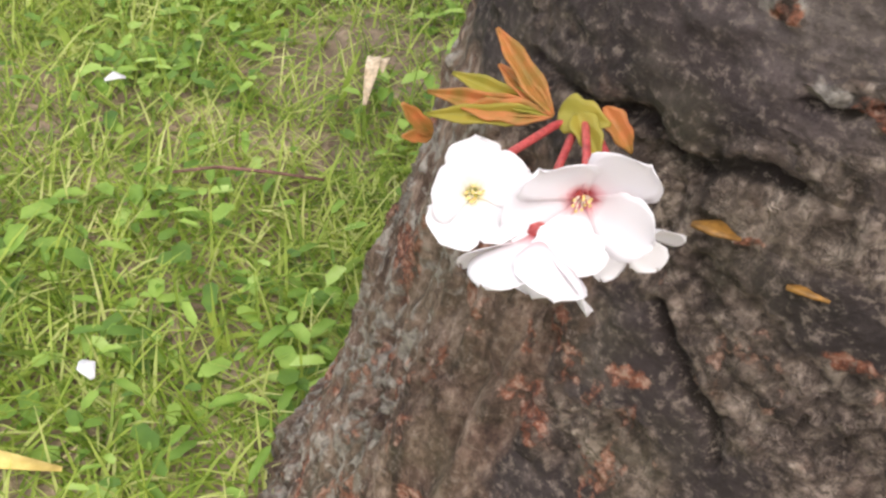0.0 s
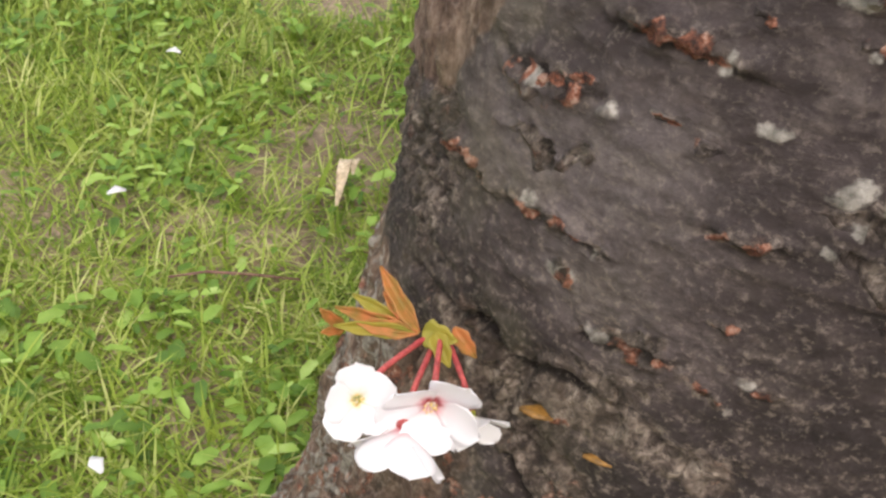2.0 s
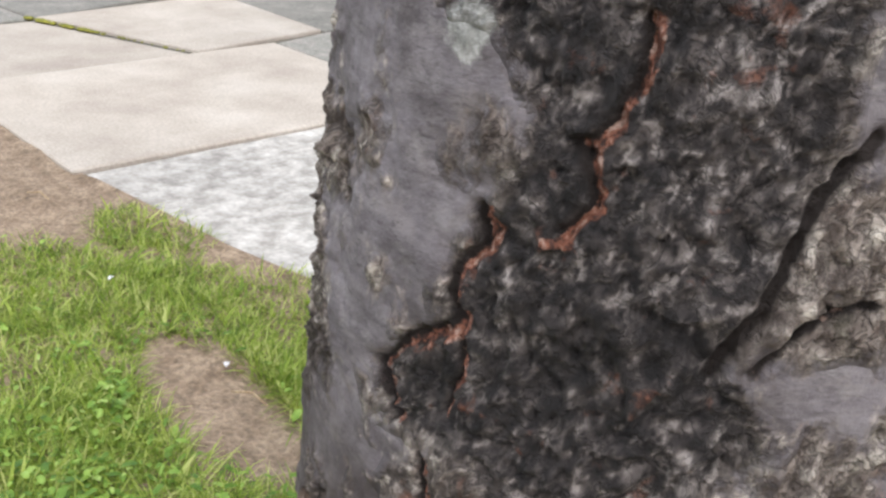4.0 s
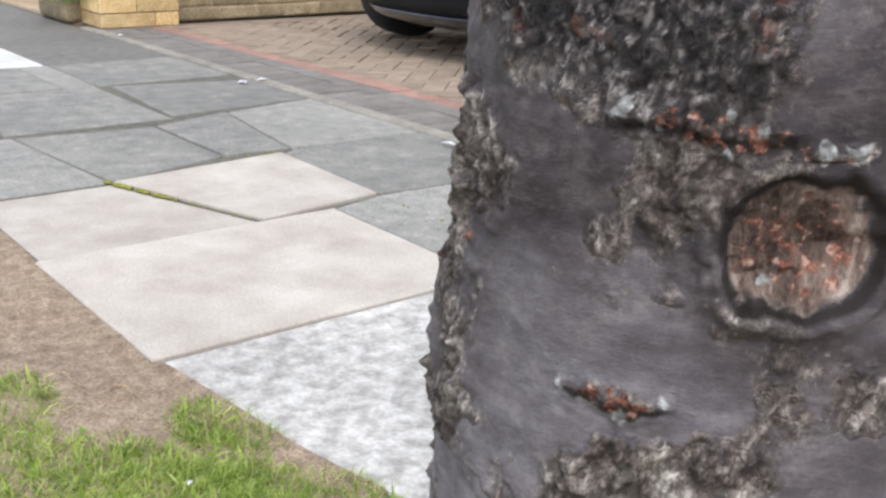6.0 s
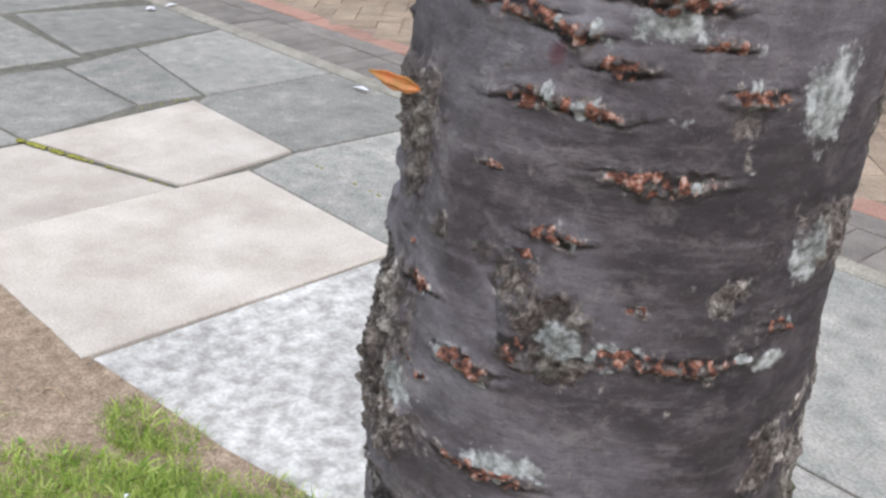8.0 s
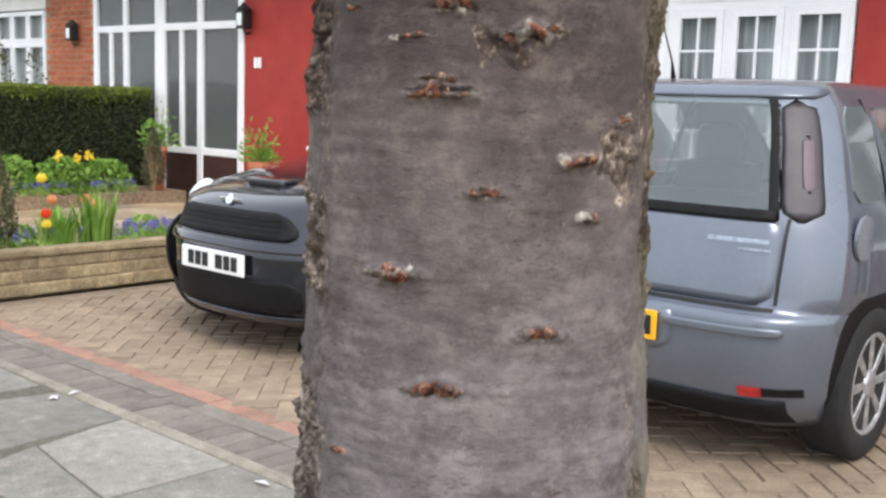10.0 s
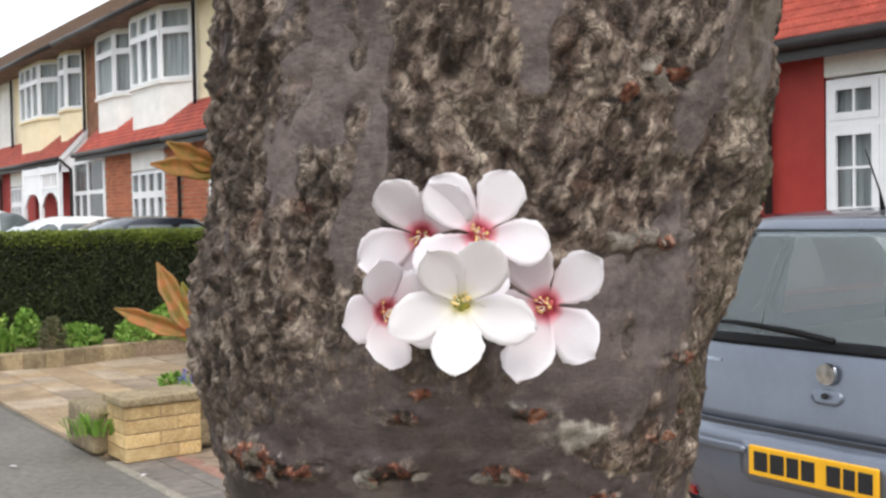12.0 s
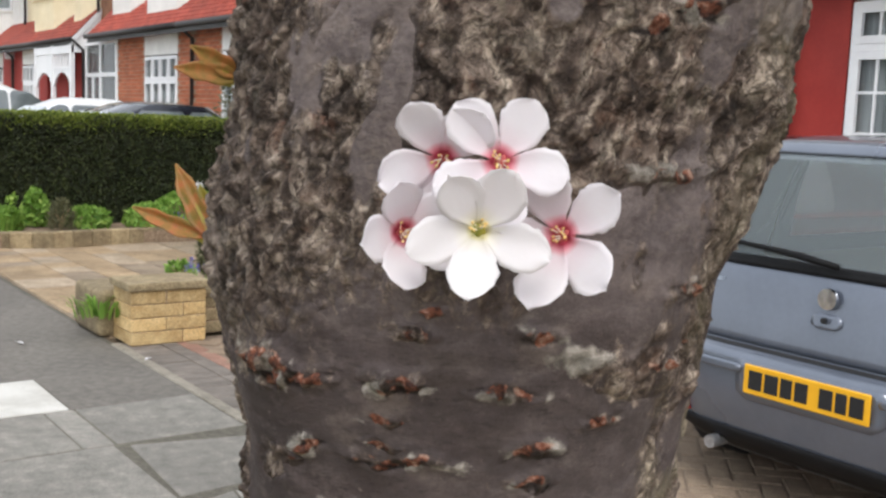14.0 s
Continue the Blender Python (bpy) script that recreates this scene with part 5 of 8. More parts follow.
def petal_bm(length, half, cup, wave, seed, point=0.0):
    """One petal along y, with a ragged rim; point: how far its tip narrows."""
    rng = random.Random(seed)
    bm = bmesh.new()
    layer = bm.verts.layers.float.new("along")
    nu, nv = 16, 9
    grid = []
    notch = rng.uniform(0.0, 0.05)
    skew = rng.uniform(-0.12, 0.12)
    ph = rng.uniform(0, 6)
    rag = [rng.uniform(0.94, 1.05) for _ in range(2 * nu)]
    for i in range(nu):
        u = i / (nu - 1)
        width = half * ((1 - point) * float(np.interp(u, PETAL_U, PETAL_W)) + point * float(np.interp(u, PETAL_U, PETAL_P)))
        row = []
        for j in range(nv):
            v = -1 + 2 * j / (nv - 1)
            x = v * width * rag[i + (nu if v > 0 else 0)] ** (abs(v) ** 2) + skew * length * u * u * 0.5
            y = u * length - notch * length * max(0, u - 0.8) * 5 * max(0, 1 - abs(v) * 2.2) - 0.02 * length * max(0, u - 0.8) * 5 * abs(v) ** 2
            z = cup * length * (u ** 1.6) * 0.55 + 0.14 * half * v * v * (1.2 - 0.6 * u) + wave * half * math.sin(3 * v + ph + 4 * u) * u
            w = bm.verts.new((x, y, z))
            w[layer] = u
            row.append(w)
        grid.append(row)
    for a, b in zip(grid, grid[1:]):
        for j in range(nv - 1):
            bm.faces.new((a[j], a[j + 1], b[j + 1], b[j]))
    return bm


def frame_of(normal, up=(0, 0, 1)):
    n = Vector(normal).normalized()
    x = Vector(up).cross(n).normalized()
    return Matrix((x, n.cross(x), n)).transposed().to_4x4()


def add_blossom(cluster, centre, normal, spin, size, opening, young=False, seed=0, wide=1.0, point=0.0, soft=False):
    """One five-petalled blossom: a cup with petals, stamens and a stalk seat."""
    rng = random.Random(seed)
    base = Matrix.Translation(centre) @ frame_of(normal) @ pose(0, 0, 0, 0, 0, spin)
    bm = bmesh.new()
    r = size * 0.085
    prof = [(0.0, -0.22), (0.35, -0.2), (0.6, -0.1), (0.55, 0.0), (0.3, 0.03), (0.0, 0.02)]
    rings = [[bm.verts.new((r * 1.5 * a * math.cos(t), r * 1.5 * a * math.sin(t), size * b * 0.5)) for t in (2 * math.pi * k / 10 for k in range(10))] for a, b in prof[1:-1]]
    for r0, r1 in zip(rings, rings[1:]):
        for k in range(10):
            bm.faces.new((r0[k], r0[(k + 1) % 10], r1[(k + 1) % 10], r1[k]))
    bm.faces.new(rings[0][::-1])
    bm.faces.new(rings[-1])
    cup = part("blossom", bm, M["bud_green"] if young else M["stalk_red"], cluster, "white cherry blossom with a yellow centre" if young else "white cherry blossom with a pink centre", smooth=True)
    cup.matrix_basis = cluster.matrix_world.inverted() @ base
    for k in range(5):
        length = size * 0.5 * rng.uniform(0.94, 1.06)
        pb = petal_bm(length, length * rng.uniform(0.375, 0.42) * wide, rng.uniform(0.0, 0.16), rng.uniform(0.03, 0.1), seed * 10 + k, point)
        po = part("petal", pb, M["petal_pale"] if young else M["petal_soft"] if soft else M["petal"], cup, smooth=True)
        tilt = opening + rng.uniform(-9, 9)
        po.matrix_basis = pose(0, 0, 0, 0, 0, 72 * k + rng.uniform(-7, 7) - 90) @ pose(0, 0.04 * size, 0, tilt, 0, 0)
        mod = po.modifiers.new("solid", "SOLIDIFY")
        mod.thickness, mod.offset = 0.00008, 0
    bm = bmesh.new()
    tips = bmesh.new()
    for k in range(10):
        a = rng.uniform(0, 2 * math.pi)
        sp = rng.uniform(0.02, 0.075) * size
        hgt = rng.uniform(0.05, 0.11) * size
        tip = (sp * math.cos(a), sp * math.sin(a), hgt)
        tube(bm, [(0.2 * tip[0], 0.2 * tip[1], 0), (0.7 * tip[0], 0.7 * tip[1], 0.5 * hgt), tip], [0.00013, 0.00011, 0.0001], 4)
        s = bmesh.ops.create_icosphere(tips, subdivisions=1, radius=0.00027)
        for v in s["verts"]:
            v.co = Vector((v.co.x * 1.3, v.co.y, v.co.z)) + Vector(tip)
    part("stamen_tuft", bm, M["filament"], cup)
    part("anther_tuft", tips, M["anther"], cup, "yellow anthers")
    return cup


def young_leaf(cluster, root, tip, width, fold, side, material="leaf_bronze", curl=0.15):
    """A folded, pointed young leaf from root to tip; side: which way the blade faces."""
    root, tip, side = Vector(root), Vector(tip), Vector(side).normalized()
    d = tip - root
    length = d.length
    y = d.normalized()
    x = y.cross(side).normalized()
    z = x.cross(y)
    bm = bmesh.new()
    nu, nv = 12, 6
    rows = []
    for i in range(nu + 1):
        u = i / nu
        w = width * (math.sin(math.pi * u ** 0.8) ** 0.85) + 0.0002
        ser = 1 + 0.16 * math.sin(u * 60)
        row = []
        for j in range(nv + 1):
            v = -1 + 2 * j / nv
            p = root + y * (length * u) + x * (v * w * ser * math.cos(fold)) + z * (abs(v) * w * math.sin(fold) + curl * length * u * u + 0.06 * w * math.sin(14 * u + 5 * abs(v)))
            row.append(bm.verts.new(p))
        rows.append(row)
    for a, b in zip(rows, rows[1:]):
        for j in range(nv):
            bm.faces.new((a[j], a[j + 1], b[j + 1], b[j]))
    bmesh.ops.transform(bm, matrix=cluster.matrix_world.inverted(), verts=bm.verts)
    lf = part("young_leaf", bm, M[material], cluster, smooth=True)
    mod = lf.modifiers.new("solid", "SOLIDIFY")
    mod.thickness = 0.0003
    return lf


def stalk(cluster, a, b, r=0.0007, sag=0.002):
    a, b = Vector(a), Vector(b)
    m = (a + b) / 2 + Vector((0, 0, sag))
    bm = bmesh.new()
    tube(bm, [a, a.lerp(m, 0.6), m.lerp(b, 0.4), b], [r * 1.3, r, r, r * 1.2], 7)
    bmesh.ops.transform(bm, matrix=cluster.matrix_world.inverted(), verts=bm.verts)
    return part("stalk", bm, M["stalk_red"], cluster, "reddish flower stalk", smooth=True)


# the cluster at eye height
hi = thing("blossom_cluster", "cluster of five open white cherry blossoms on the trunk", "blossom", "blossom on the trunk", at=(0.452, -0.05, 1.405))
toward = Vector((0.158, -0.124, 0.02)).normalized()
RIGHT, UP = Vector((0.586, 0.809, 0.04)), Vector((0, 0, 1))
add_blossom(hi, Vector((0.4680, -0.0508, 1.4166)) + 0.004 * toward, toward + 0.05 * UP, 61, 0.0264, 11, seed=1, wide=0.92, point=0.25)
add_blossom(hi, Vector((0.4634, -0.0621, 1.4174)) - 0.004 * toward + 0.0006 * RIGHT, toward - 0.45 * UP - 0.1 * RIGHT, 50, 0.0262, 12, seed=2, wide=0.95, point=0.25)
add_blossom(hi, Vector((0.4535, -0.0668, 1.4019)) + 0.0026 * RIGHT, toward + 0.5 * RIGHT, 38, 0.0280, 34, seed=3, wide=0.85, point=0.6)
add_blossom(hi, (0.4768, -0.0415, 1.4030), toward - 0.48 * RIGHT + 0.05 * UP, 40, 0.0300, 22, seed=4, wide=0.88, point=0.4)
add_blossom(hi, (0.4732, -0.0594, 1.4043), toward - 0.1 * UP, 54, 0.0276, 22, young=True, seed=5, wide=0.88, point=0.8)
for end in ((0.4690, -0.0508, 1.4150), (0.4630, -0.0600, 1.4150), (0.4540, -0.0630, 1.4010), (0.4760, -0.0425, 1.4015), (0.4700, -0.0570, 1.4020)):
    stalk(hi, (0.446, -0.046, 1.409), end)

# the cluster near the foot
lo = thing("blossom_cluster", "low cluster of white cherry blossoms with bronze young leaves", "blossom", "blossom on the trunk", at=(0.343, -0.105, 0.213))
eye_lo = Vector((0.60, -0.54, 0.60)).normalized()
r_lo = Vector((0.66, 0.75, 0.0))
u_lo = Vector((-0.45, 0.40, 0.80)).normalized()
add_blossom(lo, (0.3441, -0.1347, 0.2083), eye_lo + 0.25 * r_lo - 0.1 * u_lo, 20, 0.0185, 26, young=True, seed=11, wide=1.3, point=0.4)
add_blossom(lo, (0.3562, -0.1236, 0.2111), eye_lo - 0.95 * u_lo, 54, 0.0256, 24, seed=12, wide=1.25, point=0.3, soft=True)
add_blossom(lo, (0.3533, -0.1290, 0.2040), -0.02 * eye_lo - 0.9 * u_lo - 0.15 * r_lo, 54, 0.0262, 42, seed=13, wide=1.25, soft=True)
add_blossom(lo, (0.3585, -0.1140, 0.2020), 0.35 * eye_lo - 0.7 * u_lo + 0.3 * r_lo, 30, 0.0180, 34, young=True, seed=14)
lo_root = (0.3400, -0.1080, 0.2110)
for end in ((0.3435, -0.1335, 0.2095), (0.3555, -0.1226, 0.2125), (0.3520, -0.1275, 0.2065), (0.3580, -0.1135, 0.2035)):
    stalk(lo, lo_root, end, sag=0.003)
knot = (0.3384, -0.1136, 0.2122)
for tip, w, fold, mm in (((0.3215, -0.1118, 0.2190), 0.0026, 0.9, "leaf_bronze"), ((0.3150, -0.1194, 0.2060), 0.0024, 0.9, "leaf_bronze"), ((0.3170, -0.1160, 0.2095), 0.0022, 0.8, "leaf_olive"),
                         ((0.3185, -0.1225, 0.2045), 0.0022, 0.8, "leaf_olive"), ((0.3240, -0.1200, 0.2080), 0.0024, 0.7, "leaf_bronze"), ((0.3245, -0.1130, 0.2140), 0.0020, 0.8, "leaf_bronze")):
    young_leaf(lo, knot, tip, w, fold, eye_lo, mm, curl=0.08)
young_leaf(lo, (0.3390, -0.1130, 0.2130), (0.3475, -0.1110, 0.2150), 0.0032, 0.5, eye_lo, "leaf_olive", curl=-0.2)
young_leaf(lo, (0.3420, -0.1120, 0.2140), (0.3500, -0.1140, 0.2110), 0.0026, 0.7, eye_lo, "leaf_olive", curl=-0.1)
young_leaf(lo, (0.3440, -0.1080, 0.2150), (0.3510, -0.1070, 0.2100), 0.0024, 0.8, eye_lo, curl=-0.3)
young_leaf(lo, (0.3100, -0.1150, 0.1930), (0.3060, -0.1200, 0.2000), 0.0018, 0.7, eye_lo)
young_leaf(lo, (0.3100, -0.1150, 0.1930), (0.3085, -0.1215, 0.1940), 0.0014, 0.7, eye_lo)

# leafy sprigs at the edge of the trunk
sp = thing("leaf_sprig", "bronze young cherry leaves sprouting from the trunk", "leaves", "sprigs on the trunk", at=(0.356, -0.058, 1.387))
see = toward
for root, tip, w, fold, mm in (((0.3542, -0.0600, 1.3882), (0.3381, -0.0646, 1.4085), 0.0041, 0.75, "leaf_sprig"), ((0.3520, -0.0620, 1.3890), (0.3320, -0.0749, 1.3960), 0.0030, 0.75, "leaf_sprig"),
                               ((0.3542, -0.0600, 1.3880), (0.3440, -0.0600, 1.4030), 0.0028, 0.4, "leaf_olive"), ((0.3580, -0.0570, 1.3860), (0.3430, -0.0660, 1.3930), 0.0024, 0.5, "leaf_olive")):
    young_leaf(sp, root, tip, w, fold, see, mm, curl=0.06)
sp2 = thing("leaf_sprig", "bronze young cherry leaves sprouting from the trunk", "leaves", "sprigs on the trunk", at=(0.379, -0.062, 1.433))
for root, tip, w, fold, mm in (((0.3791, -0.0640, 1.4334), (0.3755, -0.0767, 1.4405), 0.0028, 0.6, "leaf_sprig"), ((0.3791, -0.0640, 1.4330), (0.3754, -0.0810, 1.4348), 0.0027, 0.5, "leaf_sprig"),
                               ((0.3791, -0.0640, 1.4328), (0.3760, -0.0750, 1.4335), 0.0022, 0.5, "leaf_olive")):
    young_leaf(sp2, root, tip, w, fold, see, mm, curl=0.05)
sp3 = thing("leaf_sprig", "tiny orange leaf bud on the bark edge", "leaves", "sprigs on the trunk", at=(0.356, -0.070, 0.923))
young_leaf(sp3, (0.3565, -0.0700, 0.9225), (0.3455, -0.0800, 0.9275), 0.0020, 0.6, see)
young_leaf(sp3, (0.3565, -0.0700, 0.9225), (0.3480, -0.0770, 0.9240), 0.0017, 0.4, see)

# ---- grass and weeds of the verge ----
def bare(x, y):
    """1 where the soil is bare."""
    n = (fractal(np.stack([x * 22, y * 22, 0 * x], 1), 201, 3) - 0.5) * 0.5
    patch = ((x + 0.29) / 0.15) ** 2 + ((y - 0.225) / 0.062) ** 2 + n * 2 < 1
    left = (x < -0.86 + n * 0.25) & (y > 0.05 + n * 0.1) & (y < 0.42)
    left &= ~((x > -1.08 + n * 0.2) & (y < 0.20))
    rim = (y > 0.36 + n * 0.1) & (x < -0.80)
    worn = (x > -0.92) & (x < -0.52) & (y > 0.24 + (x + 0.78) * 0.75 + n * 0.12)
    worn &= ((x + 0.77) / 0.075) ** 2 + ((y - 0.355) / 0.055) ** 2 + n > 1
    worn &= ((x + 0.685) / 0.05) ** 2 + ((y - 0.39) / 0.035) ** 2 + n > 1
    stem = (x - 0.33) ** 2 + (y + 0.0) ** 2 < 0.13 ** 2
    return patch | left | stem | worn | (rim & (x < -0.9))


def thin(x, y):
    n = fractal(np.stack([x * 16, y * 16, 0 * x + 3], 1), 211, 3)
    dry = np.clip(1 - np.sqrt(((x - 0.03) / 0.10) ** 2 + ((y - 0.06) / 0.10) ** 2), 0, 1)
    dry2 = np.clip(1 - np.sqrt(((x - 0.19) / 0.09) ** 2 + ((y + 0.20) / 0.05) ** 2), 0, 1)
    return np.clip((n - 0.5) * 2.0, 0, 0.4) + dry * 0.7 + dry2 * 0.7


def blades(name, count, x0, x1, y0, y1, length, width, material, seed, keep_dry=False, lean=(0.15, 0.9), lift=0.0):
    rng = np.random.RandomState(seed)
    x, y = rng.uniform(x0, x1, count), rng.uniform(y0, y1, count)
    # clumping
    k = rng.randint(0, max(2, count // 14), count)
    tx, ty = rng.uniform(x0, x1, k.max() + 1), rng.uniform(y0, y1, k.max() + 1)
    mixw = rng.uniform(0, 1, count) < 0.6
    x = np.where(mixw, tx[k] + rng.normal(0, 0.006, count), x)
    y = np.where(mixw, ty[k] + rng.normal(0, 0.006, count), y)
    ok = ~bare(x, y) & (y < VERGE_Y + np.interp(x, [-1.0, -0.76, -0.60, -0.49, -0.40, -0.38], [0.0, 0.028, 0.043, 0.07, 0.086, 0.0]))
    t = thin(x, y)
    ok &= (rng.uniform(0, 1, count) < t + 0.1) if keep_dry else (rng.uniform(0, 1, count) > t * 0.85)
    x, y = x[ok], y[ok]
    n = len(x)
    az = rng.uniform(0, 2 * math.pi, n)
    ln = length * rng.uniform(0.45, 1.25, n)
    wd = width * rng.uniform(0.6, 1.3, n)
    le = rng.uniform(*lean, n)
    bend = rng.uniform(0.2, 1.3, n)
    rows = []
    px, py, pz = x, y, np.full(n, -0.004 + lift)
    ang = le.copy()
    cosa, sina = np.cos(az), np.sin(az)
    for i, wf in enumerate((0.75, 1.0, 0.8, 0.08)):
        if i:
            ang = np.minimum(ang + bend * 0.42, 1.75)
            px, py, pz = px + np.sin(ang) * cosa * ln / 3, py + np.sin(ang) * sina * ln / 3, pz + np.cos(ang) * ln / 3
        hx, hy = -sina * wd * wf / 2, cosa * wd * wf / 2
        rows.append(np.stack([px - hx, py - hy, pz], 1))
        rows.append(np.stack([px + hx, py + hy, pz + wd * 0.15], 1))
    V3 = np.stack(rows, 1).reshape(-1, 3)
    base = np.arange(n)[:, None] * 8
    F = np.concatenate([base + np.array(q)[None] for q in ((0, 1, 3, 2), (2, 3, 5, 4), (4, 5, 7, 6))], 0)
    return arrays(name, V3, F, material, smooth=True)


tagged(blades("grass", 105000, -0.42, 0.45, -0.50, 0.32, 0.036, 0.0012, M["grass"], 1, lean=(0.15, 1.1)), "short green lawn grass round the tree foot", "grass", kind="stuff")
tagged(blades("grass", 3000, -0.40, 0.35, -0.45, 0.25, 0.050, 0.0012, M["grass"], 6, lean=(0.4, 1.1)), "longer arching grass blades in the lawn", "grass", kind="stuff")
tagged(blades("grass", 76000, -1.15, -0.25, -0.45, VERGE_Y + 0.09, 0.030, 0.0014, M["grass"], 2, lean=(0.1, 0.9)), "green lawn grass on the verge", "grass", kind="stuff")
tagged(blades("grass", 26000, -4.0, 1.5, -1.45, VERGE_Y, 0.034, 0.0045, M["grass"], 3), "green lawn grass along the verge", "grass", kind="stuff")
tagged(blades("dry_grass", 60000, -0.5, 0.45, -0.5, 0.32, 0.024, 0.0010, M["straw"], 4, True, (0.9, 1.5)), "dry straw-coloured grass lying flat", "grass", kind="stuff")
tagged(blades("dry_grass", 9000, -1.2, -0.3, -0.4, VERGE_Y, 0.022, 0.0012, M["straw"], 5, False, (0.9, 1.5)), "dry straw-coloured grass lying flat", "grass", kind="stuff")


def weeds(name, count, x0, x1, y0, y1, size, seed):
    rng = np.random.RandomState(seed)
    x, y = rng.uniform(x0, x1, count), rng.uniform(y0, y1, count)
    k = rng.randint(0, max(2, count // 9), count)
    tx, ty = rng.uniform(x0, x1, k.max() + 1), rng.uniform(y0, y1, k.max() + 1)
    x, y = tx[k] + rng.normal(0, 0.014, count), ty[k] + rng.normal(0, 0.014, count)
    ok = ~bare(x, y) & (rng.uniform(0, 1, count) > thin(x, y)) & (y < VERGE_Y - 0.02)
    x, y = x[ok], y[ok]
    n = len(x)
    s = size * rng.uniform(0.35, 1.6, n) ** 1.2
    slim = rng.uniform(0.45, 1.15, n)
    az, tilt, fold = rng.uniform(0, 6.28, n), rng.uniform(-0.7, 0.7, n), rng.uniform(0.05, 0.5, n)
    z = rng.uniform(0.004, 0.022, n)
    outline = [(0.0, -1.0), (0.50, -0.50), (0.46, 0.10), (0.50, 0.55), (0.0, 1.0), (-0.50, 0.55), (-0.46, 0.10), (-0.50, -0.50)]
    cols = []
    for u, v in outline + [(0.0, -0.3), (0.0, 0.35)]:
        lx, ly, lz = u * s * slim, v * s, abs(u) * s * fold + v * s * np.sin(tilt) * 0.6 - 0.12 * v * v * s
        cols.append(np.stack([x + lx * np.cos(az) - ly * np.sin(az), y + lx * np.sin(az) + ly * np.cos(az), z + lz], 1))
    V3 = np.stack(cols, 1).reshape(-1, 3)
    base = np.arange(n)[:, None] * 10
    tri = [(0, 1, 8), (1, 2, 8), (2, 9, 8), (2, 3, 9), (3, 4, 9), (4, 5, 9), (5, 6, 9), (6, 8, 9), (6, 7, 8), (7, 0, 8)]
    F = np.concatenate([base + np.array(q)[None] for q in tri], 0)
    return arrays(name, V3, F, M["weed"], smooth=True)


tagged(weeds("lawn_weeds", 5200, -0.40, 0.27, -0.45, 0.28, 0.0046, 21), "small broad-leaved green weeds among the grass", "weeds", kind="stuff")
tagged(weeds("lawn_weeds", 1100, -1.1, -0.2, -0.4, 0.30, 0.0038, 22), "small broad-leaved green weeds among the grass", "weeds", kind="stuff")


def litter(name, label, pts, width, material, category):
    bm = bmesh.new()
    p = [Vector(q) for q in pts]
    rows = []
    for i, q in enumerate(p):
        d = (p[min(i + 1, len(p) - 1)] - p[max(i - 1, 0)]).normalized()
        side = d.cross(Vector((0, 0, 1))).normalized()
        f = i / (len(p) - 1)
        w = width * math.sin(math.pi * (0.08 + 0.84 * f))
        rows.append((bm.verts.new(q + side * w), bm.verts.new(q + Vector((0, 0, -0.25 * w))), bm.verts.new(q - side * w)))
    for a, b in zip(rows, rows[1:]):
        bm.faces.new((a[0], a[1], b[1], b[0]))
        bm.faces.new((a[1], a[2], b[2], b[1]))
    ob = part(name, bm, material, smooth=True)
    ob.modifiers.new("solid", "SOLIDIFY").thickness = 0.0006
    return tagged(ob, label, category)


litter("dry_leaf", "curled dry tan leaf lying on the grass", [(0.036, 0.068, 0.026), (0.046, 0.062, 0.034), (0.058, 0.052, 0.036), (0.072, 0.038, 0.026)], 0.0040, M["litter"], "leaf")
litter("dry_leaf", "pale dry leaf blade lying on the grass", [(0.040, 0.076, 0.026), (0.046, 0.068, 0.030), (0.056, 0.060, 0.030)], 0.0026, M["litter"], "leaf")
litter("dry_leaf", "yellow fallen leaf in the grass", [(0.175, -0.205, 0.020), (0.188, -0.188, 0.026), (0.200, -0.170, 0.020)], 0.0040, surface("leaf_yellow", two((206, 176, 90), (226, 204, 130)), 60, 0.7), "leaf")
# the second entry is a white clover bud, drawn in petal shape
for k, (x, y, z) in enumerate(((0.172, -0.148, 0.030), (0.004, -0.061, 0.036), (-0.345, 0.26, 0.017), (-0.15, 0.05, 0.022), (-0.6, 0.25, 0.02))):
    a = k * 1.3
    litter("fallen_petal", "fallen white cherry petal or white clover bud in the grass", [(x - 0.005 * math.cos(a), y - 0.005 * math.sin(a), z), (x, y, z + 0.002), (x + 0.005 * math.cos(a), y + 0.005 * math.sin(a), z)], 0.0035, M["petal_white"], "petal")
bm = bmesh.new()
tube(bm, [(0.072, -0.066, 0.024), (0.084, -0.050, 0.028), (0.098, -0.032, 0.027), (0.113, -0.012, 0.024)], [0.0006, 0.0008, 0.0008, 0.0006], 6)
tagged(part("twig", bm, M["twig_brown"], smooth=True), "thin reddish-brown twig lying in the grass", "twig")
for x, y, z, w in ((0.3655, -0.1005, 0.2005, 0.0022), (0.3825, -0.0965, 0.1975, 0.0016)):
    litter("bark_scale", "small amber scale of old leaf caught in the bark", [(x - 0.0035, y - 0.002, z), (x, y, z + 0.0006), (x + 0.0035, y + 0.002, z)], w, M["resin"], "leaf")
SCRAPS = [(-3.4, 1.79), (-3.41, 1.89), (-2.03, 1.81), (-3.4, 1.79), (-5.77, 1.4), (-5.05, 1.92), (-8.14, 1.53)]
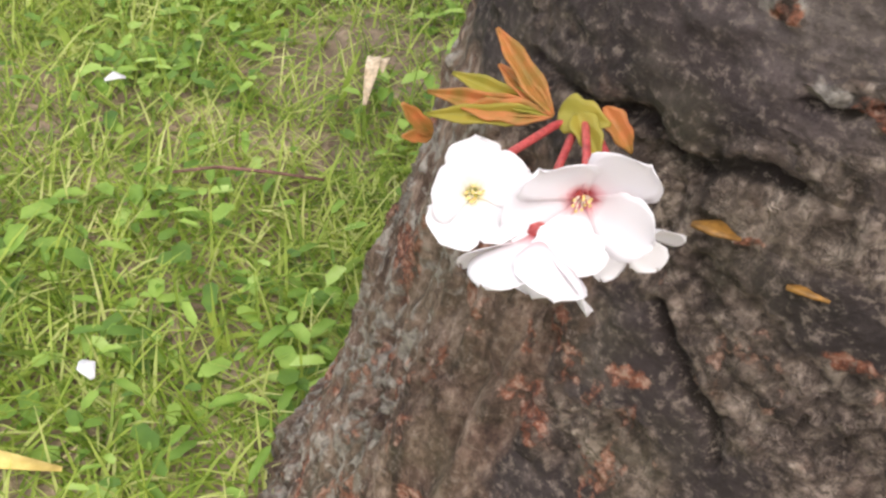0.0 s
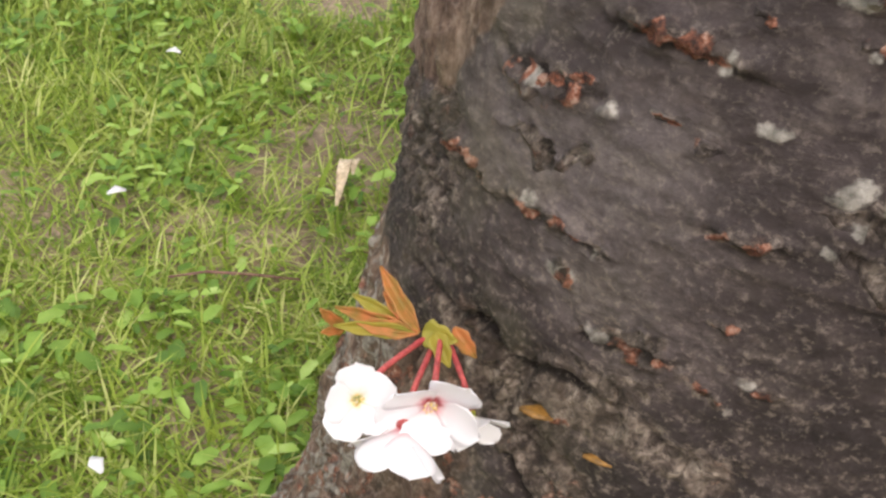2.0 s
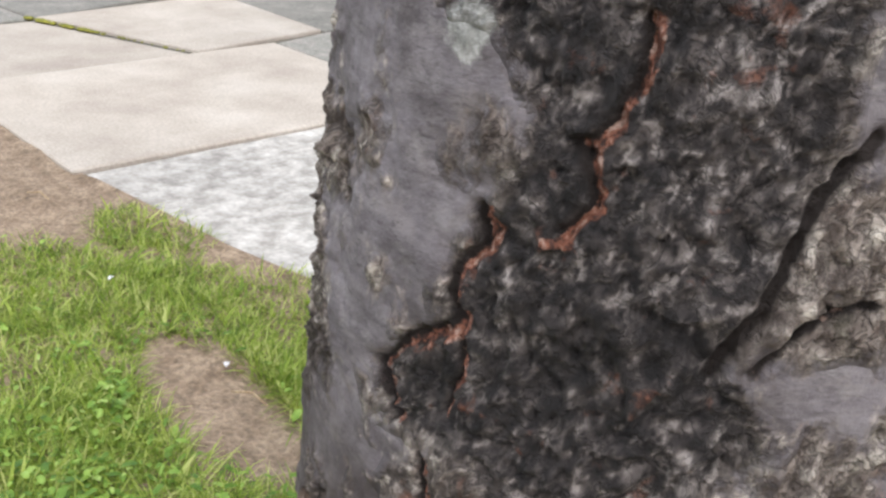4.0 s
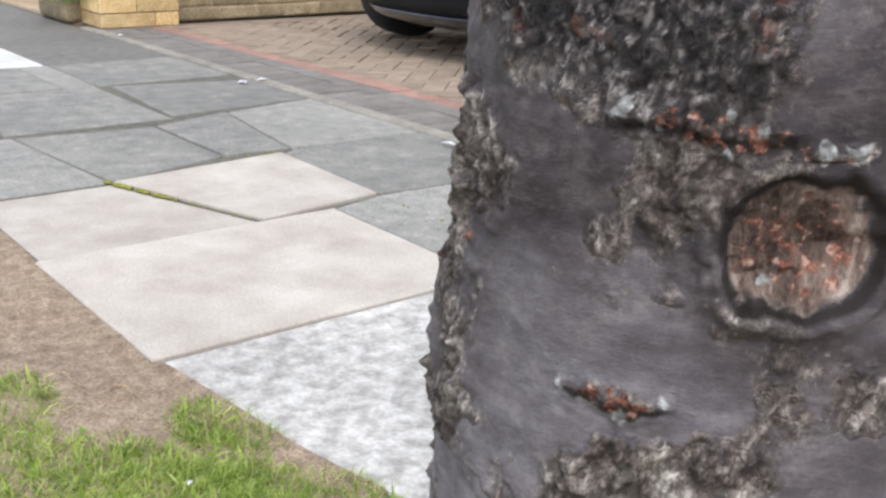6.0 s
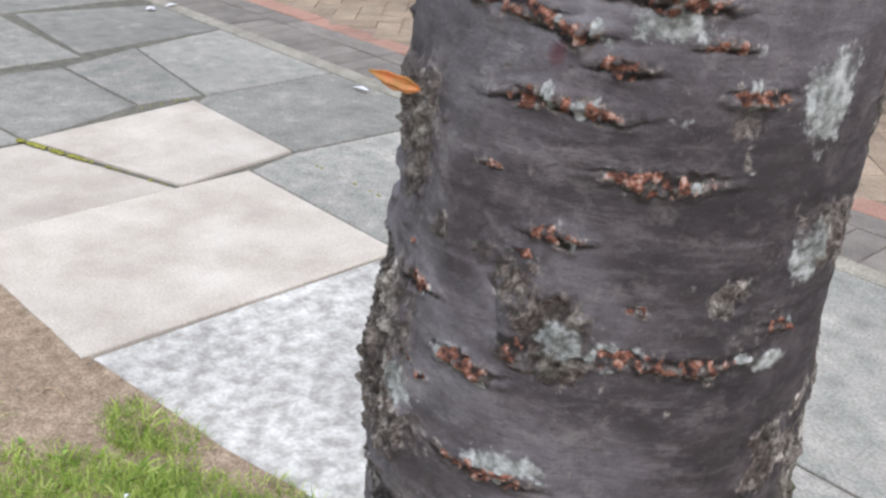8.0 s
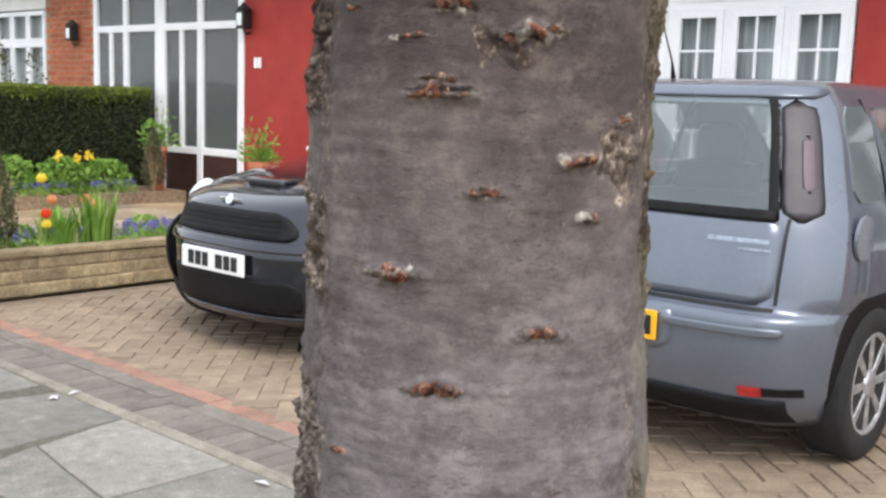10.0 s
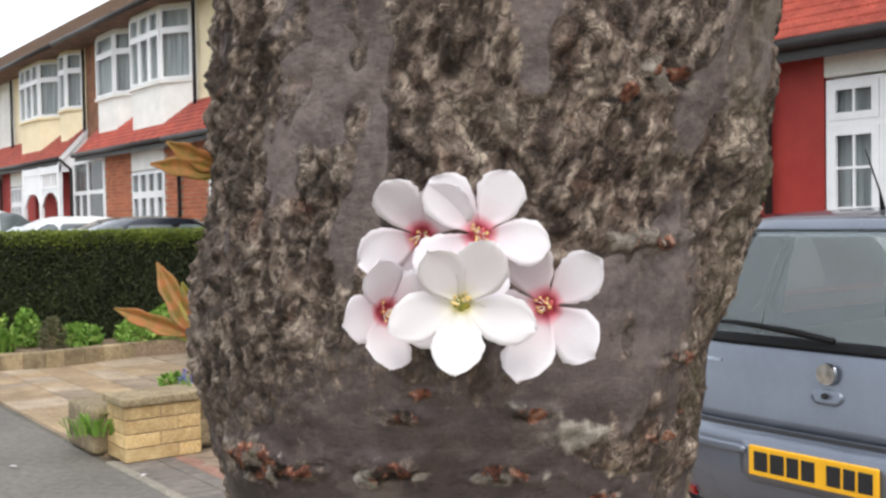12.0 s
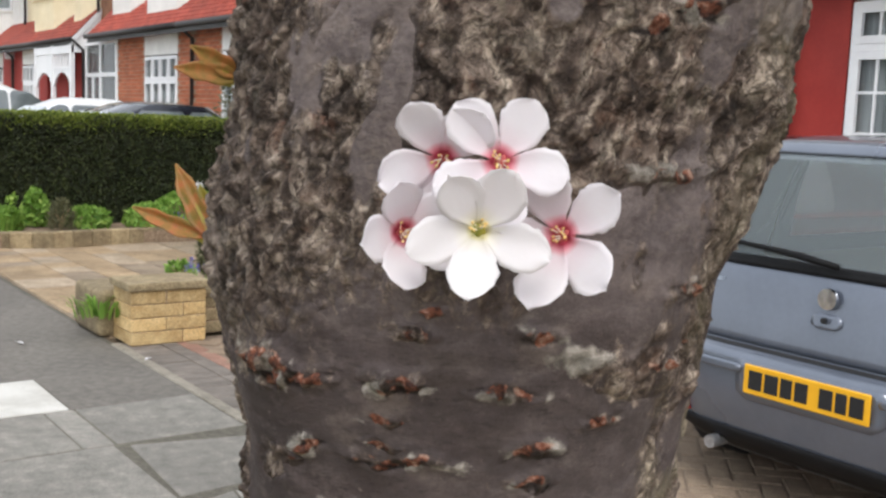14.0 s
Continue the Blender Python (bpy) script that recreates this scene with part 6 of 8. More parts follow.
for k, (x, y) in enumerate(SCRAPS):
    a = k * 1.7
    litter("paper_scrap", "small white scrap of litter on the pavement", [(x - 0.03 * math.cos(a), y - 0.03 * math.sin(a), 0.012), (x, y, 0.017), (x + 0.03 * math.cos(a), y + 0.03 * math.sin(a), 0.012)], 0.014, M["petal_white"], "litter")
for (x, y) in ((-0.95, 0.28), (-1.05, 0.22), (-0.30, 0.24)):
    bm = bmesh.new()
    tube(bm, [(x, y, 0.014), (x + 0.02, y + 0.012, 0.018), (x + 0.045, y + 0.014, 0.014)], [0.0012, 0.0014, 0.0009], 6)
    tagged(part("twig", bm, M["wood_cut"], smooth=True), "thin brown twig lying on bare soil", "twig")

# ---- cars ----
def along(z, table):
    zs, vs = zip(*table)
    return float(np.interp(z, zs, vs))


class Shell:
    """A car body as rings at rising heights: near end, far end and half width by height."""

    def __init__(self, near, far, half, round_near, power, levels):
        self.near, self.far, self.half, self.rn, self.p, self.levels = near, far, half, round_near, power, levels

    def y_near(self, x, z):
        w = along(z, self.half)
        return along(z, self.near) + along(z, self.rn) * min(1.0, abs(x) / w) ** self.p

    def body(self, openings=None):
        bm = bmesh.new()
        rings = []
        for z in self.levels:
            w, yf = along(z, self.half), along(z, self.far)
            ring = []
            n = 28
            for k in range(n + 1):
                s = math.sin((k / n - 0.5) * math.pi)
                ring.append((w * s, self.y_near(w * s, z)))
            y0 = ring[-1][1]
            for k in range(1, 12):
                f = k / 12
                ring.append((w * (1 - 0.02 * math.sin(math.pi * f)), y0 + (yf - 0.25 - y0) * f))
            for k in range(n + 1):
                s = math.sin((0.5 - k / n) * math.pi)
                ring.append((w * s, yf - 0.25 * abs(s) ** 4))
            for k in range(1, 12):
                f = 1 - k / 12
                ring.append((-w * (1 - 0.02 * math.sin(math.pi * f)), y0 + (yf - 0.25 - y0) * f))
            rings.append([bm.verts.new((x, y, z)) for x, y in ring])
        m = len(rings[0])
        for r0, r1 in zip(rings, rings[1:]):
            for k in range(m):
                bm.faces.new((r0[k], r0[(k + 1) % m], r1[(k + 1) % m], r1[k]))
        bm.faces.new(rings[0][::-1])
        bm.faces.new(rings[-1])
        if openings:
            bmesh.ops.delete(bm, geom=[f for f in bm.faces if openings(f.calc_center_median())], context="FACES_ONLY")
        return bm

    def near_patch(self, xr, zr, lift=0.004, nx=14, nz=8, edge=0.0, rel=False, corner=0.0, thick=0.0):
        """A panel that follows the near end; xr: x0, x1 (parts of the half width if rel); corner: rounding of its corners."""
        bm = bmesh.new()
        rows = []
        for j in range(nz + 1):
            g = j / nz
            z = zr[0] + (zr[1] - zr[0]) * g
            sc = along(z, self.half) if rel else 1.0
            x0, x1 = xr[0] * sc, xr[1] * sc
            if callable(edge):
                a, b = edge(g)
                x0, x1 = x0 + a, x1 + b
            inset = 0.0
            e = min(g, 1 - g) * (zr[1] - zr[0])
            if corner and e < corner:
                inset = corner - math.sqrt(max(0.0, corner ** 2 - (corner - e) ** 2))
            x0, x1 = x0 + inset, x1 - inset
            rows.append([bm.verts.new((x0 + (x1 - x0) * i / nx, self.y_near(x0 + (x1 - x0) * i / nx, z) - lift, z)) for i in range(nx + 1)])
        for a, b in zip(rows, rows[1:]):
            for i in range(nx):
                bm.faces.new((a[i], a[i + 1], b[i + 1], b[i]))
        self.skirt(bm, lift + 0.01, (0, 1, 0))
        return bm

    def side_patch(self, yr, zr, side, lift=0.004, slope=(0, 0), corner=0.0, ny=10, nz=8):
        bm = bmesh.new()
        rows = []
        for j in range(nz + 1):
            g = j / nz
            z = zr[0] + (zr[1] - zr[0]) * g
            y0, y1 = yr[0] + slope[0] * g, yr[1] + slope[1] * g
            e = min(g, 1 - g) * (zr[1] - zr[0])
            inset = corner - math.sqrt(max(0.0, corner ** 2 - (corner - e) ** 2)) if corner and e < corner else 0.0
            y0, y1 = y0 + inset, y1 - inset
            x = side * (along(z, self.half) + lift)
            rows.append([bm.verts.new((x, y0 + (y1 - y0) * i / ny, z)) for i in range(ny + 1)])
        for a, b in zip(rows, rows[1:]):
            for i in range(ny):
                bm.faces.new((a[i], a[i + 1], b[i + 1], b[i]))
        self.skirt(bm, lift + 0.02, (-side, 0, 0))
        return bm

    @staticmethod
    def skirt(bm, depth, way):
        """Gives a panel its thickness at the rim."""
        rim = [e for e in bm.edges if e.is_boundary]
        r = bmesh.ops.extrude_edge_only(bm, edges=rim)
        for v in (g for g in r["geom"] if isinstance(g, bmesh.types.BMVert)):
            v.co += Vector(way) * depth
        bmesh.ops.recalc_face_normals(bm, faces=bm.faces)


def wheel(parent, x, y, side, radius=0.295, width=0.19):
    """Tyre, rim with spokes, and hub."""
    def lathe(profile, n=40):
        bm = bmesh.new()
        rings = [[bm.verts.new((px, r * math.cos(t), r * math.sin(t))) for t in (2 * math.pi * k / n for k in range(n))] for px, r in profile]
        for a, b in zip(rings, rings[1:]):
            for k in range(n):
                bm.faces.new((a[k], a[(k + 1) % n], b[(k + 1) % n], b[k]))
        bm.faces.new(rings[0][::-1])
        bm.faces.new(rings[-1])
        return bm
    w = width
    tyre = part("tyre", lathe([(-w / 2, radius * 0.66), (-w / 2, radius * 0.9), (-w * 0.4, radius), (w * 0.4, radius), (w / 2, radius * 0.92), (w * 0.5, radius * 0.70), (w * 0.42, radius * 0.66)]), M["tyre"], parent, "black rubber tyre", smooth=True)
    tyre.matrix_basis = pose(x, y, radius) @ (Matrix.Identity(4) if side > 0 else pose(0, 0, 0, 0, 0, 180))
    part("rim", lathe([(w * 0.28, radius * 0.60), (w * 0.47, radius * 0.675), (w * 0.49, radius * 0.64), (w * 0.40, radius * 0.60), (w * 0.36, radius * 0.58), (w * 0.30, radius * 0.57)]), M["alloy"], tyre, "silver wheel rim", smooth=True)
    part("brake_drum", lathe([(w * 0.1, radius * 0.56), (w * 0.2, radius * 0.56), (w * 0.22, radius * 0.3)]), M["black_plastic"], tyre)
    for k in range(8):
        bm = bmesh.new()
        box(bm, w * 0.34, w * 0.45, -0.014, 0.014, radius * 0.16, radius * 0.62, 0.004)
        for v in bm.verts:
            if v.co.z > radius * 0.4:
                v.co.y *= 1.5
        sp_ = part("spoke", bm, M["alloy"], tyre)
        sp_.rotation_euler = (2 * math.pi * k / 8, 0, 0)
    part("hub_cap", lathe([(w * 0.3, radius * 0.2), (w * 0.46, radius * 0.19), (w * 0.48, radius * 0.1)], 24), M["alloy"], tyre, smooth=True)
    return tyre


def number_plate(parent, cx, y, z, material, bars, tilt=0.0):
    bm = bmesh.new()
    box(bm, -0.26, 0.26, -0.006, 0.006, -0.0555, 0.0555, 0.004)
    plate = part("number_plate", bm, material, parent, "number plate with dark unreadable bars")
    plate.matrix_basis = pose(cx, y, z, tilt)
    for x0, x1 in bars:
        part("plate_bar", (lambda b: (box(b, x0, x1, -0.0085, -0.005, -0.036, 0.036, 0.002), b)[1])(bmesh.new()), M["ink"], plate)
    return plate


def prism_screen(bm):
    """The hatchback's windscreen: a thin sheet over the far opening."""
    rows = [[bm.verts.new((x * along(z, S1.half) * 0.72, along(z, S1.far) - 0.02 - 0.25 * abs(x * 0.72) ** 4, z)) for x in (-1, -0.5, 0, 0.5, 1)] for z in (0.98, 1.1, 1.22, 1.335)]
    for a, b in zip(rows, rows[1:]):
        for i in range(4):
            bm.faces.new((a[i], a[i + 1], b[i + 1], b[i]))


# the grey-blue hatchback, its tail to the pavement
hatch = thing("parked_car", "grey-blue hatchback parked tail-on with a yellow rear plate", "car", "cars on the drives", at=(-1.535, 3.035, 0.0))
S1 = Shell(near=[(0.17, 0.16), (0.24, 0.06), (0.36, 0.02), (0.44, 0.004), (0.55, 0.0), (0.585, 0.005), (0.60, 0.05), (0.62, 0.075), (0.70, 0.085), (0.88, 0.115), (0.94, 0.135), (1.10, 0.195), (1.33, 0.30), (1.375, 0.33), (1.40, 0.36), (1.425, 0.55), (1.44, 0.9)],
           far=[(0.17, 3.55), (0.4, 3.75), (0.6, 3.77), (0.75, 3.6), (0.9, 2.95), (1.0, 2.75), (1.3, 2.2), (1.40, 1.95), (1.44, 1.7)],
           half=[(0.17, 0.74), (0.3, 0.79), (0.45, 0.81), (0.6, 0.815), (0.75, 0.815), (0.9, 0.80), (0.96, 0.785), (1.2, 0.71), (1.33, 0.655), (1.40, 0.60), (1.425, 0.53), (1.44, 0.40)],
           round_near=[(0.17, 0.20), (0.6, 0.26), (0.62, 0.20), (0.95, 0.22), (1.33, 0.20), (1.44, 0.12)], power=7.0,
           levels=[0.17, 0.2, 0.24, 0.3, 0.36, 0.44, 0.5, 0.55, 0.57, 0.585, 0.595, 0.605, 0.62, 0.66, 0.72, 0.8, 0.88, 0.92, 0.96, 1.03, 1.1, 1.2, 1.28, 1.33, 1.36, 1.385, 1.40, 1.413, 1.425, 1.434, 1.44])


def hatch_openings(c):
    """Where the shell is open behind the glass."""
    w = along(c.z, S1.half)
    if 0.95 < c.z < 1.34 and c.y < 0.6:
        return abs(c.x) < 0.75 * w
    if not 0.99 < c.z < 1.33:
        return False
    if c.y > along(c.z, S1.far) - 0.1:
        return abs(c.x) < 0.70 * w
    return 0.85 < c.y < along(c.z, S1.far) - 0.45 and abs(c.x) > 0.9 * w


part("body", S1.body(hatch_openings), M["paint_blue"], hatch, "grey-blue metallic bodywork", smooth=True)
part("tailgate", S1.near_patch((-0.635, 0.635), (0.625, 0.93), 0.006, 24, 10, corner=0.05), M["paint_blue"], hatch, smooth=True)
for sd in (-1, 1):
    a, b = sorted((sd * 0.642, sd * 0.652))
    part("shut_line", S1.near_patch((a, b), (0.63, 0.93), 0.0035, 2, 8), M["ink"], hatch)
part("shut_line", S1.near_patch((-0.645, 0.645), (0.606, 0.618), 0.004, 24, 1), M["ink"], hatch)
rear_glass = part("rear_window", S1.near_patch((-0.775, 0.775), (0.925, 1.350), 0.008, 24, 14, rel=True, corner=0.04), M["clear_glass"], hatch, "dark rear window", smooth=True)
for sd in (-1, 1):
    a, b = sorted((sd * 0.735, sd * 0.775))
    part("window_band", S1.near_patch((a, b), (0.925, 1.345), 0.010, 6, 10, rel=True), M["black_plastic"], hatch, smooth=True)
for sx in (-0.37, 0.37):
    bm = bmesh.new()
    box(bm, sx - 0.23, sx + 0.23, 1.55, 1.68, 0.5, 1.05, 0.06, 2)
    box(bm, sx - 0.13, sx + 0.13, 1.57, 1.65, 1.03, 1.24, 0.05, 2)
    part("seat", bm, M["black_plastic"], hatch, "dark front seat with headrest", smooth=True)
boxed("cabin_floor", (-0.70, 0.70, 0.35, 2.9, 0.45, 0.90), M["black_plastic"], hatch, 0.02)
part("window_band", S1.near_patch((-0.765, 0.765), (0.918, 0.958), 0.012, 24, 3, rel=True), M["black_plastic"], hatch, smooth=True)
part("spoiler", S1.near_patch((-0.62, 0.62), (1.354, 1.40), 0.012, 24, 4, corner=0.02), M["paint_blue"], hatch, smooth=True)
for sd in (-1, 1):
    a, b = sorted((sd * 0.783, sd * 0.935))
    part("lamp_rim", S1.near_patch((a, b), (0.918, 1.350), 0.003, 10, 14, rel=True, corner=0.05), M["ink"], hatch, smooth=True)
    a, b = sorted((sd * 0.792, sd * 0.928))
    tl = part("tail_lamp", S1.near_patch((a, b), (0.926, 1.342), 0.005, 10, 14, rel=True, corner=0.05), M["lamp_smoke"], hatch, "tall smoky tail lamp", smooth=True)
    a, b = sorted((sd * 0.865, sd * 0.915))
    part("lamp_lens", S1.near_patch((a, b), (1.02, 1.22), 0.007, 6, 10, rel=True, corner=0.025), M["lamp_dull"], tl, smooth=True)
    a, b = sorted((sd * 0.285, sd * 0.70))
    part("bumper_strip", S1.near_patch((a, b), (0.525, 0.555), 0.016, 16, 4, corner=0.012), M["paint_blue"], hatch, smooth=True)
    a, b = sorted((sd * 0.565, sd * 0.64))
    part("reflector", S1.near_patch((a, b), (0.305, 0.34), 0.014, 6, 3), M["lamp_red"], hatch, "red bumper reflector")
    a, b = sorted((sd * 0.641, sd * 0.75))
    part("bumper_insert", S1.near_patch((a, b), (0.308, 0.337), 0.010, 6, 3), M["black_plastic"], hatch)
part("lower_valance", S1.near_patch((-0.7, 0.7), (0.19, 0.29), 0.008, 24, 4), M["black_plastic"], hatch, smooth=True)
part("plate_recess", S1.near_patch((-0.31, 0.31), (0.425, 0.60), 0.006, 16, 6, corner=0.05), M["paint_blue"], hatch, smooth=True)
number_plate(hatch, 0.0, -0.016, 0.511, M["plate_yellow"], ((-0.235, -0.175), (-0.165, -0.105), (-0.095, -0.045), (-0.035, 0.02), (0.065, 0.12), (0.13, 0.175), (0.185, 0.24)))
bm = bmesh.new()
tube(bm, [(0.0, 0.088, 0.845), (0.0, 0.075, 0.845)], [0.040, 0.038], 24)
part("badge", bm, M["chrome"], hatch, "round chrome badge", smooth=False)
part("boot_handle", S1.near_patch((-0.062, 0.062), (0.735, 0.79), 0.016, 8, 5, corner=0.03), M["paint_blue"], hatch, smooth=True)
bm = bmesh.new()
tube(bm, [(0.0, 0.072, 0.768), (0.0, 0.062, 0.768)], [0.012, 0.011], 14)
part("boot_lock", bm, M["ink"], hatch)
part("script_bar", S1.near_patch((0.38, 0.60), (0.838, 0.854), 0.010, 8, 2), M["script_silver"], hatch, "silver model lettering as a plain bar")
part("script_bar", S1.near_patch((0.50, 0.61), (0.812, 0.820), 0.010, 8, 2), M["script_silver"], hatch)
part("script_bar", S1.near_patch((-0.60, -0.48), (0.842, 0.855), 0.010, 8, 2), M["script_silver"], hatch)
bm = bmesh.new()
tube(bm, [(0.02, 0.10, 0.962), (-0.15, 0.096, 0.985), (-0.42, 0.125, 1.0), (-0.56, 0.16, 0.995)], [0.012, 0.014, 0.009, 0.005], 8)
part("wiper", bm, M["black_plastic"], hatch, "black rear wiper", smooth=True)
bm = bmesh.new()
tube(bm, [(-0.43, 0.16, 0.215), (-0.43, 0.02, 0.21)], [0.026, 0.026], 16)
part("exhaust_pipe", bm, M["alloy"], hatch)
bm = bmesh.new()
tube(bm, [(-0.1, 0.62, 1.43), (-0.1, 0.60, 1.50), (-0.1, 0.50, 1.66)], [0.012, 0.004, 0.002], 8)
part("aerial", bm, M["black_plastic"], hatch)
part("windscreen", (lambda b: (prism_screen(b), b)[1])(bmesh.new()), M["clear_glass"], hatch)
for sd in (-1, 1):
    part("quarter_window", S1.side_patch((0.42, 0.72), (0.985, 1.33), sd, 0.006, (0.10, 0.05), 0.05), M["car_glass"], hatch)
    part("side_window", S1.side_patch((0.80, 1.75), (0.985, 1.33), sd, 0.006, (0.05, -0.1), 0.04), M["clear_glass"], hatch)
    part("side_window", S1.side_patch((1.80, 2.65), (0.985, 1.33), sd, 0.006, (0.0, -0.5), 0.04), M["clear_glass"], hatch)
    part("door_seam", S1.side_patch((0.765, 0.775), (0.35, 1.36), sd, 0.003), M["ink"], hatch)
    part("door_seam", S1.side_patch((1.79, 1.80), (0.30, 1.36), sd, 0.003), M["ink"], hatch)
    part("rear_arch", S1.side_patch((0.27, 0.97), (0.17, 0.63), sd, 0.002, (0, 0), 0.22, 14, 14), M["black_plastic"], hatch)
    wheel(hatch, sd * 0.735, 0.62, sd)
    part("front_arch", S1.side_patch((2.75, 3.45), (0.17, 0.63), sd, 0.002, (0, 0), 0.22, 14, 14), M["black_plastic"], hatch)
    wheel(hatch, sd * 0.735, 3.10, sd)
bm = bmesh.new()
tube(bm, [(0.812, 0.44, 0.86), (0.822, 0.44, 0.86)], [0.085, 0.082], 24)
part("fuel_flap", bm, M["paint_blue"], hatch)
for ob in list(hatch.children):
    if ob.name.split(".")[0] in ("rear_window", "windscreen", "side_window", "quarter_window"):
        ob.visible_shadow = False

# the small dark car, its nose to the pavement
mini = thing("parked_car", "dark blue small car with rounded nose and white plate", "car", "cars on the drives", at=(-3.69, 2.815, 0.0))
S2 = Shell(near=[(0.15, 0.16), (0.19, 0.07), (0.25, 0.02), (0.40, 0.0), (0.56, 0.0), (0.60, 0.02), (0.66, 0.045), (0.72, 0.06), (0.755, 0.085), (0.79, 0.14), (0.83, 0.27), (0.87, 0.47), (0.91, 0.72), (0.94, 0.92), (0.96, 1.02), (1.1, 1.22), (1.3, 1.52), (1.37, 1.68), (1.40, 1.9), (1.41, 2.1)],
           far=[(0.15, 3.4), (0.5, 3.65), (0.9, 3.6), (1.3, 3.35), (1.41, 2.9)],
           half=[(0.15, 0.68), (0.25, 0.78), (0.5, 0.83), (0.7, 0.84), (0.83, 0.82), (0.91, 0.78), (0.96, 0.76), (1.2, 0.68), (1.35, 0.60), (1.39, 0.54), (1.41, 0.42)],
           round_near=[(0.15, 0.45), (0.6, 0.50), (0.75, 0.52), (0.83, 0.55), (0.96, 0.40), (1.1, 0.30), (1.41, 0.2)], power=3.2,
           levels=[0.15, 0.17, 0.19, 0.22, 0.25, 0.32, 0.4, 0.48, 0.56, 0.58, 0.60, 0.63, 0.66, 0.69, 0.72, 0.738, 0.755, 0.772, 0.79, 0.81, 0.83, 0.85, 0.87, 0.89, 0.91, 0.925, 0.94, 0.95, 0.96, 1.03, 1.1, 1.2, 1.3, 1.34, 1.37, 1.39, 1.40, 1.41])
part("body", S2.body(), M["paint_dark"], mini, "dark blue glossy bodywork", smooth=True)
part("grille", S2.near_patch((-0.50, 0.50), (0.60, 0.735), 0.006, 20, 8, edge=lambda g: (0.10 * g * g, -0.10 * g * g), corner=0.05), M["black_plastic"], mini, "black mesh grille", smooth=True)
for z in (0.625, 0.65, 0.675, 0.70):
    part("grille_bar", S2.near_patch((-0.43, 0.43), (z - 0.003, z + 0.003), 0.011, 20, 1, edge=lambda g: (0.03, -0.03)), M["black_plastic"], mini)
part("bumper_bar", S2.near_patch((-0.66, 0.66), (0.545, 0.59), 0.020, 28, 5, corner=0.02), M["paint_dark"], mini, smooth=True)
part("lower_intake", S2.near_patch((-0.52, 0.52), (0.23, 0.41), 0.005, 24, 6, corner=0.06), M["black_plastic"], mini, smooth=True)
part("front_lip", S2.near_patch((-0.64, 0.64), (0.17, 0.225), 0.022, 28, 4, corner=0.02), M["paint_dark"], mini, smooth=True)
number_plate(mini, 0.0, -0.022, 0.47, M["plate_white"], ((-0.20, -0.15), (-0.14, -0.09), (-0.08, -0.03), (0.03, 0.09), (0.10, 0.15), (0.16, 0.21)))
for sd in (-1, 1):
    bm = bmesh.new()
    r = bmesh.ops.create_uvsphere(bm, u_segments=24, v_segments=14, radius=1.0)
    for v in bm.verts:
        v.co = Vector((v.co.x * 0.10, v.co.y * 0.07, v.co.z * 0.125))
    hl = part("headlamp", bm, M["lamp_clear"], mini, "clear oval headlamp in a chrome ring", smooth=True)
    hl.matrix_basis = pose(sd * 0.625, 0.345, 0.715, -28, 0, sd * 38)
    part("side_window", S2.side_patch((1.55, 2.45), (0.99, 1.33), sd, 0.006, (0.35, 0.0), 0.04), M["car_glass"], mini)
    part("wheel_arch", S2.side_patch((0.24, 0.94), (0.15, 0.64), sd, 0.002, (0, 0), 0.22, 14, 14), M["black_plastic"], mini)
    wheel(mini, sd * 0.755, 0.59, sd)
    wheel(mini, sd * 0.755, 3.05, sd)
    bm = bmesh.new()
    box(bm, sd * 0.86 - 0.07, sd * 0.86 + 0.07, 1.45, 1.55, 0.96, 1.08, 0.03, 2)
    part("door_mirror", bm, M["chrome"], mini, "small chrome door mirror", smooth=True)
for sd in (-1, 1):
    part("waist_strip", S2.side_patch((1.25, 3.3), (0.962, 0.980), sd, 0.010), M["chrome"], mini, "thin chrome strip under the windows")
    part("side_lamp", S2.side_patch((1.02, 1.20), (0.79, 0.84), sd, 0.012, (0, 0), 0.02), M["lamp_clear"], mini, "clear side lamp")
    part("sill_trim", S2.side_patch((1.15, 2.75), (0.18, 0.34), sd, 0.012), M["black_plastic"], mini)
part("roof_panel", (lambda b: (box(b, -0.40, 0.40, 2.1, 2.85, 1.408, 1.42, 0.006), b)[1])(bmesh.new()), M["paint_red"], mini, "dark red roof")
part("windscreen", S2.near_patch((-0.92, 0.92), (0.985, 1.33), 0.006, 20, 10, rel=True, corner=0.05), M["car_glass"], mini, "sloping windscreen", smooth=True)
bm = bmesh.new()
box(bm, -0.15, 0.15, 0.30, 0.42, 0.825, 0.872, 0.015, 2)
part("bonnet_scoop", bm, M["paint_dark"], mini, smooth=True)
bm = bmesh.new()
box(bm, -0.125, 0.125, 0.293, 0.315, 0.835, 0.862, 0.008, 2)
part("scoop_mouth", bm, M["ink"], mini)
bm = bmesh.new()
tube(bm, [(0, 0.095, 0.772), (0, 0.082, 0.778)], [0.030, 0.028], 20)
part("badge", bm, M["chrome"], mini, "round winged badge")
for sd in (-1, 1):
    bm = bmesh.new()
    box(bm, min(sd * 0.03, sd * 0.085), max(sd * 0.03, sd * 0.085), 0.083, 0.096, 0.765, 0.782, 0.003)
    part("badge_wing", bm, M["chrome"], mini)

# ---- garden walls, hedge and planting ----
stone_rng = random.Random(31)


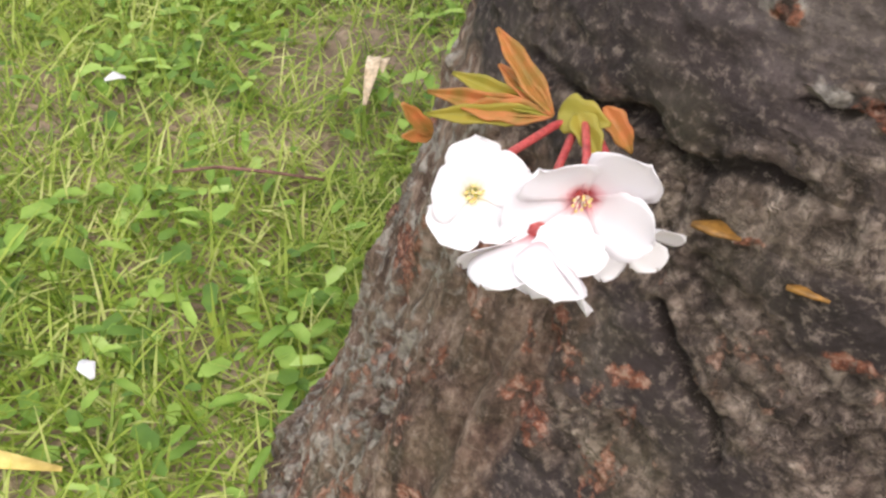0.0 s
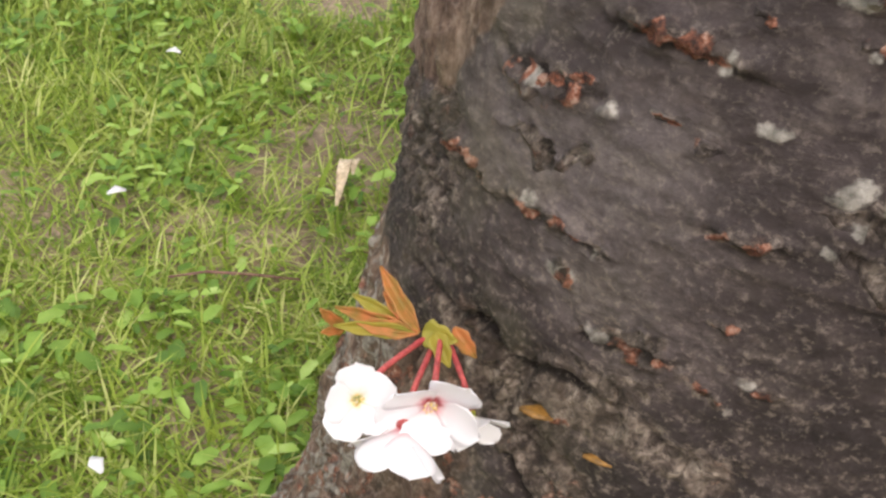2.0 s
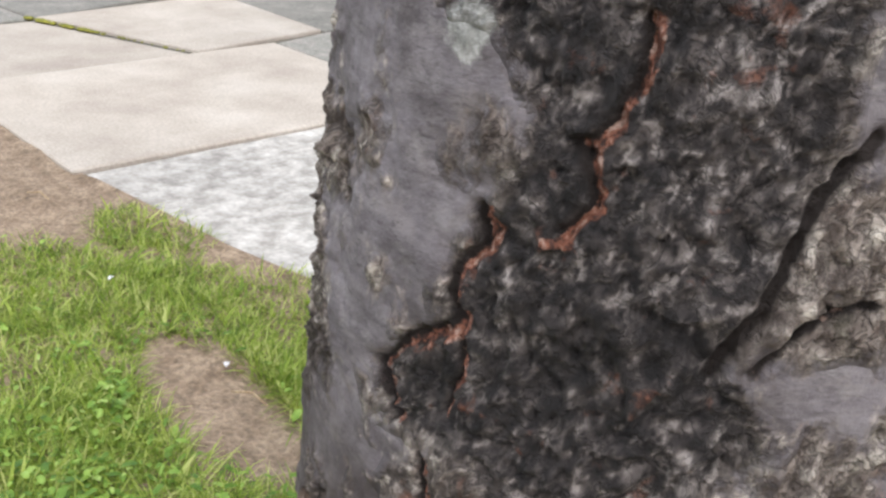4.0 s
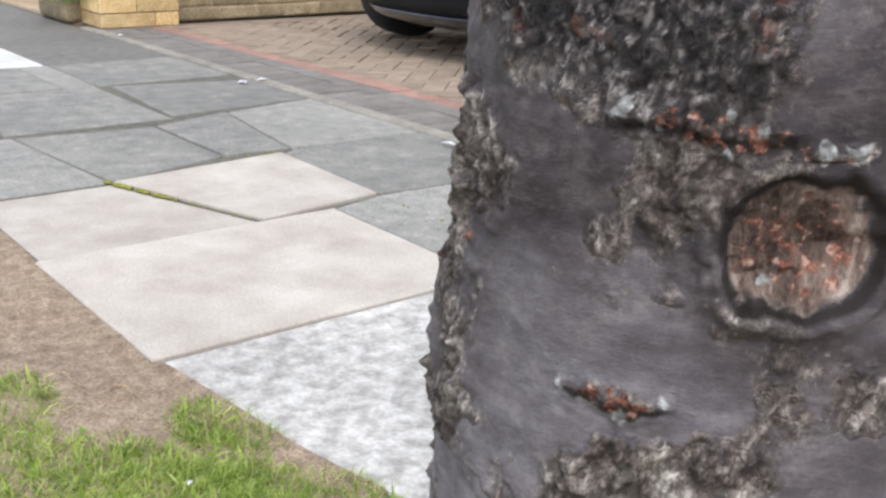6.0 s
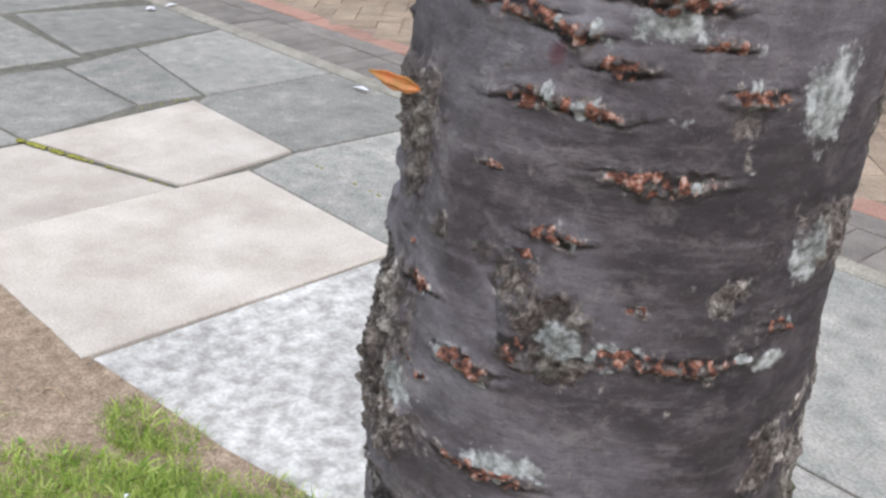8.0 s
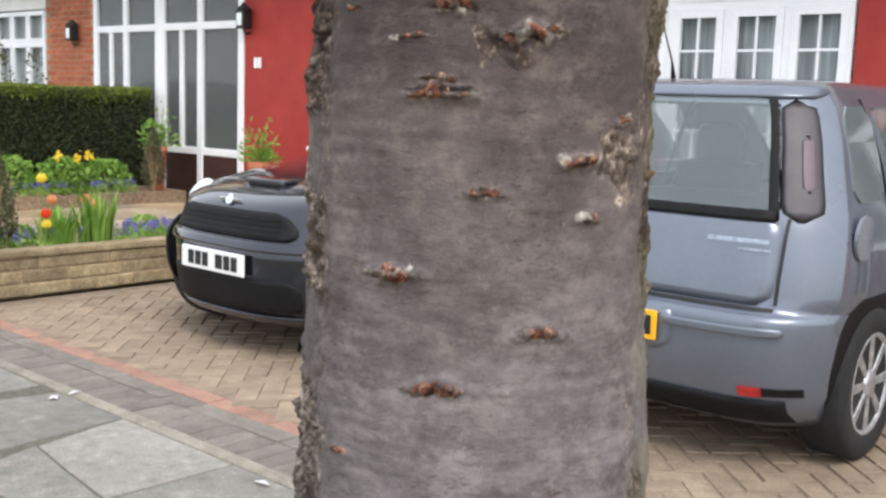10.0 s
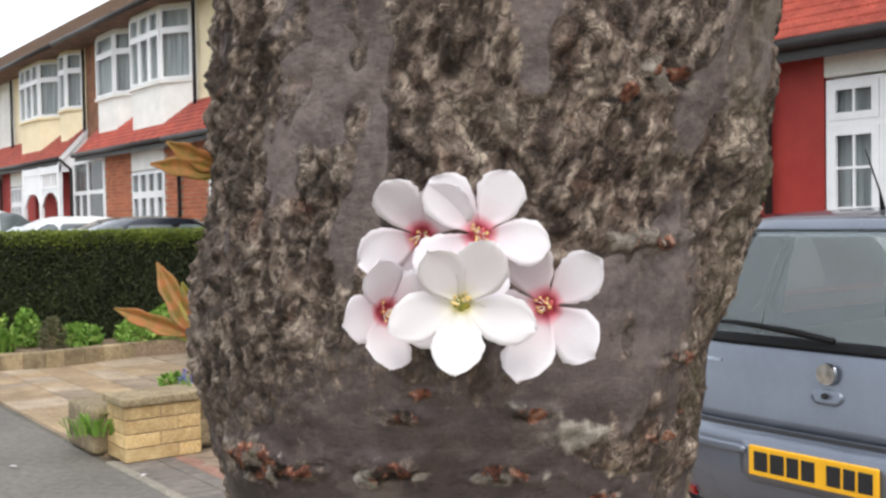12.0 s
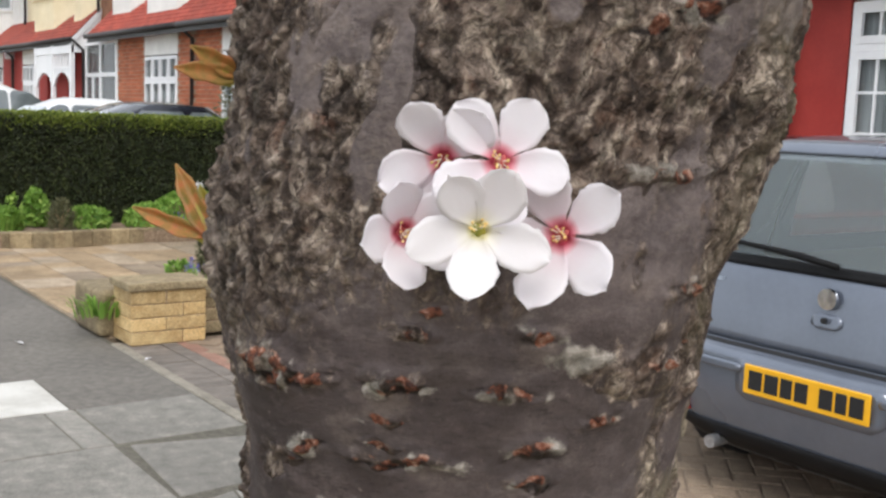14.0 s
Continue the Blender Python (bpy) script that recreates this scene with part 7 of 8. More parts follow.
def stone_block(parent, x0, x1, y0, y1, z0, z1, material, bevel=0.006):
    bm = bmesh.new()
    j = lambda: stone_rng.uniform(-0.004, 0.004)
    box(bm, x0 + 0.003 + j() * 0.5, x1 - 0.003 + j() * 0.5, y0 + 0.003 + j() * 0.5, y1 - 0.003, z0 + 0.003, z1 - 0.003, bevel, 2)
    return part("stone", bm, material, parent)


pillar = thing("gate_pillar", "low square pillar of yellow stone blocks with a flat cap", "pillar", at=(-5.585, 2.19, 0.0))
px0, px1, py0, py1 = -0.165, 0.165, -0.24, 0.24
bm = bmesh.new()
box(bm, px0 + 0.012, px1 - 0.012, py0 + 0.012, py1 - 0.012, 0, 0.335)
part("core", bm, M["mortar"], pillar)
for c in range(4):
    z0, z1 = c * 0.0835, (c + 1) * 0.0835
    cut = -0.02 if c % 2 else 0.09
    for a, b in ((py0, cut), (cut, py1)):
        stone_block(pillar, px0, px1, a, b, z0, z1, M["stone_yellow"])
bm = bmesh.new()
box(bm, px0 - 0.015, px1 + 0.015, py0 - 0.02, py1 + 0.015, 0.336, 0.385, 0.012, 2)
part("cap", bm, M["stone_bed"], pillar, "weathered flat stone cap")

bed_wall = thing("bed_wall", "low weathered stone wall beside the drive", "garden wall", at=(-5.65, 3.6, 0.0))
bm = bmesh.new()
box(bm, -0.045, 0.038, -1.12, 2.2, 0, 0.25)
part("core", bm, M["mortar"], bed_wall)
for c in range(3):
    y = -1.12 - (0.14 if c % 2 else 0)
    while y < 2.2:
        ln = stone_rng.uniform(0.26, 0.5)
        stone_block(bed_wall, -0.055, 0.05 + stone_rng.uniform(-0.004, 0.004), max(y, -1.12), min(y + ln, 2.2), c * 0.083, (c + 1) * 0.083, M["stone_bed"], 0.012)
        y += ln
bm = bmesh.new()
box(bm, -0.07, 0.062, -1.13, 2.2, 0.25, 0.298, 0.012, 2)
part("coping", bm, M["stone_bed"], bed_wall)

# rounded end of the old front wall with a fern
bm = bmesh.new()
box(bm, -6.25, -5.74, 1.86, 2.30, 0.0, 0.30, 0.045, 3)
tagged(part("wall_stub", bm, M["stone_bed"], smooth=True), "rounded stub of a rendered garden wall", "garden wall")

bm = bmesh.new()
box(bm, -6.5, -5.70, 2.45, 5.8, 0.0, 0.24)
tagged(part("flower_bed", bm, M["soil"]), "dark soil of the raised flower bed", "flower bed", kind="structure")

# the curved low wall of the further bed, and its bed
curve = [(-10.35 + 0.35 * math.sin(f * math.pi / 2) ** 0.8 if f < 1 else -10.0 - 0.10 * (f - 1), 1.98 + 0.8 * f) for f in [k * 0.25 for k in range(0, 22)]]
far_wall = thing("bed_wall", "low curved stone edging of the further flower bed", "garden wall", at=(0, 0, 0))
for (ax, ay), (bx, by) in zip(curve, curve[1:]):
    bm = bmesh.new()
    prism(bm, [(ax, ay), (bx, by), (bx - 0.12, by), (ax - 0.12, ay)], 0.0, 0.17)
    bmesh.ops.bevel(bm, geom=list(bm.edges), offset=0.012, segments=1, affect="EDGES")
    part("stone", bm, M["stone_bed"], far_wall)
bm = bmesh.new()
box(bm, -10.95, -10.12, 2.05, 7.0, 0.0, 0.14)
tagged(part("flower_bed", bm, M["soil"]), "dark soil of the further flower bed", "flower bed", kind="structure")


def leaf_cloud(name, pts, size, material, seed, parent=None, aspect=0.45, upward=0.0):
    """Many small pointed leaves at the given points, each its own way."""
    rng = np.random.RandomState(seed)
    pts = np.asarray(pts)
    n = len(pts)
    a = rng.normal(0, 1, (n, 3))
    a[:, 2] += upward
    a /= np.linalg.norm(a, axis=1)[:, None]
    b = rng.normal(0, 1, (n, 3))
    b = np.cross(a, b)
    b /= np.linalg.norm(b, axis=1)[:, None]
    s = (size * rng.uniform(0.6, 1.4, n))[:, None]
    c = np.cross(a, b) * s * 0.12
    q = np.stack([pts - a * s * 0.5, pts + b * s * aspect * 0.5 + c, pts + a * s * 0.5, pts - b * s * aspect * 0.5 + c], 1).reshape(-1, 3)
    F = np.arange(n)[:, None] * 4 + np.array([0, 1, 2, 3])[None]
    return arrays(name, q, F, material, parent)


def hedge(name, label, x0, x1, y0, y1, top, count, seed):
    rng = np.random.RandomState(seed)
    h = thing(name, label, "hedge", "clipped hedges", at=((x0 + x1) / 2, (y0 + y1) / 2, 0))
    w, d = (x1 - x0) / 2, (y1 - y0) / 2
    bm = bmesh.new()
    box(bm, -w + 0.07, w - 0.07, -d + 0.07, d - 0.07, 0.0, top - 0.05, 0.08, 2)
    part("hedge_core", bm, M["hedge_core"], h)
    m = count
    face = rng.choice(4, m, p=[0.34, 0.12, 0.12, 0.42])
    u, v = rng.uniform(-1, 1, m), rng.uniform(0.02, 1, m)
    P = np.zeros((m, 3))
    P[:, 0] = np.where(face == 0, w, np.where(face == 3, w, u * w))
    P[:, 1] = np.where((face == 0) | (face == 3), u * d, np.where(face == 1, -d, d))
    P[:, 2] = v * top
    bulge = (fractal(P * 2.2, seed, 3) - 0.5) * 0.10
    P[:, 0] += np.where((face == 0) | (face == 3), bulge, 0) + rng.normal(0, 0.02, m)
    P[:, 1] += rng.normal(0, 0.02, m)
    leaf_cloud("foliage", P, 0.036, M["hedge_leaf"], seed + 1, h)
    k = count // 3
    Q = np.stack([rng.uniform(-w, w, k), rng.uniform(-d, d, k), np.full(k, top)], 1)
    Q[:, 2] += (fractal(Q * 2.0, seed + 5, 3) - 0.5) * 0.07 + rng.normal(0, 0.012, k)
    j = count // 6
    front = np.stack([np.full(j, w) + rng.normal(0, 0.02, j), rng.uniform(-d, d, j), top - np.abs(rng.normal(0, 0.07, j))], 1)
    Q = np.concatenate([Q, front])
    # lighter green leaves over the top and the upper front
    leaf_cloud("top_foliage", Q, 0.038, M["hedge_top"], seed + 2, h, upward=0.6)
    return h


hedge("hedge", "tall dark green clipped hedge with lighter green top", -11.75, -10.98, 2.25, 7.05, 1.335, 42000, 51)
hedge("hedge", "dark green clipped hedge along the pavement", -19.0, -12.25, 1.95, 2.75, 1.33, 26000, 57)

# iron gate beside the hedge
gate = thing("iron_gate", "black wrought-iron garden gate standing open", "gate", at=(-11.35, 2.0, 0.0))
for y in (0.0, 0.34):
    bm = bmesh.new()
    box(bm, -0.42 - 0.025, -0.42 + 0.025, y - 0.025, y + 0.025, 0.0, 1.28, 0.006)
    part("post", bm, M["iron"], gate)
    bm = bmesh.new()
    tube(bm, [(-0.42, y, 1.26), (-0.42, y + 0.04, 1.34), (-0.42, y + 0.10, 1.33), (-0.42, y + 0.11, 1.28)], 0.010, 8)
    part("scroll", bm, M["slab_grey"], gate, "pale curled finial", smooth=True)
for k in range(7):
    y = 0.045 + k * 0.042
    bm = bmesh.new()
    tube(bm, [(-0.42, y, 0.08), (-0.42, y, 0.65), (-0.42, y, 1.22)], 0.011, 6)
    part("bar", bm, M["iron"], gate)
for z in (0.12, 0.66, 1.2):
    bm = bmesh.new()
    box(bm, -0.435, -0.405, 0.0, 0.34, z - 0.02, z + 0.02, 0.004)
    part("rail", bm, M["iron"], gate)
bm = bmesh.new()
box(bm, -12.5, -12.22, 1.92, 2.16, 0.0, 0.42, 0.03, 2)
tagged(part("stone_post", bm, M["stone_bed"]), "short weathered stone gate post", "post")

# ---- planting ----
def shrub(name, label, at, size, count, leaf, material, seed, conical=False, category="shrub"):
    rng = np.random.RandomState(seed)
    ob = thing(name, label, category, "planting", at=at)
    bm = bmesh.new()
    for k in range(7):
        a = k * 0.9
        tube(bm, [(0, 0, 0), (0.15 * size[0] * math.cos(a), 0.15 * size[0] * math.sin(a), size[2] * 0.4), (0.32 * size[0] * math.cos(a), 0.32 * size[0] * math.sin(a), size[2] * (0.62 + 0.05 * (k % 3)))], [0.012, 0.008, 0.004], 5)
    part("stem_tuft", bm, M["wood_cut"], ob)
    z = rng.uniform(0.12 if conical else 0.08, 1.0, count)
    lump = 0.8 + 0.4 * lattice(np.stack([rng.uniform(0, 4, count), z * 4, 0 * z], 1), seed)
    rad = ((1.05 - z) ** 0.75 * np.minimum(1, z * 3.2 + 0.25) if conical else np.sqrt(np.clip(1 - (z * 1.5 - 0.55) ** 2, 0.02, 1))) * lump
    a = rng.uniform(0, 6.283, count)
    r = rad * np.sqrt(rng.uniform(0.35, 1.0, count))
    P = np.stack([size[0] * 0.5 * r * np.cos(a), size[1] * 0.5 * r * np.sin(a), size[2] * z], 1)
    leaf_cloud("foliage", P, leaf, material, seed + 3, ob, aspect=0.3 if conical else 0.5, upward=0.5)
    return ob


def strap_leaves(name, label, at, count, height, spread, width, material, seed, category="plant"):
    rng = random.Random(seed)
    ob = thing(name, label, category, "planting", at=at)
    bm = bmesh.new()
    for k in range(count):
        a, r0 = rng.uniform(0, 6.28), rng.uniform(0, spread * 0.5)
        h, o = height * rng.uniform(0.6, 1.1), rng.uniform(0.05, 0.5) * spread
        pts_s = [Vector((r0 * math.cos(a) + o * f ** 1.6 * math.cos(a), r0 * math.sin(a) + o * f ** 1.6 * math.sin(a), h * (f - 0.25 * f ** 4))) for f in (0, 0.35, 0.7, 1.0)]
        rows = []
        sx, sy = -math.sin(a), math.cos(a)
        for q, wf in zip(pts_s, (0.7, 1, 0.8, 0.1)):
            rows.append((bm.verts.new(q + Vector((sx, sy, 0)) * width * wf / 2), bm.verts.new(q - Vector((sx, sy, 0)) * width * wf / 2)))
        for p0, p1 in zip(rows, rows[1:]):
            bm.faces.new((p0[0], p0[1], p1[1], p1[0]))
    part("leaf_tuft", bm, material, ob, smooth=True)
    return ob


def tulip(at, height, material, label, seed):
    rng = random.Random(seed)
    ob = thing("tulip", label, "flower", "tulips in the bed", at=at)
    bm = bmesh.new()
    lean = rng.uniform(-0.03, 0.03)
    tube(bm, [(0, 0, 0), (lean * 0.5, 0, height * 0.5), (lean, 0, height)], 0.004, 6)
    part("stem", bm, M["bed_leaf"], ob)
    for k in range(6):
        bm = bmesh.new()
        a = k * math.pi / 3
        rows = []
        for f, w, r in ((0, 0.006, 0.006), (0.3, 0.023, 0.025), (0.7, 0.021, 0.027), (1.0, 0.003, 0.018)):
            c = Vector((lean + r * math.cos(a), r * math.sin(a), height + 0.065 * f))
            s = Vector((-math.sin(a), math.cos(a), 0)) * w
            rows.append((bm.verts.new(c - s), bm.verts.new(c + s)))
        for p0, p1 in zip(rows, rows[1:]):
            bm.faces.new((p0[0], p0[1], p1[1], p1[0]))
        part("petal", bm, material, ob, smooth=True)
    for k in range(2):
        a = rng.uniform(0, 6.28)
        bm = bmesh.new()
        rows = []
        for f, w in ((0, 0.008), (0.4, 0.02), (0.8, 0.014), (1, 0.002)):
            c = Vector((0.10 * f * math.cos(a), 0.10 * f * math.sin(a), 0.8 * height * f * (1 - 0.3 * f)))
            s = Vector((-math.sin(a), math.cos(a), 0)) * w
            rows.append((bm.verts.new(c - s), bm.verts.new(c + s)))
        for p0, p1 in zip(rows, rows[1:]):
            bm.faces.new((p0[0], p0[1], p1[1], p1[0]))
        part("leaf", bm, M["bed_leaf"], ob, smooth=True)
    return ob


BZ = 0.24
shrub("dwarf_conifer", "dark green pointed dwarf conifer with a bare foot", (-5.98, 2.74, BZ), (0.36, 0.36, 0.70), 2600, 0.040, M["conifer"], 61, True, "conifer")
strap_leaves("tulip_clump", "clump of broad green tulip leaves", (-5.85, 3.12, BZ), 80, 0.36, 0.26, 0.022, M["bed_leaf"], 63)
strap_leaves("tulip_clump", "clump of broad green tulip leaves", (-5.82, 3.36, BZ), 90, 0.50, 0.24, 0.022, M["bed_leaf"], 64)
for k, (x, y, h, mm, lb) in enumerate(((-5.83, 3.00, 0.22, "tulip_red", "red tulip in the raised bed"), (-5.81, 3.01, 0.15, "tulip_yellow", "yellow tulip in the raised bed"), (-5.87, 3.09, 0.30, "tulip_orange", "pale orange tulip in the raised bed"),
                                       (-5.83, 3.30, 0.30, "tulip_orange", "pale orange tulip in the raised bed"), (-5.80, 3.34, 0.27, "tulip_orange", "pale orange tulip in the raised bed"), (-5.95, 3.05, 0.44, "tulip_yellow", "yellow tulip in the raised bed"))):
    tulip((x, y, BZ), h, M[mm], lb, 70 + k)


def hyacinths(at, n, spread, seed):
    rng = np.random.RandomState(seed)
    ob = thing("grape_hyacinths", "drift of violet-blue grape hyacinths", "flowers", "planting", at=at, kind="stuff")
    base = np.stack([rng.uniform(-spread[0], spread[0], n), rng.uniform(-spread[1], spread[1], n), np.zeros(n)], 1)
    P = np.repeat(base, 14, 0)
    P[:, 2] = 0.09 + rng.uniform(0, 0.055, len(P)) + np.repeat(rng.uniform(-0.03, 0.03, n), 14)
    P[:, :2] += rng.normal(0, 0.006, (len(P), 2))
    leaf_cloud("bloom_drift", P, 0.013, M["hyacinth"], seed + 1, ob, aspect=0.9)
    Q = np.repeat(base, 8, 0) + rng.normal(0, 0.02, (n * 8, 3))
    Q[:, 2] = rng.uniform(0.01, 0.10, len(Q))
    leaf_cloud("leaves", Q, 0.07, M["bed_leaf"], seed + 2, ob, aspect=0.12, upward=1.2)
    return ob


hyacinths((-5.85, 3.95, BZ), 130, (0.13, 0.55), 81)
hyacinths((-5.95, 3.0, BZ), 40, (0.16, 0.3), 82)
for k, (x, y, s) in enumerate(((-6.2, 3.0, 0.25), (-6.25, 4.0, 0.3), (-6.1, 4.5, 0.25), (-6.3, 2.6, 0.2))):
    shrub("low_plant", "low leafy green bed plant", (x, y, BZ), (s, s, 0.14), 260, 0.045, M["bed_leaf"], 90 + k, category="plant")
# the further bed: leafy plants, white and yellow flowers, small dark box ball
for k, (x, y, w, h) in enumerate(((-10.5, 2.42, 0.42, 0.24), (-10.75, 2.80, 0.26, 0.40), (-10.6, 3.3, 0.5, 0.22), (-10.45, 4.4, 0.9, 0.40), (-10.6, 5.0, 0.7, 0.42), (-10.5, 5.6, 0.6, 0.40), (-10.6, 6.2, 0.6, 0.36), (-10.4, 3.9, 0.5, 0.26))):
    shrub("bed_plant", "leafy green perennial in the further bed", (x, y, 0.14), (w, w, h), 700, 0.075, M["bed_leaf"], 110 + k, category="plant")
shrub("box_ball", "small dark clipped evergreen ball", (-10.35, 2.95, 0.14), (0.27, 0.27, 0.34), 1400, 0.03, M["conifer"], 121, category="shrub")
shrub("dwarf_conifer", "dark upright conifer by the porch", (-10.2, 6.6, 0.14), (0.36, 0.36, 0.75), 1500, 0.04, M["conifer"], 122, True, "conifer")
hyacinths((-10.3, 5.3, 0.14), 160, (0.25, 1.1), 123)
strap_leaves("daffodil_clump", "clump of green daffodil leaves with pale blooms", (-10.42, 2.40, 0.14), 90, 0.34, 0.34, 0.022, M["bed_leaf"], 124)
for k, (x, y, z, mm) in enumerate(((-10.4, 2.30, 0.42, "weed"), (-10.35, 2.44, 0.44, "weed"), (-10.45, 2.52, 0.46, "weed"), (-10.5, 4.35, 0.6, "petal_white"), (-10.45, 4.5, 0.58, "petal_white"), (-10.4, 4.45, 0.52, "petal_white"),
                                   (-10.2, 5.4, 0.55, "tulip_yellow"), (-10.2, 5.62, 0.52, "tulip_yellow"), (-10.15, 5.75, 0.56, "tulip_yellow"))):
    rng_f = np.random.RandomState(130 + k)
    fl = thing("bed_flower", "pale spring flower on a green stem", "flower", "planting", at=(x, y, 0.14))
    bm = bmesh.new()
    tube(bm, [(0, 0, 0), (0.01, 0, z * 0.5), (0.0, 0, z - 0.14)], 0.004, 5)
    part("stem", bm, M["bed_leaf"], fl)
    leaf_cloud("bloom", rng_f.normal(0, 0.022, (26, 3)) + np.array([0, 0, z - 0.12]), 0.045, M[mm], 140 + k, fl, aspect=0.8)
# fern in the wall and blue flowers behind the pillar
strap_leaves("fern", "bright green fern growing from the old wall", (-5.75, 1.86, 0.14), 70, 0.17, 0.30, 0.022, M["bed_leaf"], 151)
hyacinths((-5.80, 2.52, 0.30), 8, (0.08, 0.06), 152)


def plant_pot(at, h, r, seed):
    ob = thing("plant_pot", "tall terracotta pot with a green plant by the door", "pot", "pots by the porch", at=at)
    bm = bmesh.new()
    n = 20
    prof = [(0.7, 0), (0.72, 0.02), (0.95, 0.85), (1.08, 0.87), (1.08, 1.0), (0.95, 1.0), (0.9, 0.92)]
    rings = [[bm.verts.new((r * a * math.cos(t), r * a * math.sin(t), h * b)) for t in (2 * math.pi * k / n for k in range(n))] for a, b in prof]
    for r0, r1 in zip(rings, rings[1:]):
        for k in range(n):
            bm.faces.new((r0[k], r0[(k + 1) % n], r1[(k + 1) % n], r1[k]))
    bm.faces.new(rings[0][::-1])
    bm.faces.new(rings[-1])
    part("pot", bm, M["terracotta"], ob, "terracotta pot", smooth=True)
    rng = np.random.RandomState(seed)
    P = rng.normal(0, r * 0.9, (220, 3))
    P[:, 2] = np.abs(P[:, 2]) * 1.6 + h
    leaf_cloud("foliage", P, 0.09, M["bed_leaf"], seed, ob, aspect=0.3, upward=0.8)
    return ob


plant_pot((-10.35, 6.75, 0.12), 0.55, 0.11, 161)
plant_pot((-8.2, 6.6, 0.0), 0.62, 0.11, 162)

# ---- the terrace ----
def window_unit(parent, at, turn, width, height, cols, split, bars=(0, 0), frame=0.055, trim=None, curtain=True, name="window", rim=0.03):
    """A white casement window: frame, panes and curtains; split: height of the lower lights as a part of the whole."""
    bm = bmesh.new()
    d0, d1 = -0.03, 0.05
    box(bm, 0, width, d0, d1, 0, frame, 0.006)
    box(bm, 0, width, d0, d1, height - frame, height, 0.006)
    for k in range(cols + 1):
        c = width * k / cols
        w = frame * (0.5 if k in (0, cols) else 0.55)
        c = min(max(c, w), width - w)
        box(bm, c - w, c + w, d0 - 0.003, d1 + 0.003, 0.002, height - 0.002, 0.006)
    if split:
        box(bm, 0.002, width - 0.002, d0 - 0.006, d1, height * split - frame * 0.55, height * split + frame * 0.55, 0.006)
    cw = width / cols
    zs = ((0, split), (split, 1)) if split else ((0, 1),)
    for k in range(cols):
        for row, (za, zb) in enumerate(zs):
            x0, x1, z0, z1 = k * cw + frame * 0.55, (k + 1) * cw - frame * 0.55, za * height + frame * 0.55, zb * height - frame * 0.55
            # casement rim
            for q in ((x0, x0 + rim, z0, z1), (x1 - rim, x1, z0, z1), (x0 + rim + 0.001, x1 - rim - 0.001, z0, z0 + rim), (x0 + rim + 0.001, x1 - rim - 0.001, z1 - rim, z1)):
                box(bm, q[0], q[1], d0 - 0.012, d0 + 0.02, q[2], q[3])
            nb = bars[0]
            for i in range(1, nb + 1):
                c = x0 + (x1 - x0) * i / (nb + 1)
                box(bm, c - 0.010, c + 0.010, d0 - 0.004, d0 + 0.012, z0 + 0.03, z1 - 0.03)
            hb = bars[1] if row == 0 else 0
            for i in range(1, hb + 1):
                c = z0 + (z1 - z0) * i / (hb + 1)
                box(bm, x0 + 0.03, x1 - 0.03, d0 - 0.006, d0 + 0.010, c - 0.010, c + 0.010)
    win = part(name, bm, trim or M["upvc"], parent, "white-framed window with net curtains")
    win.matrix_basis = pose(*at, 0, 0, turn)
    for k in range(cols):
        for za, zb in zs:
            pn = boxed("pane", (k * cw + 0.03, (k + 1) * cw - 0.03, 0.004, 0.010, za * height + 0.03, zb * height - 0.03), M["window_glass"], win)
            pn.visible_shadow = False
    if curtain:
        bm = bmesh.new()
        n = max(12, int(width * 22))
        lo = [bm.verts.new((width * k / n, 0.085 + 0.018 * math.sin(k * 2.1) + 0.008 * math.sin(k * 5.3), 0.02)) for k in range(n + 1)]
        hi2 = [bm.verts.new((width * k / n, 0.085 + 0.014 * math.sin(k * 2.1 + 0.6), height - 0.02)) for k in range(n + 1)]
        for k in range(n):
            bm.faces.new((lo[k], lo[k + 1], hi2[k + 1], hi2[k]))
        part("curtain", bm, M["curtain"], win, "pale net curtain", smooth=True)
    return win


def bay(parent, a, b, sill, head, wall, front, cols, paint, trim=None, s=0.38):
    """An upstairs canted bay with a rendered skirt that comes down on the lower roof."""
    bm = bmesh.new()
    prism(bm, [(a, wall), (a + s, front), (b - s, front), (b, wall)], 2.95, sill)
    part("bay_skirt", bm, paint, parent)
    bm = bmesh.new()
    prism(bm, [(a - 0.05, wall), (a + s - 0.04, front - 0.06), (b - s + 0.04, front - 0.06), (b + 0.05, wall)], sill + 0.001, sill + 0.05)
    part("bay_sill", bm, paint, parent)
    bm = bmesh.new()
    prism(bm, [(a, wall), (a + s, front), (b - s, front), (b, wall)], head, head + 0.22)
    part("bay_head", bm, paint, parent)
    h = head - sill - 0.052
    window_unit(parent, (a + s, front, sill + 0.051), 0, b - a - 2 * s, h, cols, 0.68, trim=trim)
    ln = math.hypot(s, wall - front)
    ang = math.degrees(math.atan2(wall - front, s))
    window_unit(parent, (a + 0.01, wall - 0.01, sill + 0.051), -ang, ln - 0.02, h, 1, 0.68, trim=trim)
    window_unit(parent, (b - s + 0.005, front + 0.005, sill + 0.051), ang, ln - 0.02, h, 1, 0.68, trim=trim)


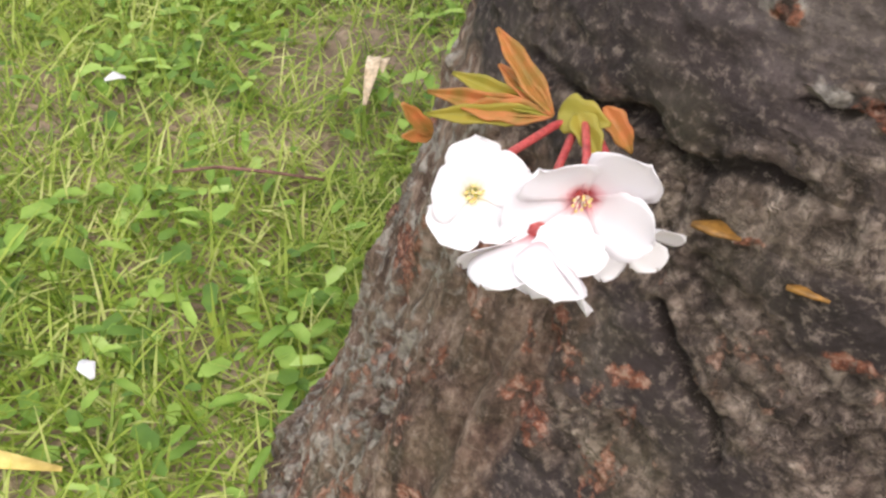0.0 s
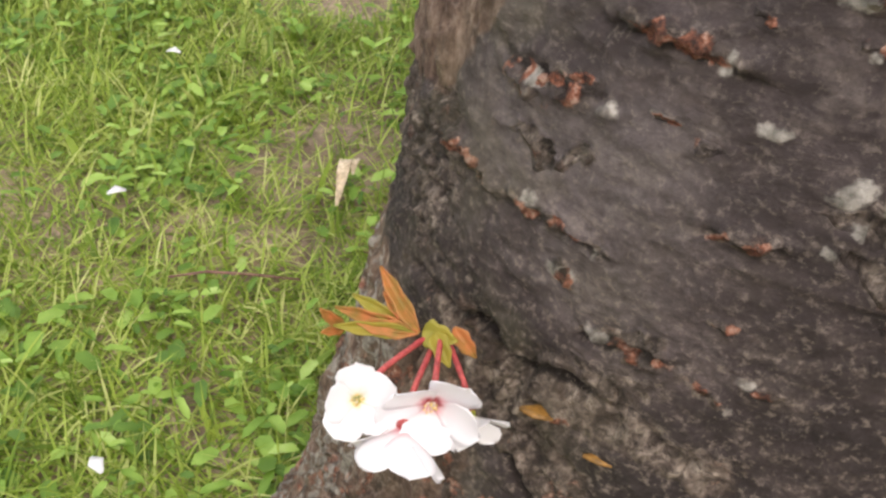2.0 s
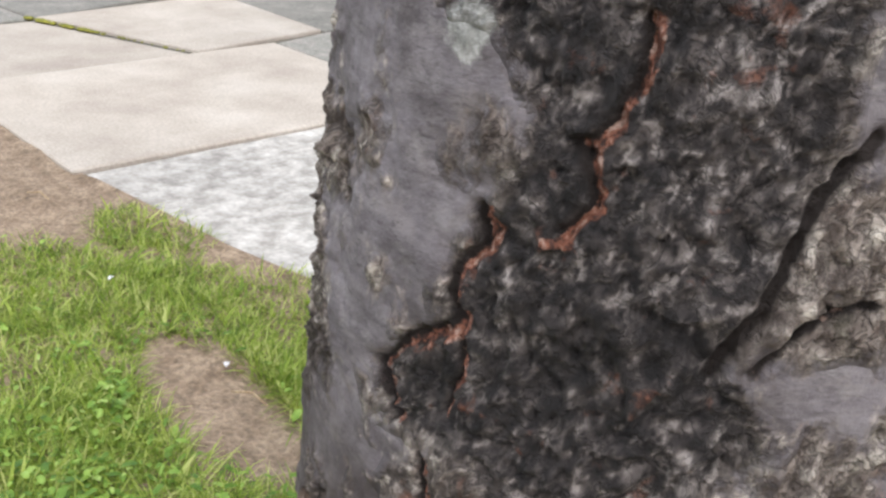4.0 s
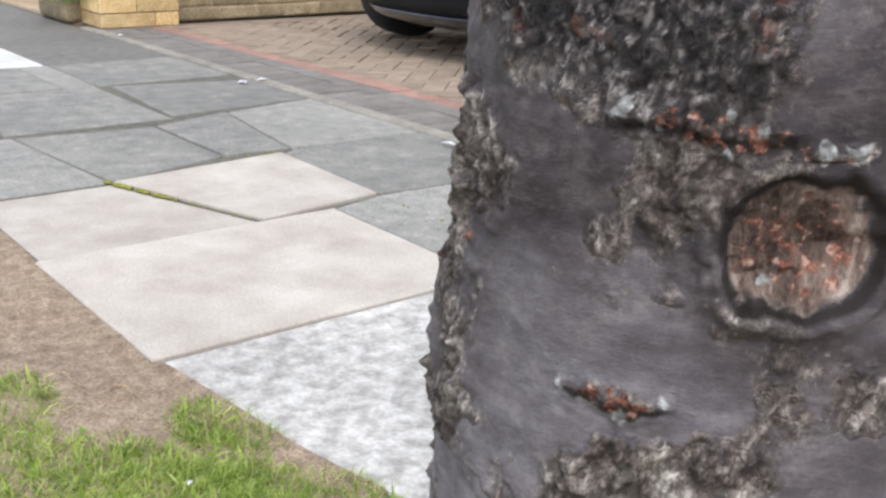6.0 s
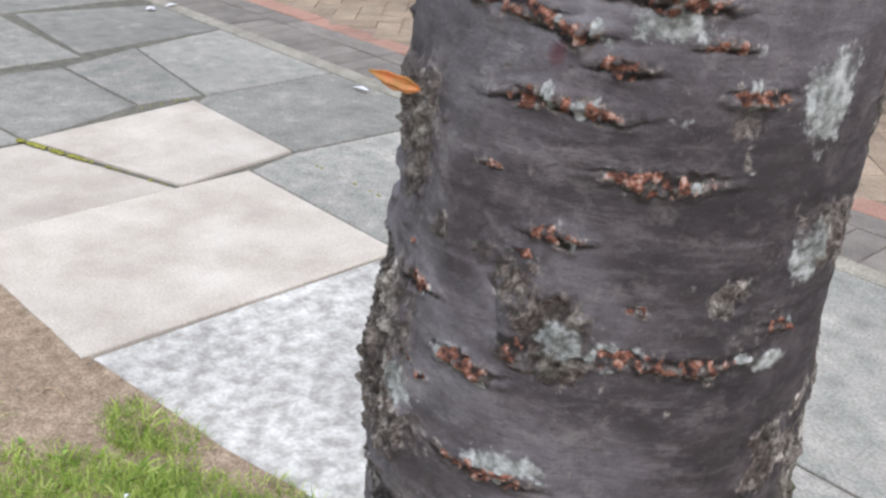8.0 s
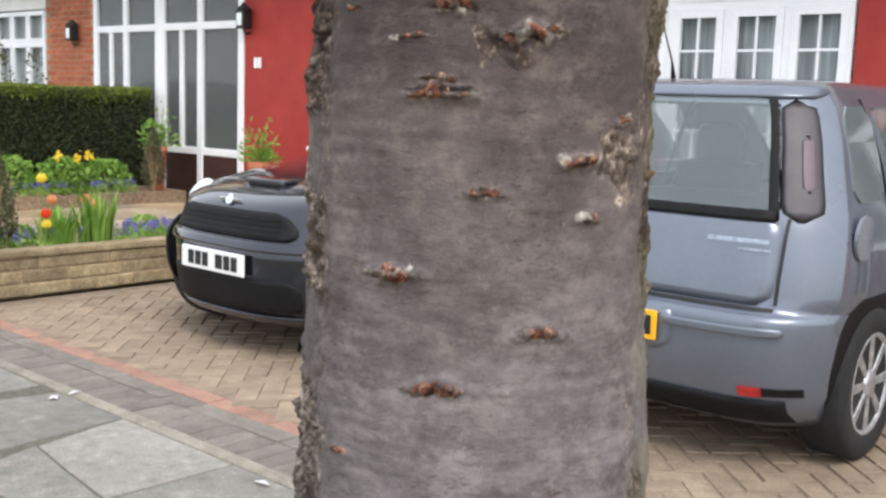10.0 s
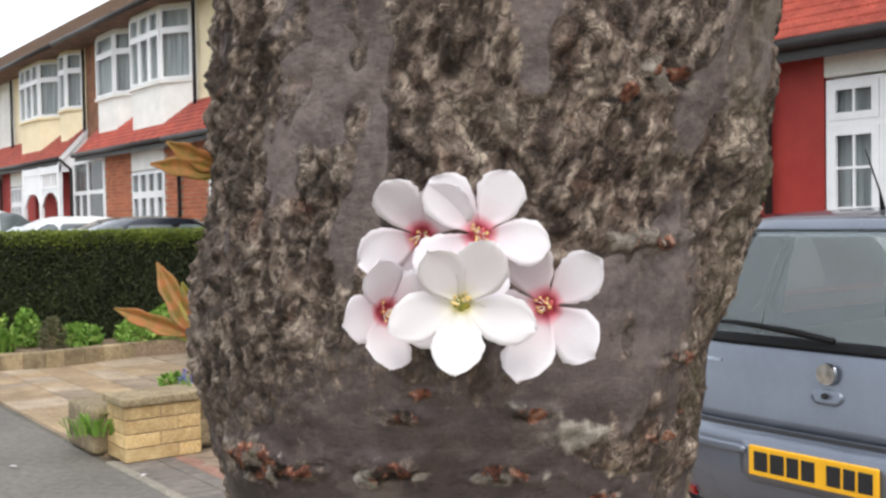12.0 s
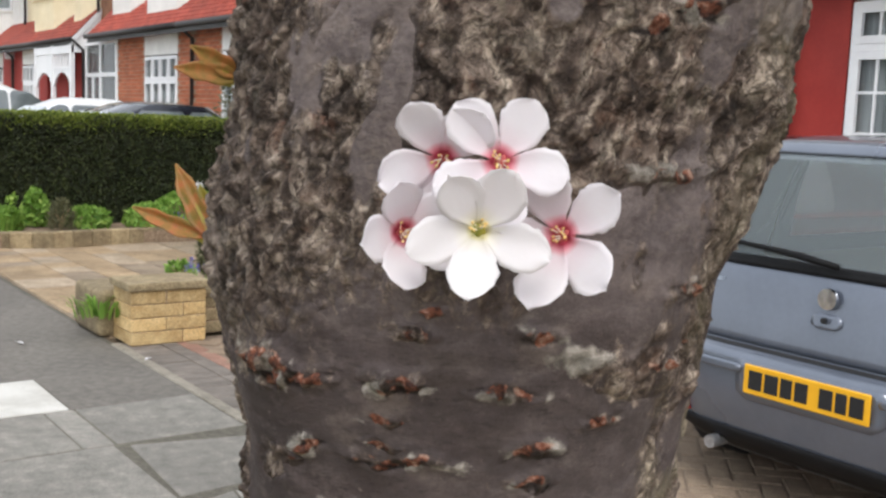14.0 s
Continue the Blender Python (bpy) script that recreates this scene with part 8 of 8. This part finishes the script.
def tiled_slope(bm, x0, x1, y0, z0, y1, z1, courses, tile, rng):
    """Courses of overlapping tiles up a slope."""
    for c in range(courses):
        f0, f1 = c / courses, (c + 1.15) / courses
        ya, za = y0 + (y1 - y0) * f0, z0 + (z1 - z0) * f0
        yb, zb = y0 + (y1 - y0) * f1, z0 + (z1 - z0) * f1
        x = x0 - (tile / 2 if c % 2 else 0)
        while x < x1:
            xa, xb = max(x, x0) + 0.002, min(x + tile, x1) - 0.002
            if xb > xa:
                l = rng.uniform(0, 0.006)
                v = [bm.verts.new(q) for q in ((xa, ya, za + 0.022 + l), (xb, ya, za + 0.022 + l), (xb, yb, zb + 0.006), (xa, yb, zb + 0.006), (xa, ya, za - 0.01), (xb, ya, za - 0.01))]
                bm.faces.new(v[:4])
                bm.faces.new((v[4], v[5], v[1], v[0]))
            x += tile


brick_bm = bmesh.new()
box(brick_bm, -0.107, 0.107, -0.006, 0.02, -0.0325, 0.0325, 0.003)
brick_mesh = bpy.data.meshes.new("brick")
brick_bm.to_mesh(brick_mesh)
brick_bm.free()
M["brick_face"] = surface("brick_face", two((156, 84, 56), (186, 112, 78)), 14, 0.9, 0.4, 120, stain=0.2, vary=0.2)
brick_mesh.materials.append(M["brick_face"])


def bricks(parent, x0, x1, z0, z1, y):
    """Courses of single bricks on a pier's face."""
    row = 0
    z = z0 + 0.0375
    while z < z1 - 0.03:
        x = x0 + (0.1125 if row % 2 else 0.0) + 0.1125
        while x < x1 - 0.08:
            ob = new("brick", brick_mesh)
            ob.parent = parent
            ob.location = (x, y, z)
            x += 0.225
        z += 0.075
        row += 1


def house(x0, mirror, low, upper, pier_bricks=False, porch="glazed", trim=None, forward=0.0, win=(1.22, 3.27), pier=(3.27, 4.60), sill=4.0, head=2.44, strip=False, pipe=True, bays=None, eave=0.0, roof_from=0.0):
    """A two-storey terraced house, 6.2 m wide. Local x runs from the party line; mirror: door on the left."""
    W, Y = 6.2, FRONT_Y - forward
    rng = random.Random(int(abs(x0) * 10))
    hs = thing("terraced_house", "two-storey terraced house with red lower roof and white bays", "house", "terrace", at=(x0, 0, 0))
    X = (lambda a, b: (W - b, W - a)) if mirror else (lambda a, b: (a, b))
    wa, wb = X(*win)
    # ground-floor wall round its window and doorway
    da, db = X(pier[1], W)
    low_mat = M[low]
    cuts = sorted([0.0, wa, wb, da, db, W])
    for a, b in zip(cuts, cuts[1:]):
        if b - a < 0.02:
            continue
        mid = (a + b) / 2
        if wa < mid < wb:
            boxed("wall", (a, b, Y, Y + 0.25, 0.0, 0.78), low_mat, hs)
            boxed("window_panel", (a, b, Y - 0.01, Y + 0.2, head + 0.01, 2.90), M["render_white"], hs, 0.01)
        elif da < mid < db:
            back = 0.2 if porch == "open" else 0.9
            boxed("wall", (a, b, Y + back, Y + back + 0.25, 0.0, 2.90), low_mat, hs)
        else:
            wl_ = boxed("wall", (a, b, Y, Y + 0.25, 0.0, 2.90), low_mat if not (pier_bricks and low == "mortar") else M["mortar"], hs)
            if pier_bricks:
                bricks(wl_, a, b, 1.05, 2.90, Y)
    window_unit(hs, (wa + 0.02, Y + 0.02, 0.80), 0, wb - wa - 0.04, head - 0.81, 4, 0.787 if x0 > -6 else 0.72, (1, 3) if x0 > -6 else (0, 0), rim=0.06 if x0 > -6 else 0.035)
    boxed("window_sill", (wa - 0.04, wb + 0.04, Y - 0.06, Y + 0.1, 0.74, 0.785), M["upvc"], hs, 0.008)
    # porch
    if porch == "glazed":
        pf = boxed("porch_post", (da, da + 0.11, Y - 0.02, Y + 0.06, 0.0, 2.86), M["upvc"], hs, 0.008, "white-framed glazed porch")
        boxed("porch_post", ((da + db) / 2 - 0.055, (da + db) / 2 + 0.055, Y - 0.02, Y + 0.06, 0.0, 2.86), M["upvc"], hs, 0.008)
        boxed("porch_post", (db - 0.11, db, Y - 0.02, Y + 0.06, 0.0, 2.86), M["upvc"], hs, 0.008)
        boxed("porch_post", (da + 0.25 * (db - da), da + 0.25 * (db - da) + 0.07, Y - 0.018, Y + 0.05, 0.62, 2.1), M["upvc"], hs, 0.008)
        for z in (0.62, 2.12, 2.81):
            boxed("porch_rail", (da + 0.002, db - 0.002, Y - 0.015, Y + 0.055, z - 0.045, z + 0.045), M["upvc"], hs, 0.006)
        for k in range(2):
            a, b = da + (db - da) * k / 2 + 0.04, da + (db - da) * (k + 1) / 2 - 0.04
            g = boxed("pane", (a, b, Y + 0.015, Y + 0.022, 2.15, 2.79), M["porch_glass"], pf)
            g.visible_shadow = False
            g = boxed("pane", (a, b, Y + 0.015, Y + 0.022, 0.65, 2.09), M["porch_glass"], pf)
            g.visible_shadow = False
        boxed("porch_wall", (da + 0.01, db - 0.01, Y + 0.0, Y + 0.08, 0.0, 0.585), M["door_dark"], hs)
        dx = (da + 0.12, da + 0.95) if mirror else (db - 0.95, db - 0.12)
        dr = boxed("front_door", (dx[0], dx[1], Y + 0.82, Y + 0.88, 0.0, 2.02), M["door_dark"], hs, 0.01, "dark brown front door")
        boxed("door_panel", (dx[0] + 0.12, dx[1] - 0.12, Y + 0.80, Y + 0.83, 1.1, 1.85), M["window_glass"], dr)
    else:
        for c in (da + 0.05, (da + db) / 2, db - 0.05):
            boxed("porch_post", (c - 0.05, c + 0.05, Y - 0.32, Y - 0.22, 0.0, 2.8), M["upvc"], hs, 0.01, "white wooden porch post")
        mid = (da + db) / 2
        fascia = boxed("porch_fascia", (da, db, Y - 0.31, Y - 0.23, 2.60, 2.78), M["upvc"], hs, 0.01)
        boxed("porch_rail", (mid + 0.052, db - 0.102, Y - 0.305, Y - 0.235, 2.24, 2.30), M["upvc"], hs, 0.006)
        for k in range(6):
            c = mid + 0.14 + (db - mid - 0.33) * k / 5
            boxed("baluster", (c - 0.04, c + 0.04, Y - 0.295, Y - 0.245, 2.30, 2.60), M["upvc"], fascia, 0.006)
        # scalloped boards under the panel and under the rail
        for a, b, top in ((da + 0.102, mid - 0.052, 2.60), (mid + 0.052, db - 0.102, 2.24)):
            bm = bmesh.new()
            edge = [(a + (b - a) * k / 18, 2.20 - 0.34 * abs(2 * k / 18 - 1) ** 2.4 - 0.035 * abs(math.sin(math.pi * k / 3))) for k in range(19)]
            prism(bm, [(a, top), (b, top)] + edge[::-1], -0.02, 0.02)
            bm.transform(Matrix(((1, 0, 0, 0), (0, 0, 1, Y - 0.27), (0, 1, 0, 0), (0, 0, 0, 1))))
            part("arch_board", bm, M["upvc"], hs, "white scalloped porch board")
        dr = boxed("front_door", (da + 0.3, da + 1.15, Y + 0.16, Y + 0.197, 0.0, 2.05), M["red_paint"], hs, 0.01, "dark red front door")
    # lower tiled roof, gutter and downpipe
    g, e = roof_from, 2.95 + eave
    bm = bmesh.new()
    v = [bm.verts.new(q) for q in ((g, Y - 0.26, e), (W, Y - 0.26, e), (W, Y + 0.36, e + 0.67), (g, Y + 0.36, e + 0.67), (g, Y + 0.36, e - 0.05), (W, Y + 0.36, e - 0.05), (g, Y - 0.26, e - 0.05), (W, Y - 0.26, e - 0.05))]
    for q in ((0, 1, 2, 3), (6, 7, 1, 0), (6, 0, 3, 4), (7, 5, 2, 1), (4, 5, 7, 6)):
        bm.faces.new([v[i] for i in q])
    pent = part("pent_roof", bm, M["roof_red"], hs, "red tiled lower roof")
    bm = bmesh.new()
    tiled_slope(bm, g, W, Y - 0.28, e + 0.005, Y + 0.36, e + 0.69, 8, 0.22, rng)
    part("roof_tiles", bm, M["roof_red"], pent)
    boxed("fascia", (g, W, Y - 0.285, Y - 0.262, e - 0.17, e - 0.01), M["gutter"], hs)
    bm = bmesh.new()
    tube(bm, [(g, Y - 0.33, e - 0.04), (W, Y - 0.33, e - 0.04)], [0.05, 0.05], 10)
    part("gutter", bm, M["gutter"], hs, "dark gutter", smooth=True)
    if porch == "open":
        # white boarded verge and bargeboard that close the roof's end
        bm = bmesh.new()
        prism(bm, [(Y - 0.25, 2.62), (Y + 0.35, 2.62), (Y + 0.35, 3.54), (Y - 0.25, 2.88)], W + 0.004, W + 0.03)
        bm.transform(Matrix(((0, 0, 1, 0), (1, 0, 0, 0), (0, 1, 0, 0), (0, 0, 0, 1))))
        part("verge_board", bm, M["upvc"], hs, "white boarded end of the porch roof")
        bm = bmesh.new()
        prism(bm, [(Y - 0.30, 2.80), (Y - 0.30, 2.93), (Y + 0.36, 3.64), (Y + 0.36, 3.50)], W + 0.032, W + 0.06)
        bm.transform(Matrix(((0, 0, 1, 0), (1, 0, 0, 0), (0, 1, 0, 0), (0, 0, 0, 1))))
        part("bargeboard", bm, M["upvc"], hs)
    if pipe:
        bm = bmesh.new()
        tube(bm, [(0.06, Y - 0.31, 2.9), (0.06, Y - 0.06, 2.68), (0.06, Y - 0.05, 0.0)], [0.036, 0.036, 0.036], 8)
        part("downpipe", bm, M["gutter"], hs, "dark downpipe", smooth=True)
    bm = bmesh.new()
    tube(bm, [(0.06, Y + 0.28, 5.4), (0.06, Y + 0.28, 3.56)], [0.036, 0.036], 8)
    part("downpipe", bm, M["gutter"], hs, smooth=True)
    # upper storey
    uy = Y + 0.36
    boxed("upper_wall", (0, W, uy, uy + 0.25, 3.2, 5.62), M[upper] if pier_bricks is False or upper != "brick" else M["brick_old"], hs)
    ba, bb = bays[0][:2] if bays else X(1.55, 4.45)
    bay(hs, ba, bb, sill, 5.38, uy, Y - 0.02, 2 if bays and len(bays[0]) > 2 else 3, M[upper], trim, bays[0][2] if bays and len(bays[0]) > 2 else 0.6)
    ca, cb = bays[1][:2] if bays else X(4.62, 6.05)
    bay(hs, ca, cb, sill + 0.05, 5.38, uy, Y + 0.10, 1, M[upper], trim, 0.45)
    if strip:
        boxed("brick_strip", (0.0, 1.0, uy - 0.006, uy + 0.1, 3.3, 5.6), M["brick_old"], hs)
    # main roof
    bm = bmesh.new()
    v = [bm.verts.new(q) for q in ((0, Y - 0.32, 5.52), (W, Y - 0.32, 5.52), (W, Y + 3.8, 8.35), (0, Y + 3.8, 8.35), (W, Y + 7.9, 5.52), (0, Y + 7.9, 5.52), (0, Y - 0.32, 5.44), (W, Y - 0.32, 5.44), (W, Y + 7.9, 5.44), (0, Y + 7.9, 5.44))]
    for q in ((0, 1, 2, 3), (3, 2, 4, 5), (6, 7, 1, 0), (6, 0, 3, 5, 9), (7, 8, 4, 2, 1), (9, 8, 7, 6), (5, 4, 8, 9)):
        bm.faces.new([v[i] for i in q])
    rf = part("roof", bm, M["roof_brown"], hs, "brown tiled main roof")
    bm = bmesh.new()
    tiled_slope(bm, 0, W, Y - 0.36, 5.52, Y + 3.8, 8.36, 22, 0.6, rng)
    part("roof_tiles", bm, M["roof_brown"], rf)
    bm = bmesh.new()
    tube(bm, [(0, Y - 0.38, 5.46), (W, Y - 0.38, 5.46)], [0.055, 0.055], 8)
    part("gutter", bm, M["gutter"], hs, smooth=True)
    boxed("house_side", (0.01, W - 0.01, uy + 0.3, Y + 7.5, 0.0, 5.42), M["brick_old"], hs)
    return hs


def chimney(x):
    ch = thing("chimney", "brick chimney stack with clay pots", "chimney", "chimneys on the ridge", at=(x, FRONT_Y + 3.05, 8.0))
    boxed("chimney_body", (-0.32, 0.32, -0.62, 0.62, -1.0, 1.7), M["brick_old"], ch, 0.01)
    boxed("cap", (-0.39, 0.39, -0.69, 0.69, 1.42, 1.60), M["brick_old"], ch, 0.02)
    for k in range(4):
        bm = bmesh.new()
        tube(bm, [(0, -0.42 + k * 0.28, 1.69), (0, -0.42 + k * 0.28, 2.05)], [0.10, 0.085], 10)
        part("pot", bm, M["terracotta"], ch, "clay chimney pot", smooth=True)


house(-4.77, False, "red_paint", "render_white", win=(0.55, 2.53), pier=(2.53, 4.6), head=2.475, eave=-0.17)
house(1.43, True, "red_paint", "render_cream")
house(-10.97, True, "red_paint", "render_white", win=(1.22, 3.27), pier=(3.27, 4.48), pipe=False)
house(-17.17, False, "mortar", "render_cream", True, win=(1.22, 3.27), pier=(3.27, 4.60), bays=((1.21, 4.21, 0.78), (4.72, 6.18)))
house(-23.37, True, "mortar", "render_white", True, strip=True, trim=M["upvc"], bays=((3.35, 6.05), (1.12, 3.1)), win=(0.73, 2.43), pier=(2.43, 4.0), roof_from=1.1)
house(-29.57, False, "red_paint", "render_cream", porch="open", win=(0.9, 2.3), pier=(2.3, 3.2))
looks = (("red_paint", "render_white", "open"), ("render_cream", "render_cream", "glazed"), ("render_white", "render_white", "glazed"), ("brick", "render_white", "open"))
for k in range(9):
    lo_m, up_m, pc = looks[k % 4]
    house(-35.77 - 6.2 * k, k % 2 == 0, lo_m, up_m, False, pc)
for k in range(2):
    chimney(-52.2 - 12.4 * k)

# wall lanterns, dishes and house number bars on the nearer fronts
def lantern(x, y, z):
    ob = thing("wall_lantern", "black wall lantern beside the porch", "lantern", "porch lanterns", at=(x, y, z))
    bm = bmesh.new()
    box(bm, -0.07, 0.07, -0.16, -0.03, -0.12, 0.08, 0.012)
    part("case", bm, M["iron"], ob)
    bm = bmesh.new()
    box(bm, -0.045, 0.045, -0.165, -0.025, -0.09, 0.05, 0.004)
    part("glass", bm, M["lamp_clear"], ob)
    bm = bmesh.new()
    tube(bm, [(0, -0.095, 0.08), (0, -0.095, 0.13), (0, -0.095, 0.17)], [0.10, 0.05, 0.01], 8)
    part("roof", bm, M["iron"], ob)
    bm = bmesh.new()
    tube(bm, [(0, 0.0, -0.16), (0, -0.06, -0.18), (0, -0.095, -0.12)], 0.012, 6)
    part("bracket", bm, M["iron"], ob)


lantern(-13.0, 7.2, 2.10)
lantern(-9.15, 7.2, 2.18)
bar = thing("number_bars", "white painted house-number bars on the red wall", "house number", at=(-9.0, 7.19, 1.68))
for k in range(2):
    boxed("digit_bar", (-0.06 + k * 0.07, -0.01 + k * 0.07, -0.008, 0.012, -0.06, 0.06), M["upvc"], bar, 0.003)


def dish(x, y, z, r, material):
    ob = thing("satellite_dish", "round satellite dish on a wall bracket", "satellite dish", "dishes", at=(x, y, z))
    bm = bmesh.new()
    n = 24
    rings = [[bm.verts.new((r * f * math.cos(t), -0.32 + 0.10 * f * f * -1, r * 1.1 * f * math.sin(t))) for t in (2 * math.pi * k / n for k in range(n))] for f in (0.05, 0.4, 0.75, 1.0)]
    for r0, r1 in zip(rings, rings[1:]):
        for k in range(n):
            bm.faces.new((r0[k], r0[(k + 1) % n], r1[(k + 1) % n], r1[k]))
    bm.faces.new(rings[0])
    d = part("bowl", bm, material, ob, smooth=True)
    d.modifiers.new("solid", "SOLIDIFY").thickness = 0.01
    bm = bmesh.new()
    tube(bm, [(0, 0.02, -0.15), (0, -0.15, -0.12), (0, -0.32, 0)], 0.018, 6)
    part("arm", bm, M["iron"], ob)


dish(-12.40, 7.5, 4.57, 0.30, M["slab_grey"])
bm = bmesh.new()
tube(bm, [(-12.67, 7.54, 4.5), (-12.68, 7.54, 4.13), (-12.67, 7.54, 3.77), (-12.96, 7.5, 3.62), (-13.09, 7.2, 3.2)], 0.009, 5)
tagged(part("cable", bm, M["gutter"], smooth=True), "thin dark aerial cable running down the cream wall", "cable")
dish(-29.8, 6.95, 2.5, 0.33, M["gutter"])
shrub("wall_shrub", "sparse brown-green shrub against the brick front", (-14.9, 6.9, 0.0), (1.0, 0.5, 1.95), 500, 0.07, M["conifer"], 171)
shrub("wall_shrub", "sparse brown-green shrub against the brick front", (-13.7, 6.9, 0.0), (0.5, 0.4, 1.85), 240, 0.07, M["conifer"], 172)


# cars on the drives beyond the hedge
def plain_car(at, turn, paint, top, label, f=1.0):
    car = thing("parked_car", label, "car", "cars on the drives", at=at, turn=turn)
    k = top / 1.44
    s = Shell(near=[(0.17, 0.12), (0.4, 0.0), (0.7, 0.05), (0.95 * k, 0.12), (1.3 * k, 0.36), (1.40 * k, 0.5), (1.44 * k, 0.9)],
              far=[(z, y * f) for z, y in ((0.17, 3.9), (0.5, 4.1), (0.75 * k, 3.95), (0.9 * k, 3.25), (1.0 * k, 3.0), (1.3 * k, 2.35), (1.40 * k, 2.05), (1.44 * k, 1.8))],
              half=[(0.17, 0.76), (0.4, 0.84), (0.8, 0.86), (0.96 * k, 0.82), (1.3 * k, 0.68), (1.40 * k, 0.60), (1.44 * k, 0.42)],
              round_near=[(0.17, 0.2), (1.44, 0.15)], power=6.0,
              levels=[0.17, 0.22, 0.3, 0.4, 0.55, 0.7, 0.85 * k, 0.93 * k, 1.0 * k, 1.1 * k, 1.2 * k, 1.3 * k, 1.35 * k, 1.385 * k, 1.40 * k, 1.42 * k, 1.44 * k])
    part("body", s.body(), paint, car, smooth=True)
    for sd in (-1, 1):
        for y0, y1, sl in ((0.45, 1.10, (0.2, 0.0)), (1.16, 1.95, (0, 0)), (2.0, 2.85, (0, -0.5))):
            part("side_window", s.side_patch((y0 * f, y1 * f), (0.99 * k, 1.33 * k), sd, 0.006, sl, 0.05), M["car_glass"], car)
        wheel(car, sd * 0.77, 0.75, sd)
        wheel(car, sd * 0.77, 3.25 * f, sd)
    bm = bmesh.new()
    v = [bm.verts.new((x, y * f + d, z)) for d in (0.004, 0.016) for x, y, z in ((-0.74, 2.99, 1.005 * k), (0.74, 2.99, 1.005 * k), (0.62, 2.36, 1.296 * k), (-0.62, 2.36, 1.296 * k))]
    for q in ((3, 2, 1, 0), (4, 5, 6, 7), (0, 1, 5, 4), (1, 2, 6, 5), (2, 3, 7, 6), (3, 0, 4, 7)):
        bm.faces.new([v[i] for i in q])
    part("windscreen", bm, M["car_glass"], car)
    part("rear_window", s.near_patch((-0.82, 0.82), (0.98 * k, 1.33 * k), 0.008, 20, 10, rel=True, corner=0.05), M["car_glass"], car)
    for sd in (-1, 1):
        a, b = sorted((sd * 0.72, sd * 0.95))
        part("tail_lamp", s.near_patch((a, b), (0.75, 0.93), 0.008, 6, 5, rel=True, corner=0.03), M["lamp_red"], car)
    return car


plain_car((-21.6, 3.0, 0.0), 0, M["paint_white"], 1.82, "white family car parked on a drive beyond the hedge")
plain_car((-16.6, 6.3, 0.0), 180, M["paint_white"], 1.56, "white hatchback parked on a drive beyond the hedge", 0.82)
plain_car((-13.4, 6.2, 0.0), 180, M["paint_dark"], 1.52, "dark hatchback parked close behind the hedge", 0.82)
